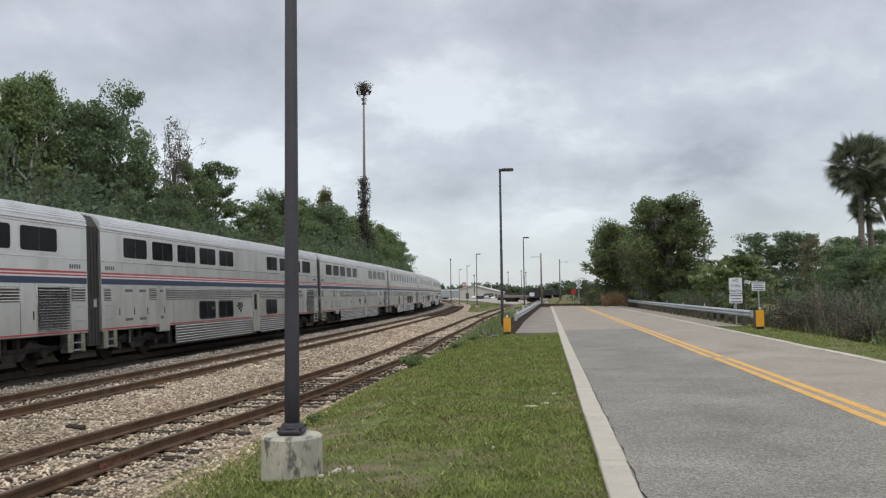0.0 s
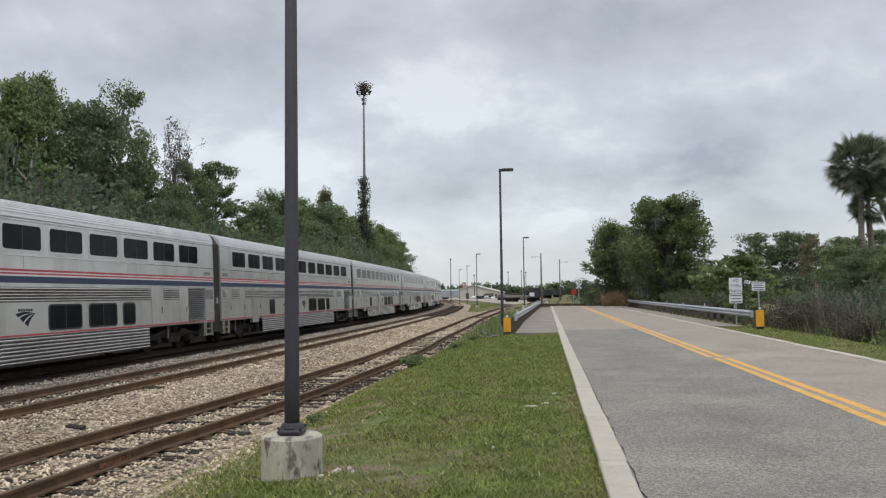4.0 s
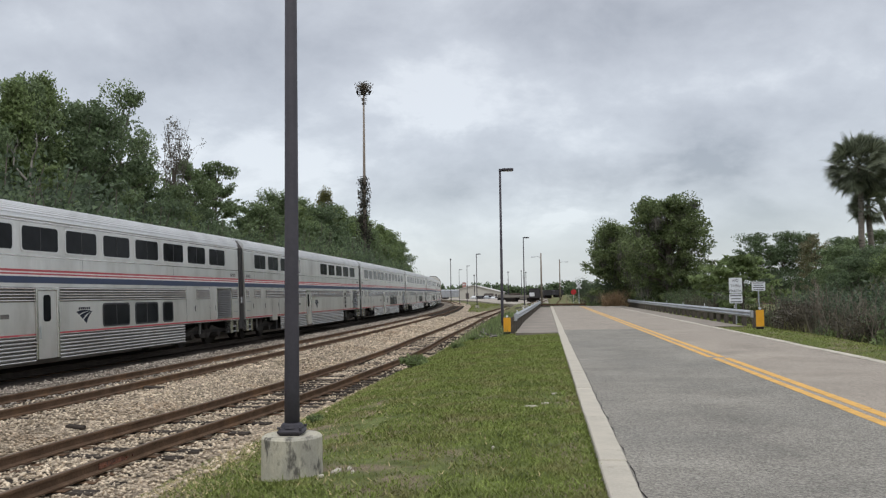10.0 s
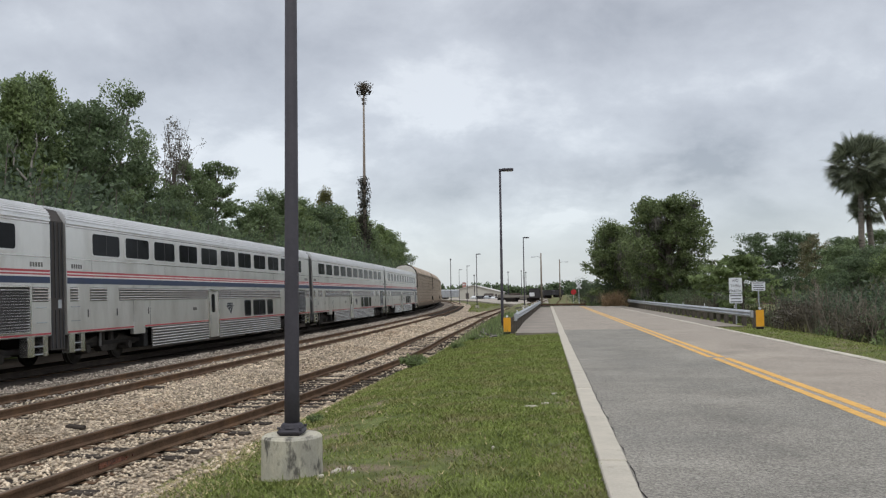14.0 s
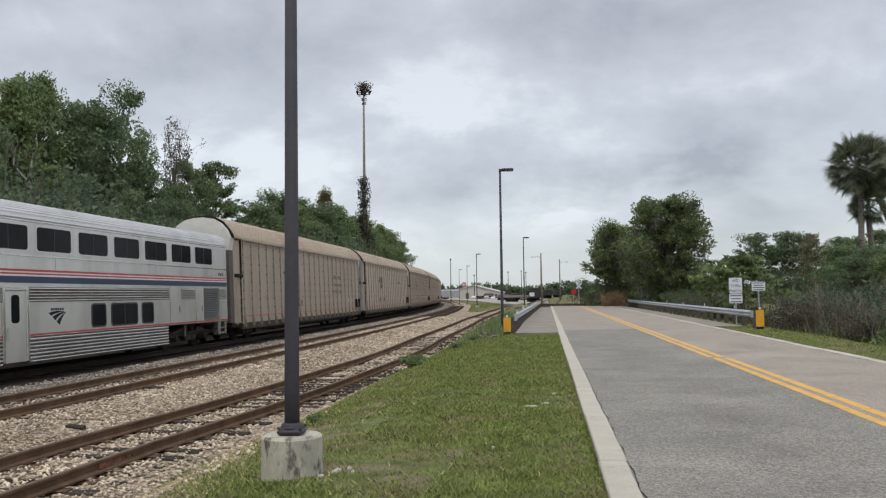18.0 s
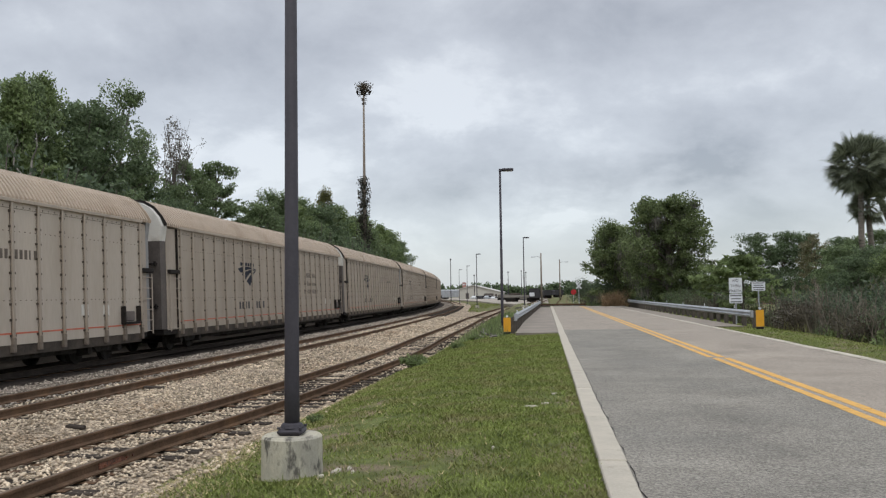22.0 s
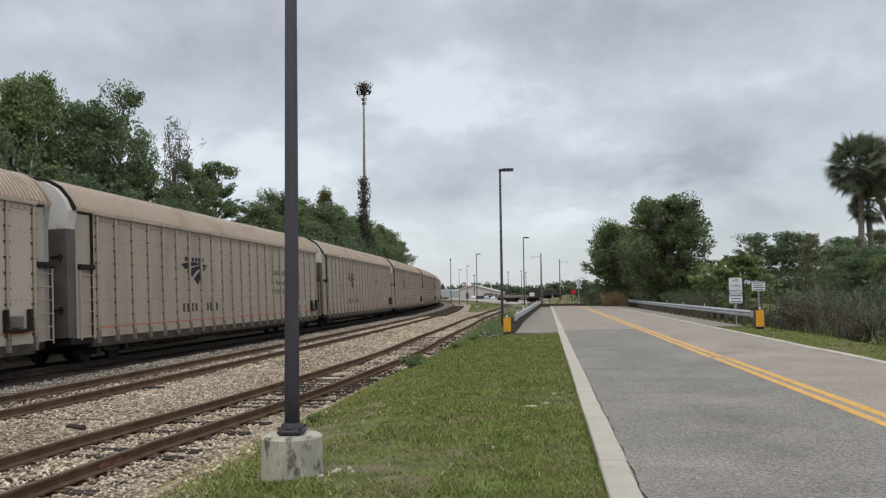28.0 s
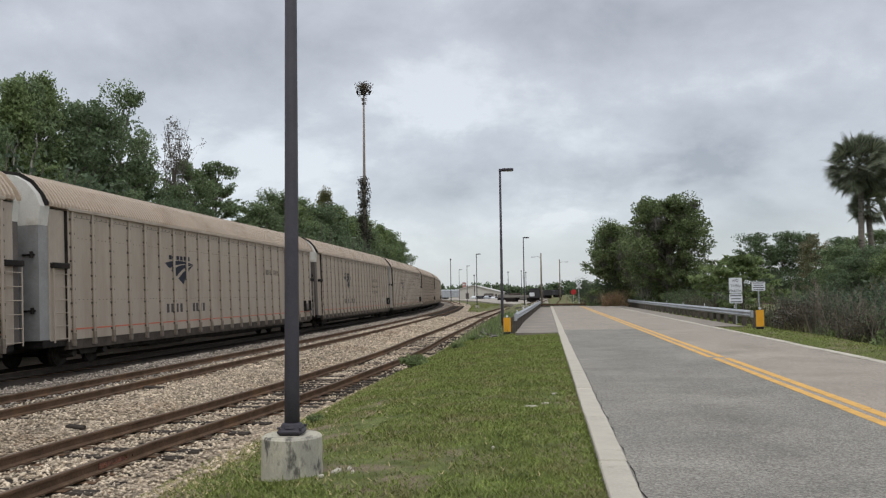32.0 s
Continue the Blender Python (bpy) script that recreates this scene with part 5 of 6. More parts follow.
tan_tree = tree(17, 12, 5.0, M_TANLEAF, "tan half-bare tree at the field edge", low=0.2, clumps=90, per=70, size=0.09, clump_r=0.55, trunk_r=0.13, gaps=-0.05, form=DOME)
# undergrowth takes darker greens to paint in the shade below the wood
shrub_a = bush(21, 6.0, 5.0, M_LEAF_C, "dense green undergrowth beside the line")
shrub_b = bush(22, 5.0, 4.5, M_LEAF_E, "leafy undergrowth beside the line, shade painted into its leaves")
shrub_c = bush(23, 5.0, 4.5, M_LEAF_A, "bright green leafy shrub")
shrub_d = bush(25, 5.0, 4.5, M_LEAF_E, "thicket shrub in the ditch, shade painted into its leaves")
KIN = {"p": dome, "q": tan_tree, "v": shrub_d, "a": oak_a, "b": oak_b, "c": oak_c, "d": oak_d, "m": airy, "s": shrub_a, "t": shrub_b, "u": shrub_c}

# along the line, off to its far side, height, kind
WOOD_NEAR = [(44, -24, 17, "c"), (48, -22, 17.5, "a"), (52, -24, 17.5, "c"), (55.5, -23, 18.5, "b"), (58.5, -24, 19.8, "a"), (61.5, -24.5, 20.6, "b"), (64.5, -23, 19.6, "c"), (68, -24, 20.0, "a"), (73.8, -24, 22.6, "m"), (75, -22, 15.5, "c"),
             (79.3, -24, 18.8, "m"), (79.5, -21, 14.0, "a"), (92, -24, 18.3, "p"), (100, -24, 19.2, "p"), (99, -21, 12.5, "c"), (90, -21, 12.5, "c")]
WOOD_BACK = [(60, -33, 19, "c"), (66, -33, 19.5, "c"), (73, -33, 18, "c"), (82, -34, 14.5, "c"), (93, -33, 15.5, "c"), (36, -14, 9.5, "c"), (41, -15, 10.5, "a"), (46, -14, 10.5, "b"), (51, -15, 11, "c"), (56, -14, 10.5, "a"),
             (61, -14, 10.5, "c"), (66, -14, 10, "b"), (72, -14, 9.5, "c"), (78, -13, 9, "a")]
WOOD_FAR = [(88, -15, 13.2, "a"), (92, -15, 14.7, "m"), (97, -15, 15.2, "a"), (101, -14, 14, "b"), (107, -15, 15.8, "a"), (113, -14, 15.5, "c"), (120, -14, 16.0, "c"), (126.7, -15, 19.4, "d"), (134, -14, 17.5, "b"), (143, -13, 17, "a"),
            (151, -12, 18, "b"), (140, -10, 14.5, "a"), (160, -10, 16.8, "b"), (172, -10, 17, "a"), (184, -10, 17.4, "b"), (197, -9, 16, "a"), (212, -9, 14.5, "b"), (228, -9, 12, "a"), (245, -9, 9.5, "c")]
UNDER_NEAR = [(20, -8, 1.5, "s"), (25, -7.5, 1.5, "t"), (29, -8, 1.6, "u"), (33, -7.5, 1.5, "s"), (37, -8, 1.6, "t"), (41, -7.5, 1.5, "s"), (45, -8, 1.5, "u"), (49, -7.5, 1.5, "s"),
              (53, -8, 1.5, "t"), (57, -7.5, 1.5, "s"), (62, -8, 1.5, "t"), (67, -8, 1.4, "s"), (40, -13, 2.2, "t"), (48, -14, 2.0, "t"), (30, -14, 2.2, "t"), (56, -14, 1.9, "t"), (64, -14, 1.8, "t"), (71, -13, 1.7, "s")]
UNDER_LOW = [(12 + 4.2 * i, -5.6 - 0.5 * (i % 3), 0.62 + 0.08 * (i % 4), "stsu"[i % 4]) for i in range(30)]
UNDER_FAR = [(73, -8, 1.4, "t"), (79, -8, 1.5, "s"), (85, -8, 1.6, "u"), (91, -7.5, 1.6, "s"), (98, -7, 1.6, "t"), (106, -6.5, 1.5, "s"), (114, -6.2, 1.5, "u"), (124, -6, 1.4, "s"), (134, -6, 1.4, "t"), (146, -6, 1.3, "s"), (160, -6, 1.3, "s"), (176, -6, 1.2, "t"), (194, -6, 1.2, "s")]
rnd = random.Random(7)
for rows in (WOOD_NEAR, WOOD_BACK, WOOD_FAR):
    for s, off, h, k in rows:
        x, y = arc(s, off)
        place(KIN[k], x, y, ground_z(x, y), rnd.uniform(0, 360), h / 12 * rnd.uniform(0.85, 1.05) * (0.72 if k in "md" else 0.95) * (1.3 if rows is WOOD_FAR else 1.0), h / 12)
for rows in (UNDER_NEAR, UNDER_LOW, UNDER_FAR):
    for s, off, f, k in rows:
        x, y = arc(s, off)
        place(KIN[k], x, y, ground_z(x, y), rnd.uniform(0, 360), f * 0.9, f * (1.25 if rows is UNDER_FAR else 1.0))


def bare_tree(x, y, h, bark, label):
    """A nearly leafless tree with fine twigs and a clump of vine on its stem."""
    rng = np.random.default_rng(31)
    t = tagged(new("bare_tree"), label, "tree")
    wood = Geo()
    limb(wood, rng, (0, 0, -0.3), (0.2, 0.1, h * 0.6), 0.22, 0.14, 4)
    tips = []
    for i in range(11):
        a = i * 2.4
        q = Vector((math.cos(a) * rng.uniform(0.8, 2.0), math.sin(a) * rng.uniform(0.8, 2.0), h * rng.uniform(0.75, 1.0)))
        limb(wood, rng, (0.2, 0.1, h * rng.uniform(0.45, 0.6)), q, 0.08, 0.02, 3)
        for _ in range(13):
            e = q + Vector(rng.normal(size=3)) * 0.75
            p = Vector((0.2, 0.1, h * 0.6)).lerp(q, rng.uniform(0.4, 0.95))
            limb(wood, rng, p, e, 0.018, 0.006, 2)
            tips.append(e)
    part("trunk", wood, bark, t)
    co, fs = leaf_cloud(rng, [Vector((0.2, 0.1, h * z)) for z in (0.45, 0.52, 0.58, 0.64, 0.7)] + tips[::3], [0.7, 0.7, 0.65, 0.55, 0.4] + [0.35] * len(tips[::3]), [150] * 5 + [14] * len(tips[::3]), 0.12, 1.3)
    part("crown", raw_mesh("crown", co, fs, M_MOSS), None, t, "sparse grey-green leaves and moss")
    t.matrix_basis = pose(x, y, ground_z(x, y))


bare_tree(*arc(86.2, -24), 20.0, M_BARK, "nearly leafless grey tree hung with moss")


def forked_snag(x, y):
    rng = np.random.default_rng(33)
    t = tagged(new("dead_tree"), "pale dead forked trunk at the wood edge", "tree")
    g = Geo()
    limb(g, rng, (0, 0, -0.3), (0.2, 0, 9.6), 0.2, 0.13, 4)
    for q in ((-1.7, 0.2, 12.4), (0.6, 0.1, 12.8)):
        limb(g, rng, (0.2, 0, 9.5), q, 0.10, 0.03, 4)
    limb(g, rng, (-0.9, 0.1, 11.2), (-0.7, 0, 12.6), 0.05, 0.015, 3)
    part("trunk", g, M_PALEBARK, t, smooth=True)
    t.matrix_basis = pose(x, y, ground_z(x, y))


forked_snag(PALE_TREE[0], PALE_TREE[1])


# ---- palms ----
def palm(x, y, h, crown_r, seed, fronds=84):
    rng = np.random.default_rng(seed)
    t = tagged(new("cabbage_palm"), "tall cabbage palm with a round fan-leaf crown", "palm tree", group="palms by the road")
    g = Geo()
    limb(g, rng, (0, 0, -0.5), (-0.1, 0.1, h), 0.24, 0.19, 5)
    part("trunk", g, M_PALMBARK, t, smooth=True)
    co, st = [], Geo()
    for i in range(fronds):
        a = i * 2.399 + rng.normal(0, 0.15)
        el = radians(84 - 150 * ((i + 0.5) / fronds) ** 0.9 + rng.normal(0, 5))
        d = Vector((math.cos(a) * math.cos(el), math.sin(a) * math.cos(el), math.sin(el)))
        ln = crown_r * rng.uniform(0.34, 0.58)
        hub = Vector((-0.1, 0.1, h)) + d * ln
        st.tube((-0.1, 0.1, h - 0.1), hub, 0.022, 0.014, n=4, caps=False)
        side = d.cross(Vector((0, 0, 1)))
        side = side.normalized() if side.length > 0.05 else Vector((1, 0, 0))
        up = side.cross(d)
        roll = rng.uniform(-0.9, 0.9)
        side = (side * math.cos(roll) + up * math.sin(roll)).normalized()
        blade = crown_r * rng.uniform(0.30, 0.42)
        tip_d = (d + Vector((0, 0, -0.55))).normalized()
        for k in range(29):
            b = radians(-115 + 230 * k / 28)
            v = (d * math.cos(b) + side * math.sin(b)).normalized()
            reach = blade * (1.0 - 0.28 * abs(b) / 1.83) * rng.uniform(0.88, 1.08)
            w = (d * -math.sin(b) + side * math.cos(b)) * blade * 0.034
            mid = hub + v * reach * 0.55
            e = mid + (v * 0.75 + tip_d * 0.45).normalized() * reach * 0.5
            co += [hub, mid - w, e, mid + w]
    part("stalk_bundle", st, M_PALM, t)
    part("crown", raw_mesh("crown", [tuple(c) for c in co], np.arange(len(co)).reshape(-1, 4), M_PALM), None, t)
    t.matrix_basis = pose(x, y, ground_z(x, y))
    return t


palm(*PALM_ONE, 11.9, 2.9, 41, 104)
palm(*PALM_TWO, 9.1, 1.95, 42, 66)
palm(*PALM_THREE, 11.6, 2.7, 43, 90)

# ---- wood and thicket beyond the road ----
# unseen stand added behind the big oak, to darken the train's reflections
for x, y, h in ((17, 168, 15), (22, 176, 16), (22, 215, 17), (29, 225, 17)):
    place(oak_c, x, y, ground_z(x, y), x * 31, h / 12 * 1.5, h / 12)
mossy = tree(51, 11.9, 9.4, M_LEAF_O, "big moss-hung oak beside the grade crossing", low=0.04, clumps=330, per=120, size=0.11, clump_r=0.8, trunk_r=0.4, moss=90, gaps=-0.3, form=BROAD, name="oak_tree", group="trees beyond the road")
mossy.matrix_basis = pose(12.6, 87, -0.2, 0, 0, 40)
side_oak = tree(52, 9.8, 7.8, M_LEAF_O, "lower dark oak beside the big mossy one", low=0.03, clumps=230, per=120, size=0.11, clump_r=0.8, moss=50, gaps=-0.3, form=BROAD, name="oak_tree", group="trees beyond the road")
side_oak.matrix_basis = pose(8.9, 100.2, -0.2) @ Matrix.Diagonal((1.12, 1.12, 1.04, 1))
mulberry = tree(53, 5.2, 5.6, M_LEAF_B, "spreading young tree with bright broad leaves", low=0.12, clumps=80, per=46, size=0.14, clump_r=0.6, trunk_r=0.09, gaps=-0.05, form=DOME, flat=0.3, name="young_tree", group="trees beyond the road")
mulberry.matrix_basis = pose(*YOUNG_TREE, ground_z(*YOUNG_TREE) + 0.2) @ Matrix.Diagonal((1.15, 1.15, 1.0, 1))
for x, y, h, k in ((9.8, 215, 5.2, "c"), (13.5, 222, 5.6, "a"), (38, 150, 12.4, "c"), (41.5, 152, 12.8, "c"), (45, 150, 12.2, "c"), (37, 112, 9.0, "c"), (28.2, 91, 8.4, "q"), (31, 88, 8.0, "a"), (16.4, 49, 6.4, "a"), (18.4, 51, 6.6, "c"), (15.4, 45, 5.4, "c"),
                   (17.2, 43.5, 6.2, "b"), (19.4, 46, 6.6, "a"), (25, 75, 7.2, "a"), (28, 70, 7.6, "c"), (24, 62, 6.6, "c"), (40, 105, 9.4, "a")):
    place(KIN[k], x, y, ground_z(x, y), rnd.uniform(0, 360), h / 12 * 1.15, h / 12 * (0.92 if y < 80 else 1.0))
for x, y, f, k in ((13.8, 68, 0.65, "t"), (16.0, 76, 0.8, "s"), (14.6, 55, 0.4, "t"), (15.2, 51, 0.55, "s"), (14.2, 41.5, 0.6, "v"), (15.6, 40.5, 0.8, "v"), (17, 39.5, 0.9, "v"), (13.6, 37.5, 0.6, "v"), (14.8, 36.5, 0.75, "v"), (16.2, 36, 0.9, "v"),
                   (13.2, 33.5, 0.5, "v"), (14.4, 33, 0.7, "v"), (12.6, 30.5, 0.45, "v"), (13.6, 30, 0.6, "v"), (11.2, 27.2, 0.28, "u"), (11.9, 26.6, 0.4, "u"), (12.8, 27.5, 0.5, "s"), (5.5, 117, 0.8, "t"), (38, 146, 1.1, "t"), (42, 147, 1.1, "s"), (46, 146, 1.1, "t"), (34, 150, 0.9, "t"), (12.4, 78, 0.5, "s"), (10.4, 100, 0.6, "t"), (7.4, 99.6, 0.75, "t"), (12.2, 92, 0.8, "t"), (18.5, 42, 1.0, "v")):
    place(KIN[k], x, y, ground_z(x, y), rnd.uniform(0, 360), f, f)


def reeds(x0, x1, y0, y1, count, h, material, seed, label, name="dry_brush", mound=False):
    """Upright thin stems and blades, dry or green."""
    rng = np.random.default_rng(seed)
    x, y = rng.uniform(x0, x1, count), rng.uniform(y0, y1, count)
    z = np.array([ground_z(a, b) for a, b in zip(x, y)]) - 0.05
    ln = h * rng.uniform(0.45, 1.1, count)
    if mound:
        u = (x - x0) / (x1 - x0) * 2 - 1
        ln = ln * np.clip(1.05 - 0.85 * u * u + 0.25 * np.sin(u * 7.0), 0.15, 1.2)
    lean = rng.normal(0, 0.45 if mound else 0.26, (count, 2)) * ln[:, None]
    a = rng.uniform(0, 6.28, count)
    w = rng.uniform(0.010, 0.028, count)
    dx, dy = w * np.cos(a), w * np.sin(a)
    b0 = np.stack([x - dx, y - dy, z], 1)
    b1 = np.stack([x + dx, y + dy, z], 1)
    t1 = np.stack([x + lean[:, 0] + dx * 0.3, y + lean[:, 1] + dy * 0.3, z + ln], 1)
    t0 = np.stack([x + lean[:, 0] - dx * 0.3, y + lean[:, 1] - dy * 0.3, z + ln], 1)
    co = np.stack([b0, b1, t1, t0], 1).reshape(-1, 3)
    tagged(new(name, raw_mesh(name, co, np.arange(4 * count).reshape(-1, 4), material)), label, "undergrowth", kind="stuff")


brush = bush(24, 2.6, 1.9, M_DRY, "brown twiggy brush in the ditch", clumps=26, per=90, size=0.06, name="brush")
for i in range(8):
    x, y = 10.9 + 4.2 * ((i * 0.618) % 1.0), 29.5 + 14 * i / 8
    place(brush, x, y, ground_z(x, y), i * 77, 0.6 + 0.4 * ((i * 0.37) % 1.0), 0.6 + 0.45 * ((i * 0.71) % 1.0))
for x, y, f, k in ((11.4, 31.0, 0.22, "v"), (12.3, 33.2, 0.26, "v"), (11.6, 35.5, 0.2, "v"), (12.8, 36.2, 0.34, "v"), (12.0, 39.4, 0.24, "v"), (13.2, 40.8, 0.34, "t"), (11.9, 28.8, 0.3, "s"), (12.9, 43.2, 0.36, "v"), (11.2, 42.0, 0.18, "s"), (10.7, 33.8, 0.12, "u")):
    place(KIN[k], x, y, ground_z(x, y), x * 91, f * (1.0 + 0.25 * (x - 10.7)), f * (1.1 + 0.3 * (x - 10.7)))
reeds(10.4, 15, 28, 44, 1700, 1.5, M_DRY, 61, "brown dry reeds and brush in the ditch")
reeds(12, 24, 44, 66, 2600, 1.4, M_DRY, 62, "brown dry grass in the low field")
reeds(24, 46, 100, 138, 3000, 0.8, M_TAWNY, 68, "tawny dry grass of the far field")
reeds(9.9, 14, 24, 44, 600, 0.4, M_LEAF_D, 63, "green weeds along the ditch", "weeds")
reeds(6.4, 9.1, 94.8, 96.6, 1700, 1.75, M_TAWNY, 64, "tawny dry brush by the crossing", mound=True)
reeds(4.9, 8.6, 101.5, 103.5, 1400, 0.6, M_LEAF_B, 67, "green verge at the crossing bank", "weeds")
reeds(11.5, 15, 60, 72, 1300, 2.1, M_DRY, 65, "tawny dry brush under the oak")
reeds(-3.6, -1.6, 33.4, 70, 1500, 0.45, M_LEAF_B, 66, "green weeds behind the guardrail", "weeds")



def sapling(seed, x, y, h):
    """A bare many-stemmed sapling in the ditch."""
    rng = np.random.default_rng(seed)
    t = tagged(new("sapling"), "bare grey-brown sapling with thin stems", "sapling", group="saplings in the ditch")
    g = Geo()
    for i in range(6):
        a, b = rng.uniform(0, 6.28), rng.uniform(0.25, 0.6)
        q = Vector((math.cos(a) * b * h * 0.5, math.sin(a) * b * h * 0.5, h * rng.uniform(0.7, 1.0)))
        limb(g, rng, (0.04 * math.cos(a), 0.04 * math.sin(a), -0.15), q, 0.022, 0.007, 4)
        for _ in range(5):
            p = q * rng.uniform(0.45, 0.95)
            limb(g, rng, p, p + Vector((*rng.normal(0, 0.22, 2), rng.uniform(0.15, 0.45))) * (h / 2), 0.008, 0.003, 2)
    tagged(part("stem_tangle", g, M_SAPLING, t), kind="stuff")
    t.matrix_basis = pose(x, y, ground_z(x, y))


for i in range(11):
    sapling(300 + i, 10.75 + 2.2 * ((i * 0.618) % 1.0), 28.6 + 1.15 * i, 1.7 + 1.1 * ((i * 0.37) % 1.0))


def strip_weeds(s0, s1, o0, o1, count, h, seed, material, label):
    """Short weeds scattered along the line of the track."""
    rng = np.random.default_rng(seed)
    co = []
    for _ in range(count):
        s = rng.uniform(s0, s1)
        x, y = arc(s, near_off(s) + rng.uniform(o0, o1))
        if noise.noise((x * 0.5, y * 0.3, 1.0)) < -0.05:
            continue
        z, a, w, ln = ground_z(x, y) - 0.03, rng.uniform(0, 6.28), rng.uniform(0.015, 0.04), h * rng.uniform(0.4, 1.2)
        dx, dy = w * math.cos(a), w * math.sin(a)
        co += [(x - dx, y - dy, z), (x + dx, y + dy, z), (x + rng.normal() * 0.3 * ln, y + rng.normal() * 0.3 * ln, z + ln)]
    tagged(new("weeds", raw_mesh("weeds", co, np.arange(len(co)).reshape(-1, 3), material)), label, "weeds", kind="stuff")


strip_weeds(105, 170, -9.0, -2.2, 7000, 0.25, 68, M_GRASS, "low green grass between the curving tracks")
strip_weeds(30, 90, 1.2, 2.6, 1500, 0.16, 69, M_LEAF_B, "sparse green weeds along the siding")

# ---- mown grass ----
def lawn():
    rng = np.random.default_rng(71)
    n = 340000
    y = 5.5 + 30 * rng.random(n) ** 1.6
    x = rng.uniform(-4.6, 0.50, n)
    far = rng.random(n) < 0.14
    x[far] = rng.uniform(7.4, 11.0, far.sum())
    y[far] = rng.uniform(14, 60, far.sum())
    keep, z = [], []
    for i in range(n):
        xi, yi = x[i], y[i]
        p = noise.noise((xi * 0.55, yi * 0.4, 9.0)) + 0.5 * noise.noise((xi * 1.9, yi * 1.4, 2.0))
        if xi < 1:
            s, off = s_off(xi, yi)
            fade = 4.6 if s < 9.5 else (3.2 if s < 11.5 else (1.8 if s < 14 else 0.7))
            d = off - near_off(s) - grass_edge(s) + 0.3
            if d < 0 or (d < fade and rng.random() > (d / fade) ** 1.7 * (0.75 + p)) or math.hypot(xi + 2.45, yi - 7.75) < 0.36:
                continue
        if rng.random() < -0.14 - p * 1.25 + 0.9 * max(0.0, 1 - math.hypot((xi - 0.1) / 0.5, (yi - 13) / 2.2)):
            continue
        if math.hypot((xi + 1.8) / 0.5, (yi - 7.9) / 0.75) < 1 and rng.random() < 0.75:
            continue
        if xi > 0.45 and xi < 1 and p < 0.05:
            continue
        if xi < 0.55 and yi > 33.2 and xi > -1.3:
            continue
        keep.append(i)
        z.append(ground_z(xi, yi))
    x, y, z = x[keep], y[keep], np.array(z)
    k = len(x)
    h = rng.uniform(0.015, 0.043, k) * (1 + 0.7 * (rng.random(k) < 0.05))
    a = rng.uniform(0, 6.28, k)
    w = rng.uniform(0.0035, 0.0085, k) * (0.8 + y / 16)
    lx, ly = rng.normal(0, 0.9, k) * h, rng.normal(0, 0.9, k) * h
    dx, dy = w * np.cos(a), w * np.sin(a)
    co = np.stack([np.stack([x - dx, y - dy, z - 0.01], 1), np.stack([x + dx, y + dy, z - 0.01], 1), np.stack([x + lx, y + ly, z + h], 1)], 1).reshape(-1, 3)
    tagged(new("grass", raw_mesh("grass", co, np.arange(3 * k).reshape(-1, 3), M_GRASS)), "short patchy mown grass beside the kerb", "grass", kind="stuff")


lawn()


def straw():
    """Dry stalks where the grass thins out into the ballast, and on bare patches."""
    rng = np.random.default_rng(72)
    k = 24000
    s = 5.0 + 16 * rng.random(k) ** 1.7
    o = np.array([near_off(q) + grass_edge(q) - 0.5 for q in s]) + rng.gamma(2.2, 0.55, k)
    xy = np.array([arc(a, b) for a, b in zip(s, o)])
    half = k // 14
    xy[:half] = np.stack([rng.uniform(-3.2, 0.4, half), rng.uniform(6.5, 24, half)], 1)
    keep = (xy[:, 0] < 0.42) & (np.hypot(xy[:, 0] + 2.45, xy[:, 1] - 7.75) > 0.33)
    x, y = xy[keep, 0], xy[keep, 1]
    k = len(x)
    z = np.array([ground_z(a, b) for a, b in zip(x, y)])
    a, w, ln = rng.uniform(0, 6.28, k), rng.uniform(0.004, 0.009, k), rng.uniform(0.02, 0.10, k)
    dx, dy, lx, ly = w * np.cos(a), w * np.sin(a), -np.sin(a) * ln, np.cos(a) * ln
    co = np.stack([np.stack([x - dx, y - dy, z], 1), np.stack([x + dx, y + dy, z], 1), np.stack([x + lx, y + ly, z + rng.uniform(0.006, 0.05, k)], 1)], 1).reshape(-1, 3)
    tagged(new("dry_straw", raw_mesh("dry_straw", co, np.arange(3 * k).reshape(-1, 3), M_STRAW)), "dry pale straw at the grass edge", "straw", kind="stuff")
    for x, y, r in ((-0.25, 12.2, 0.10), (-0.05, 12.5, 0.06), (0.1, 13.6, 0.05), (-0.6, 9.0, 0.05), (-2.02, 7.75, 0.07), (-1.93, 7.9, 0.045), (-2.1, 7.5, 0.04), (-1.85, 7.72, 0.035)):
        c = part("concrete_chip", Geo().box((-r, -r * 0.4, -0.02), (r, r * 0.4, 0.018), 0.012), M_CONCRETE)
        tagged(c, "flat pale concrete chip lying in the grass", "chip", group="concrete chips")
        c.matrix_basis = pose(x, y, ground_z(x, y) + 0.008, 3, -4, x * 140)


straw()
weed = bush(81, 0.9, 0.42, M_LEAF_B, "low green weed clump at the ballast edge", clumps=9, per=90, size=0.045, name="weed_clump")
for x, y, f in ((-3.75, 23.2, 0.85), (-3.2, 29.5, 0.5), (-2.9, 33.5, 0.5), (-2.3, 37.2, 0.6), (-3.6, 12.6, 0.3), (-3.4, 10.4, 0.22), (-2.6, 41.5, 0.7), (11.15, 27.0, 1.9), (11.6, 27.6, 2.6), (10.9, 29.6, 1.2), (10.8, 32.4, 1.0)):
    place(weed, x, y, ground_z(x, y), x * 77, f, f)


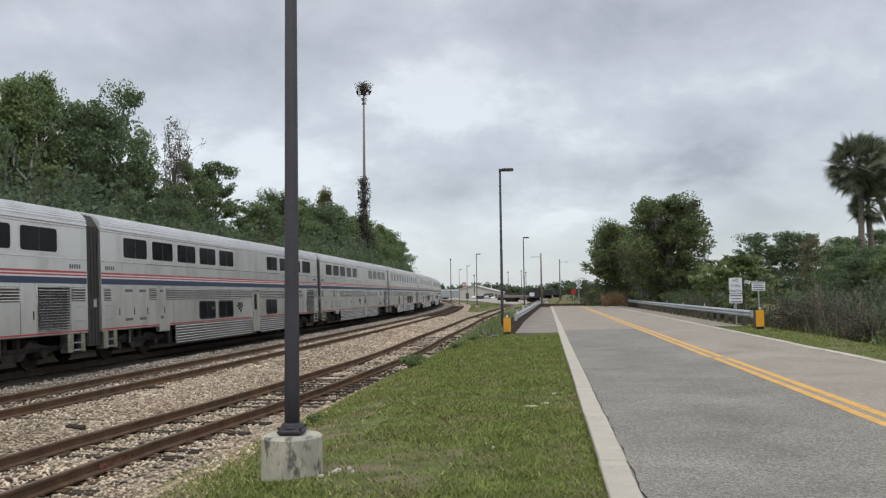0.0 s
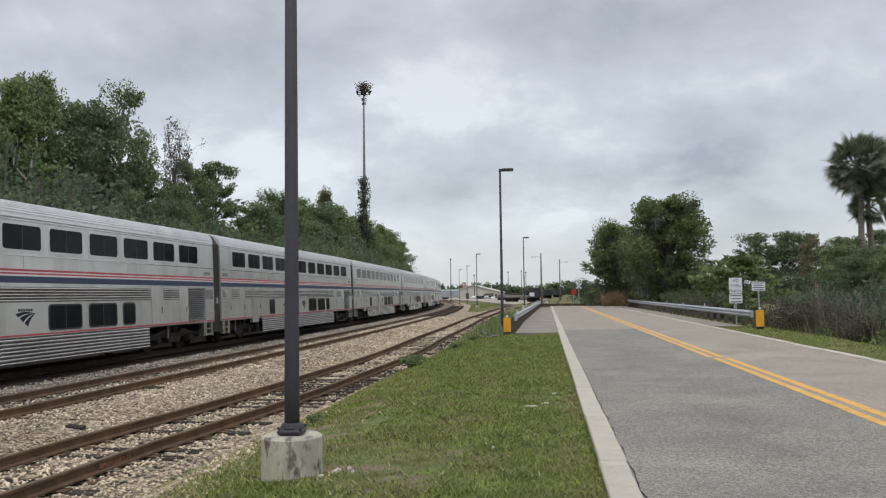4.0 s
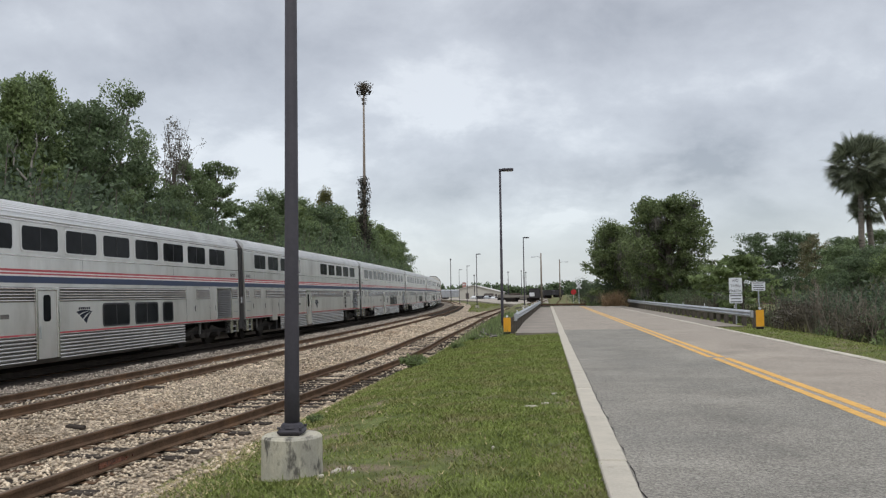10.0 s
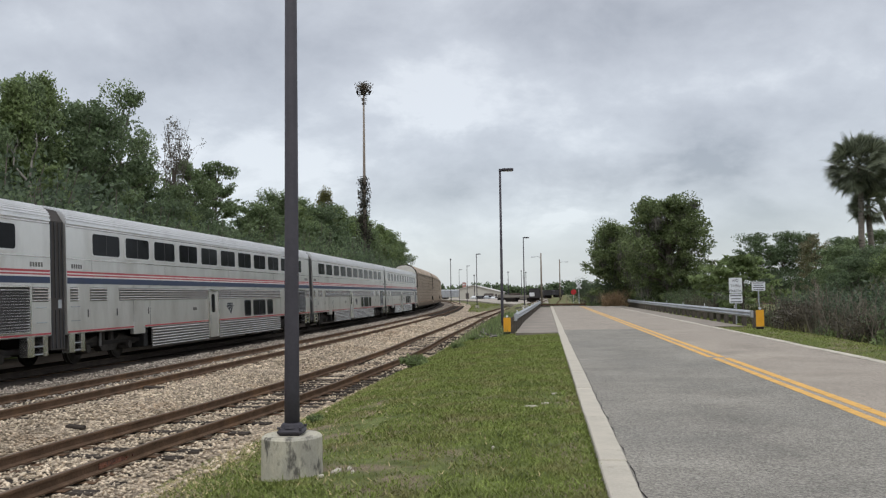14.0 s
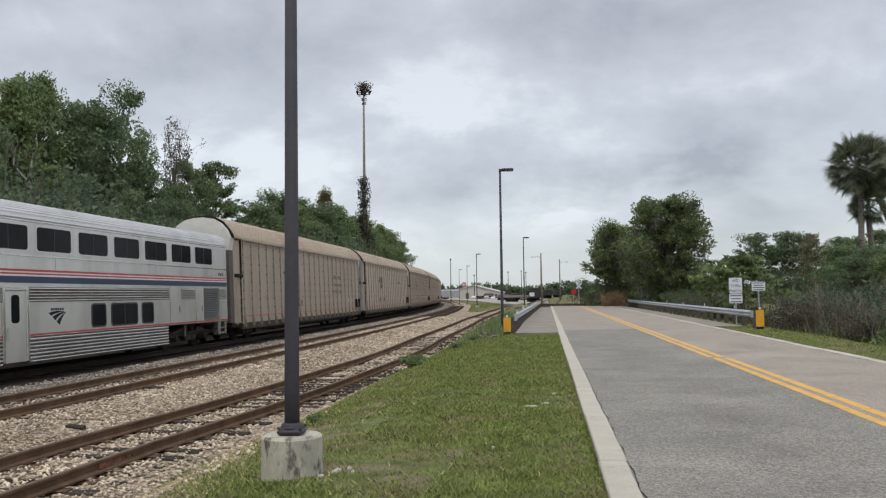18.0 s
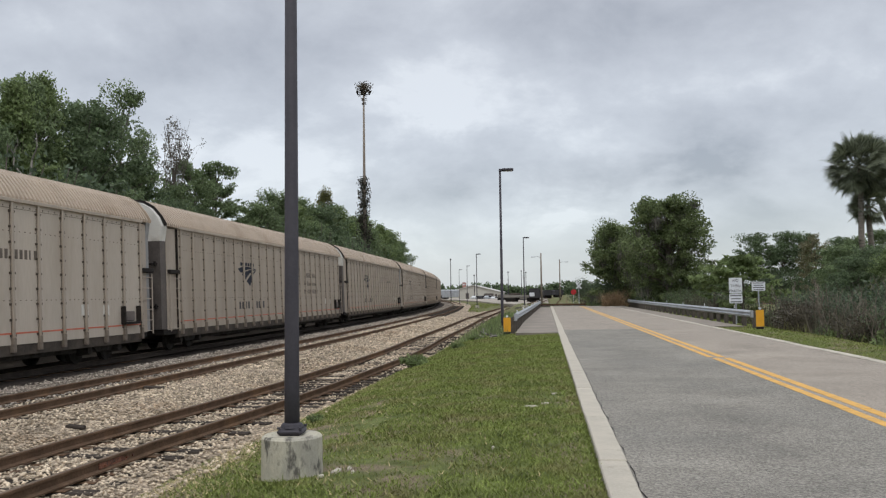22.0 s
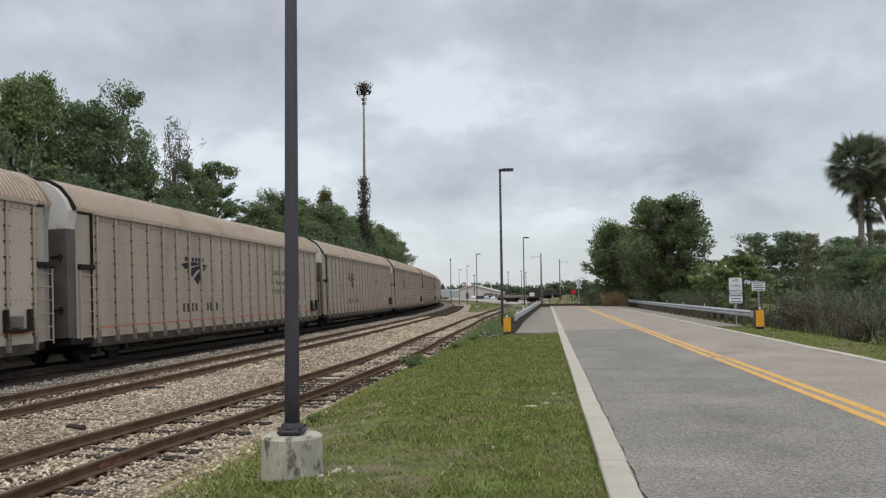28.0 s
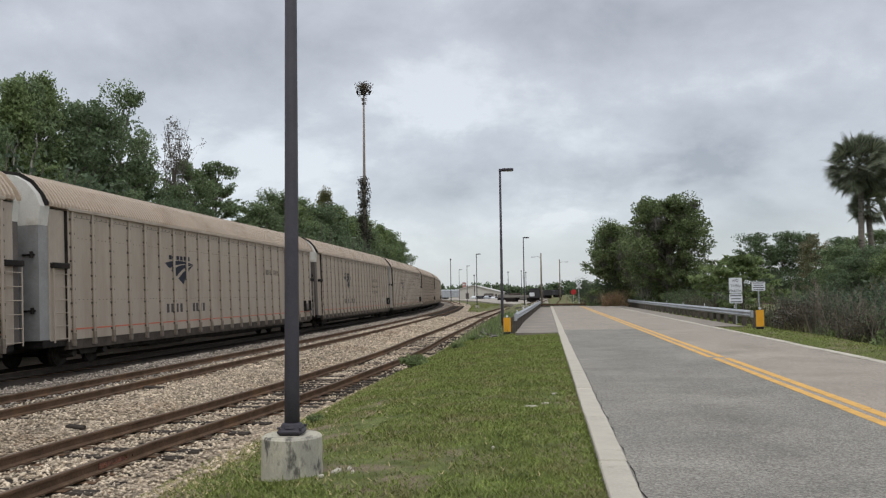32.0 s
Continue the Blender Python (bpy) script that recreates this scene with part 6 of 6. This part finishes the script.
def rubble():
    """Broken concrete tipped at the end of the walkway."""
    rng = np.random.default_rng(83)
    shapes = []
    for k in range(5):
        h = rng.uniform(0.6, 1.0, 3)
        g = Geo().box((-h[0], -h[1], -h[2] * 0.6), (h[0], h[1], h[2] * 0.6), 0.25)
        g.v = [tuple(np.array(v) * (1 + 0.18 * rng.normal(size=3))) for v in g.v]
        shapes.append(g.mesh("rubble_stone", M_SLABGREY))
    heap = tagged(new("rubble_heap"), "grey broken concrete rubble at the walkway end", "rubble", kind="stuff")
    for i in range(34):
        y = 33.2 + 9.5 * rng.random() ** 1.2
        x = -1.75 - 1.2 * rng.random() - 0.02 * (y - 33)
        r = rng.uniform(0.05, 0.17)
        p = part("rubble_stone", shapes[i % 5], None, heap)
        p.matrix_local = pose(x, y, ground_z(x, y) + r * 0.3, *rng.uniform(-25, 25, 2), rng.uniform(0, 360)) @ Matrix.Diagonal((r * 1.3, r, r * 0.6, 1))


rubble()


# ---- lamps, mast, poles ----
def street_lamp(x, y, top, base_h=0.45, base_r=0.315, arm=0.55, detailed=False):
    z = ground_z(x, y)
    lamp = tagged(new("street_lamp"), "dark bronze tapered lamp post on a round concrete base", "street lamp", group="street lamps along the road")
    n = 40 if detailed else 14
    b = Geo().lathe([(base_r * 1.02, -0.5), (base_r * 1.02, 0.0), (base_r, base_h - 0.02), (base_r - 0.02, base_h)], n)
    part("concrete_base", b, M_BASE, lamp, "stained round concrete base", smooth=False)
    h = top - z
    part("pole", Geo().lathe([(0.074, base_h), (0.071, base_h + 0.5), (0.049, h)], 20 if detailed else 10), M_POLE, lamp, smooth=True)
    c = part("base_cover", Geo().box((-0.125, -0.125, base_h), (0.125, 0.125, base_h + 0.07), 0.03).lathe([(0.115, base_h + 0.07), (0.10, base_h + 0.10), (0.08, base_h + 0.115)], 16), M_POLE, lamp, "square cover round the pole foot")
    for dx in (-0.115, 0.115):
        for dy in (-0.115, 0.115):
            part("bolt", Geo().tube((dx * 0.9, dy * 0.9, base_h + 0.06), (dx * 0.9, dy * 0.9, base_h + 0.082), 0.018, n=6), M_POLE, c)
    head = part("lamp_head", Geo().box((0.10, -0.16, h - 0.10), (0.10 + arm, 0.16, h + 0.02), 0.03).box((-0.06, -0.06, h - 0.12), (0.12, 0.06, h + 0.01), 0.015), M_POLE, lamp, "flat shoebox luminaire")
    part("lens", Geo().box((0.18, -0.11, h - 0.112), (0.06 + arm, 0.11, h - 0.098)), M_SIGN, head)
    lamp.matrix_basis = pose(x, y, z, 0, 0, rnd.uniform(-6, 6))
    return lamp


street_lamp(-2.45, 7.75, 7.75, base_h=0.38, base_r=0.288, detailed=True)
street_lamp(-2.10, 39.5, 7.6, base_h=0.12)
street_lamp(*LAMP_THREE, 7.7)
street_lamp(*LAMP_FOUR, 7.6)
street_lamp(*LAMP_FIVE, 7.6)
street_lamp(*LAMP_SIX, 7.6)


def high_mast(x, y, top, vine):
    z = ground_z(x, y)
    rng = np.random.default_rng(91)
    m_ = tagged(new("light_mast"), "tall rusty lighting mast overgrown with vines", "light mast")
    part("pole", Geo().lathe([(0.24, -0.3), (0.20, vine), (0.11, top - z)], 10), M_WOODPOLE, m_, smooth=True)
    h = top - z
    ring = part("ring", Geo().box((-0.95, -0.06, h - 1.35), (0.95, 0.06, h - 1.22), 0.02).box((-0.06, -0.95, h - 1.35), (0.06, 0.95, h - 1.22), 0.02), M_UNDER, m_, "cross arms of the lamp ring")
    for i in range(4):
        a = i * math.pi / 2
        part("floodlight", Geo().tube((0.85 * math.cos(a), 0.85 * math.sin(a), h - 1.3), (0.95 * math.cos(a), 0.95 * math.sin(a), h - 0.75), 0.09, 0.2, n=8), M_UNDER, ring)
    co, fs = leaf_cloud(rng, [Vector((rng.normal() * 0.35, rng.normal() * 0.35, h - 0.35 + rng.normal() * 0.2)) for _ in range(9)] + [Vector((0, 0, h - 2.0)), Vector((0, 0, h - 2.6))], [0.85] * 9 + [0.4, 0.3], [90] * 9 + [40, 30], 0.11)
    part("nest", raw_mesh("nest", co, fs, M_BARK), None, m_, "large twiggy nest on the top")
    cs = [Vector((rng.normal() * 0.16, rng.normal() * 0.16, zz)) for zz in np.arange(0.5, vine, 0.45)]
    co, fs = leaf_cloud(rng, cs, [0.55 + 0.6 * (1 - c.z / vine) + 0.2 * rng.random() for c in cs], [110] * len(cs), 0.13)
    part("vines", raw_mesh("vines", co, fs, M_VINE), None, m_, "dark dead vines")
    m_.matrix_basis = pose(x, y, z)


high_mast(*arc(*MAST_AT), 31.9, 19.0)


def utility_pole(x, y, top, arm):
    z = ground_z(x, y)
    u = tagged(new("utility_pole"), "weathered wooden pole with a cobra-head lamp", "utility pole", group="utility poles by the crossing")
    part("pole", Geo().lathe([(0.17, -0.5), (0.11, top - z)], 10), M_WOODPOLE, u, smooth=True)
    h = top - z - 0.8
    s_ = 1 if arm > 0 else -1
    part("lamp_arm", Geo().tube((0, 0, h), (arm * 0.6, 0, h + 0.25), 0.035, n=6).tube((arm * 0.6, 0, h + 0.25), (arm, 0, h + 0.2), 0.03, n=6), M_GALV, u)
    part("lamp_head", Geo().box((min(arm, arm + 0.7 * s_), -0.14, h + 0.12), (max(arm, arm + 0.7 * s_), 0.14, h + 0.27), 0.05), M_GALV, u)
    u.matrix_basis = pose(x, y, z)


utility_pole(*WOOD_ONE, 8.2, -0.9)
utility_pole(*WOOD_TWO, 9.2, 1.2)


# ---- guardrails, markers, signs ----
W_BEAM = [(0.0, 0.31), (0.06, 0.26), (0.085, 0.225), (0.06, 0.19), (0.02, 0.155), (0.06, 0.12), (0.085, 0.085), (0.06, 0.05), (0.0, 0.0)]


def guardrail(p, q, side, label):
    """A W-beam on posts from p to q; the beam faces the road."""
    g = tagged(new("guardrail"), label, "guardrail", group="guardrails of the culvert")
    p, q = Vector((*p, 0)), Vector((*q, 0))
    d = (q - p).normalized()
    n = Vector((-d.y, d.x, 0)) * side
    base = ground_z(p.x, p.y)
    beam = Geo()
    k = int((q - p).length / 3.8)
    for i in range(k):
        a, b = p.lerp(q, i / k), p.lerp(q, (i + 1) / k) + d * 0.12
        sec = []
        for o in (a, b):
            out = [o + n * (x + 0.09 + 0.004 * (i % 2)) + Vector((0, 0, 0.42 + h)) for x, h in W_BEAM]
            back = [o + n * (x + 0.085 + 0.004 * (i % 2)) + Vector((0, 0, 0.42 + h)) for x, h in reversed(W_BEAM)]
            sec.append(out + back)
        part("beam", Geo().loft(sec), M_GALV, g)
    ang = math.degrees(math.atan2(d.y, d.x))
    post = Geo().box((-0.08, -0.09, -0.6), (0.08, 0.09, 0.70), 0.012).mesh("post", M_POST)
    blk = Geo().box((-0.07, -0.10 if side < 0 else 0.0, 0.40), (0.07, 0.0 if side < 0 else 0.10, 0.72), 0.01).mesh("block", M_POST)
    refl = Geo().box((-0.04, -0.02, 0.76), (0.04, 0.02, 0.90), 0.006).mesh("reflector", M_SIGN)
    m = int((q - p).length / 1.905)
    for i in range(m + 1):
        o = p.lerp(q, i / m)
        po = part("post", post, None, g)
        po.matrix_local = pose(o.x, o.y, min(0.0, ground_z(o.x, o.y) + 0.02), 0, 0, ang)
        part("block", blk, None, po)
        if i % 4 == 2:
            rf = part("reflector", refl, None, po)
    # rounded end shoe
    e = p + n * 0.10
    sh = Geo()
    for j in range(5):
        a0, a1 = radians(-100 + j * 45), radians(-100 + (j + 1) * 45)
        v0 = e - d * 0.02 - d * (0.08 * math.cos(a0)) + n * (0.08 * math.sin(a0) + 0.02)
        v1 = e - d * 0.02 - d * (0.08 * math.cos(a1)) + n * (0.08 * math.sin(a1) + 0.02)
        sh.loft([[v0 + Vector((0, 0, 0.42)), v0 + Vector((0, 0, 0.73)), v0 * 0.999 + Vector((0, 0, 0.73)), v0 * 0.999 + Vector((0, 0, 0.42))],
                 [v1 + Vector((0, 0, 0.42)), v1 + Vector((0, 0, 0.73)), v1 * 0.999 + Vector((0, 0, 0.73)), v1 * 0.999 + Vector((0, 0, 0.42))]], caps=False)
    part("end_shoe", sh, M_GALV, g)


guardrail((-1.45, 35.8), (-0.75, 92), -1, "galvanised steel guardrail on dark posts beside the walkway")
guardrail((8.95, 37.2), (9.35, 96), 1, "galvanised steel guardrail on dark posts beyond the road")


def object_marker(x, y, z, h, w):
    m_ = tagged(new("object_marker"), "yellow reflective marker board at a guardrail end", "marker board", group="marker boards")
    part("board", Geo().box((-w / 2, -0.012, 0.1), (w / 2, 0.012, 0.1 + h), 0.006), M_MARKER, m_)
    part("post", Geo().box((-0.04, 0.012, -0.5), (0.04, 0.06, 0.1 + h * 0.9), 0.005), M_GALV, m_)
    part("foot", Geo().box((-0.14, -0.05, -0.06), (0.14, 0.12, 0.09), 0.02), M_UNDER, m_)
    part("reflector", Geo().tube((0, -0.02, 0.16 + h), (0, 0.01, 0.16 + h), 0.05, n=10), M_SIGN, m_)
    m_.matrix_basis = pose(x, y, z)


object_marker(-1.68, 35.3, ground_z(-1.68, 35.3) + 0.02, 0.60, 0.31)
object_marker(8.98, 36.4, ground_z(8.98, 36.4) + 0.02, 0.70, 0.33)


def flat_text(words, size, x, z, y, parent, material):
    c = bpy.data.curves.new("lettering", "FONT")
    c.body, c.size, c.extrude, c.align_x = words, size, 0.002, "CENTER"
    tmp = bpy.data.objects.new("lettering", c)
    me = bpy.data.meshes.new_from_object(tmp)
    bpy.data.objects.remove(tmp)
    me.materials.clear()
    me.materials.append(material)
    ob = part("lettering", me, None, parent)
    ob.matrix_local = pose(x, y, z, 90, 0, 0)


def sign_post(x, y, panels, label, words=None):
    z = ground_z(x, y)
    s_ = tagged(new("road_sign"), label, "road sign", group="road signs")
    top = panels[0][1] - z
    part("post", Geo().box((-0.035, 0.0, -0.5), (0.035, 0.045, top - 0.05), 0.008), M_GALV, s_)
    for i, (z0, z1, w, bars) in enumerate(panels):
        z0, z1 = min(z0, z1) - z, max(z0, z1) - z
        p = part("panel", Geo().loft([[(px, yy, pz) for px, pz in rounded_rect(-w / 2, w / 2, z0, z1, 0.04)] for yy in (-0.012, 0.0)]), M_SIGN, s_, "white sign panel")
        if words and i == 0:
            hh = (z1 - z0) / 3
            for k, wd in enumerate(words):
                flat_text(wd, hh * 0.72, 0, z1 - hh * (k + 0.78), -0.016, p, M_INK)
        else:
            for k in range(bars):
                zz = z1 - (z1 - z0) * (k + 0.72) / bars
                ww = w * (0.36 if k % 2 else 0.42)
                part("text_bar", Geo().box((-ww, -0.016, zz), (ww, -0.011, zz + (z1 - z0) / bars * 0.38)), M_INKGREY, p)
    s_.matrix_basis = pose(x, y, z, 0, 0, 4)


sign_post(*SIGN_ONE, "white no thru traffic sign on a steel post", ("NO", "THRU", "TRAFFIC"))
sign_post(*SIGN_TWO, "small white notice sign on a steel post")


# ---- the crossing and the yard ----
def crossing():
    t = tagged(new("track_crossing"), "rail line crossing the road end on a low bank", "railway track", kind="structure")
    part("bank", Geo().loft([[(x, y, z * k - 0.3 * (1 - k)) for y, z in ((103, -0.3), (105.5, -0.02), (111.5, 0.0), (114.5, -0.3))] for x, k in ((-4, 0.1), (-1, 0.8), (7, 1.0), (30, 1.0), (70, 1.0))]), M_BED_BROWN, t)
    for y in (107.6, 109.1):
        part("rail", Geo().loft([[(x, y + a, 0.0 + b) for a, b in RAIL_PROFILE] for x in (-1, 70)]), M_RAIL, t)
    for i in range(46):
        part("tie", TIE_CROSS, None, t).location = (-0.6 + i * 0.7, 108.35, 0.0)


TIE_CROSS = Geo().box((-0.11, -1.3, -0.1), (0.11, 1.3, 0.03), 0.01).mesh("tie", M_TIE)
crossing()


def crossbuck(x, y):
    z = ground_z(x, y)
    c = tagged(new("crossbuck"), "white railway crossbuck on a post with a red stop sign", "crossing sign")
    part("post", Geo().tube((0, 0, -0.5), (0, 0, 3.0), 0.05, n=8), M_GALV, c)
    for a in (-45, 45):
        b = part("blade", Geo().box((-0.5, -0.02, -0.09), (0.5, 0.02, 0.09), 0.01), M_SIGN, c)
        b.matrix_local = pose(0, -0.06 if a > 0 else -0.10, 2.55, 0, a, 0)
    o = [(0.38 * math.cos(radians(22.5 + 45 * i)), 0.38 * math.sin(radians(22.5 + 45 * i))) for i in range(8)]
    part("stop_panel", Geo().loft([[(-0.72 + px, yy, 1.75 + pz) for px, pz in o] for yy in (-0.03, 0.0)]), M_STOP, c, "red stop sign")
    part("stop_post", Geo().tube((-0.72, 0.03, -0.5), (-0.72, 0.03, 2.05), 0.03, n=6), M_GALV, c)
    c.matrix_basis = pose(x, y, z)


crossbuck(*CROSSBUCK)


def freight_car(x, y, turn, w, h, ln, material, label):
    f = tagged(new("freight_car"), label, "freight car", group="parked freight cars")
    b = Geo().loft([[(px, yy, pz) for px, pz in ((-w / 2, 1.0), (w / 2, 1.0), (w / 2, h - 0.3), (w / 2 - 0.25, h), (-w / 2 + 0.25, h), (-w / 2, h - 0.3))] for yy in (0, ln)])
    part("body", b, material, f)
    for i in range(int(ln / 1.6)):
        for s_ in (-1, 1):
            part("rib", Geo().box((s_ * w / 2 - 0.04, i * 1.6 + 0.2, 1.0), (s_ * w / 2 + 0.05, i * 1.6 + 0.3, h - 0.35)), material, f)
    for yy in (2.0, ln - 2.0):
        part("truck", Geo().box((-1.1, yy - 1.2, 0.1), (1.1, yy + 1.2, 1.0), 0.1), M_UNDER, f)
    f.matrix_basis = pose(x, y, ground_z(x, y) - 0.12, 0, 0, turn)
    return f


hop = freight_car(*HOPPER, 0, 2.3, 3.0, 14, M_FREIGHT, "black open hopper car in the yard")
part("end_board", Geo().box((-1.05, -0.05, 1.35), (0.0, 0.0, 2.15), 0.01), M_SIGN, hop, "white board on the end")
freight_car(*TANKCAR, 75, 2.4, 1.6, 9, M_SLABGREY, "low grey-brown freight car in the yard")
freight_car(4.6, 300, 4, 3.0, 2.9, 14, M_FREIGHT, "dark freight car in the yard")
freight_car(0.6, 260, 3, 2.8, 2.7, 14, M_FREIGHT, "dark freight car in the yard")
for i in range(4):
    freight_car(-95 + i * 17.5, 339.4 - i * 2.6, -98.5, 3.0, 4.1, 16.8, M_GALV, "grey parked rail car across the yard")


for i in range(3):
    freight_car(-13.6 + i * 3.2, 236 - i * 3, -82, 2.6, 2.0 + 0.35 * (i % 2), 3.0, (M_SLABGREY, M_SILL)[i % 2], "grey skip of scrap in the yard")


def yard_light(x, y, top, ball):
    u = tagged(new("yard_light"), "thin tall grey yard light pole", "light pole", group="yard lights")
    h = top - ground_z(x, y)
    part("pole", Geo().lathe([(0.16, -0.3), (0.09, h)], 8), M_POLE, u)
    part("lamp_ring", Geo().lathe([(0.1, h - 0.5), (ball, h - 0.35), (ball, h - 0.1), (0.1, h)], 10), M_POLE, u)
    u.matrix_basis = pose(x, y, ground_z(x, y))


for x, y, top in ((-30.0, 260, 12.9), (-13.6, 300, 9.6), (-7.2, 300, 9.4), (-26.0, 300, 8.6), (-10.0, 340, 11.0)):
    yard_light(x, y, top, 0.3)


def warehouse(x0, x1, xm, y, h0, h1, ridge):
    w = tagged(new("warehouse"), "long low ivory metal yard building with uneven gable roof", "building")
    d = 26
    front = [(x0, -0.6), (x1, -0.6), (x1, h1), (xm, ridge - 0.1), (x0, h0)]
    part("wall", Geo().loft([[(px, yy, pz) for px, pz in front] for yy in (y, y + d)]), M_SHED, w)
    part("roof", Geo().loft([[(x0 - 0.4, yy, h0 - 0.08), (xm, yy, ridge - 0.09), (x1 + 0.4, yy, h1 - 0.08), (x1 + 0.4, yy, h1 + 0.18), (xm, yy, ridge + 0.18), (x0 - 0.4, yy, h0 + 0.18)] for yy in (y - 0.5, y + d + 0.5)]), M_SHEDROOF, w)
    part("roof_sign", Geo().box((x0 + 1.0, y + 3, h0), (x0 + 2.4, y + 3.2, ridge + 1.2), 0.02), M_FADERED, w, "faded red board on the roof")
    part("roof_sign", Geo().box((x0 + 1.3, y + 2.9, ridge + 0.2), (x0 + 2.1, y + 2.98, ridge + 0.7), 0.02), M_SIGN, w)
    for xx, ww, zt in ((-29.8, 1.2, 1.9), (-23.0, 3.6, 1.7), (-19.0, 1.0, 1.5)):
        part("door", Geo().box((xx, y - 0.06, -0.4), (xx + ww, y, zt), 0.02), M_RACKEND, w, "dark open doorway")


warehouse(*SHED)


def parked_car(x, y, turn, material, label):
    c = tagged(new("parked_car"), label, "car", group="cars parked in the yard")
    prof = [(-2.2, 0.35), (2.2, 0.35), (2.2, 0.75), (1.3, 0.92), (0.7, 1.42), (-1.2, 1.45), (-1.9, 0.98), (-2.2, 0.9)]
    part("body", Geo().loft([[(px, yy, pz) for px, pz in prof] for yy in (-0.88, 0.88)]), material, c)
    part("side_windows", Geo().loft([[(px, yy, pz) for px, pz in ((-1.5, 0.98), (1.05, 0.98), (0.62, 1.36), (-1.1, 1.38))] for yy in (-0.895, 0.895)]), M_GLASS, c)
    for wx in (-1.4, 1.4):
        for yy in (-0.9, 0.7):
            part("wheel", Geo().tube((wx, yy, 0.33), (wx, yy + 0.2, 0.33), 0.33, n=12), M_RUBBER, c)
    c.matrix_basis = pose(x, y, ground_z(x, y), 0, 0, turn)


for i, mt_ in enumerate((M_CARWHITE, M_FREIGHT, M_GALV, M_CARWHITE)):
    parked_car(PARKING[0] + i * 2.3, PARKING[1] + i * 0.3, 62, mt_, "small car parked in the rail yard")


def yard():
    g = Geo()
    g.add([(-6, 150, -0.32), (70, 140, -0.14), (90, 420, -0.08), (-72, 420, -0.26), (-32, 280, -0.26), (-17, 210, -0.27), (-10, 165, -0.31)], [(0, 1, 2, 3, 4, 5, 6)])
    rim = list(g.v)
    g.add(rim + [(x, y, z - 1.2) for x, y, z in rim], [(i, (i + 1) % 7, 7 + (i + 1) % 7, 7 + i) for i in range(7)])
    tagged(part("yard", g, M_YARD), "pale gravel rail yard beyond the crossing", "yard", kind="structure")
    for i in range(5):
        a = tagged(new("yard_track"), "rusty yard track on gravel", "railway track", kind="structure")
        for off in (-0.75, 0.75):
            part("rail", Geo().loft([[(x0 + off + u, y0, -0.08 + w) for u, w in RAIL_PROFILE] for x0, y0 in ((-2 + i * 4.2, 122), (4 + i * 5.2, 400))]), M_RAIL, a)


yard()


def far_woods():
    """The tree line on the horizon, as many small leaf clumps."""
    rng = np.random.default_rng(95)
    cs, rs = [], []
    for x in np.arange(-420, 620, 7.0):
        y = 620 + 60 * math.sin(x * 0.013)
        h = 7 + 4 * noise.noise((x * 0.03, 0, 0)) + 3 * noise.noise((x * 0.15, 4, 0))
        for k in range(5):
            cs.append(Vector((x + rng.uniform(-5, 5), y + rng.uniform(-8, 8), h * (0.1 + 0.2 * k))))
            rs.append(4.2 - 0.35 * k)
    co, fs = leaf_cloud(rng, cs, rs, [60] * len(cs), 1.1)
    tagged(new("far_woods", raw_mesh("far_woods", co, fs, M_LEAF_C)), "distant dark green tree line", "woods", kind="stuff")


far_woods()


def motions():
    for ob, front, length in MOVING:
        walk(ob, [(t, train_pose(front - run(t), length)) for t in range(0, 33)])


motions()
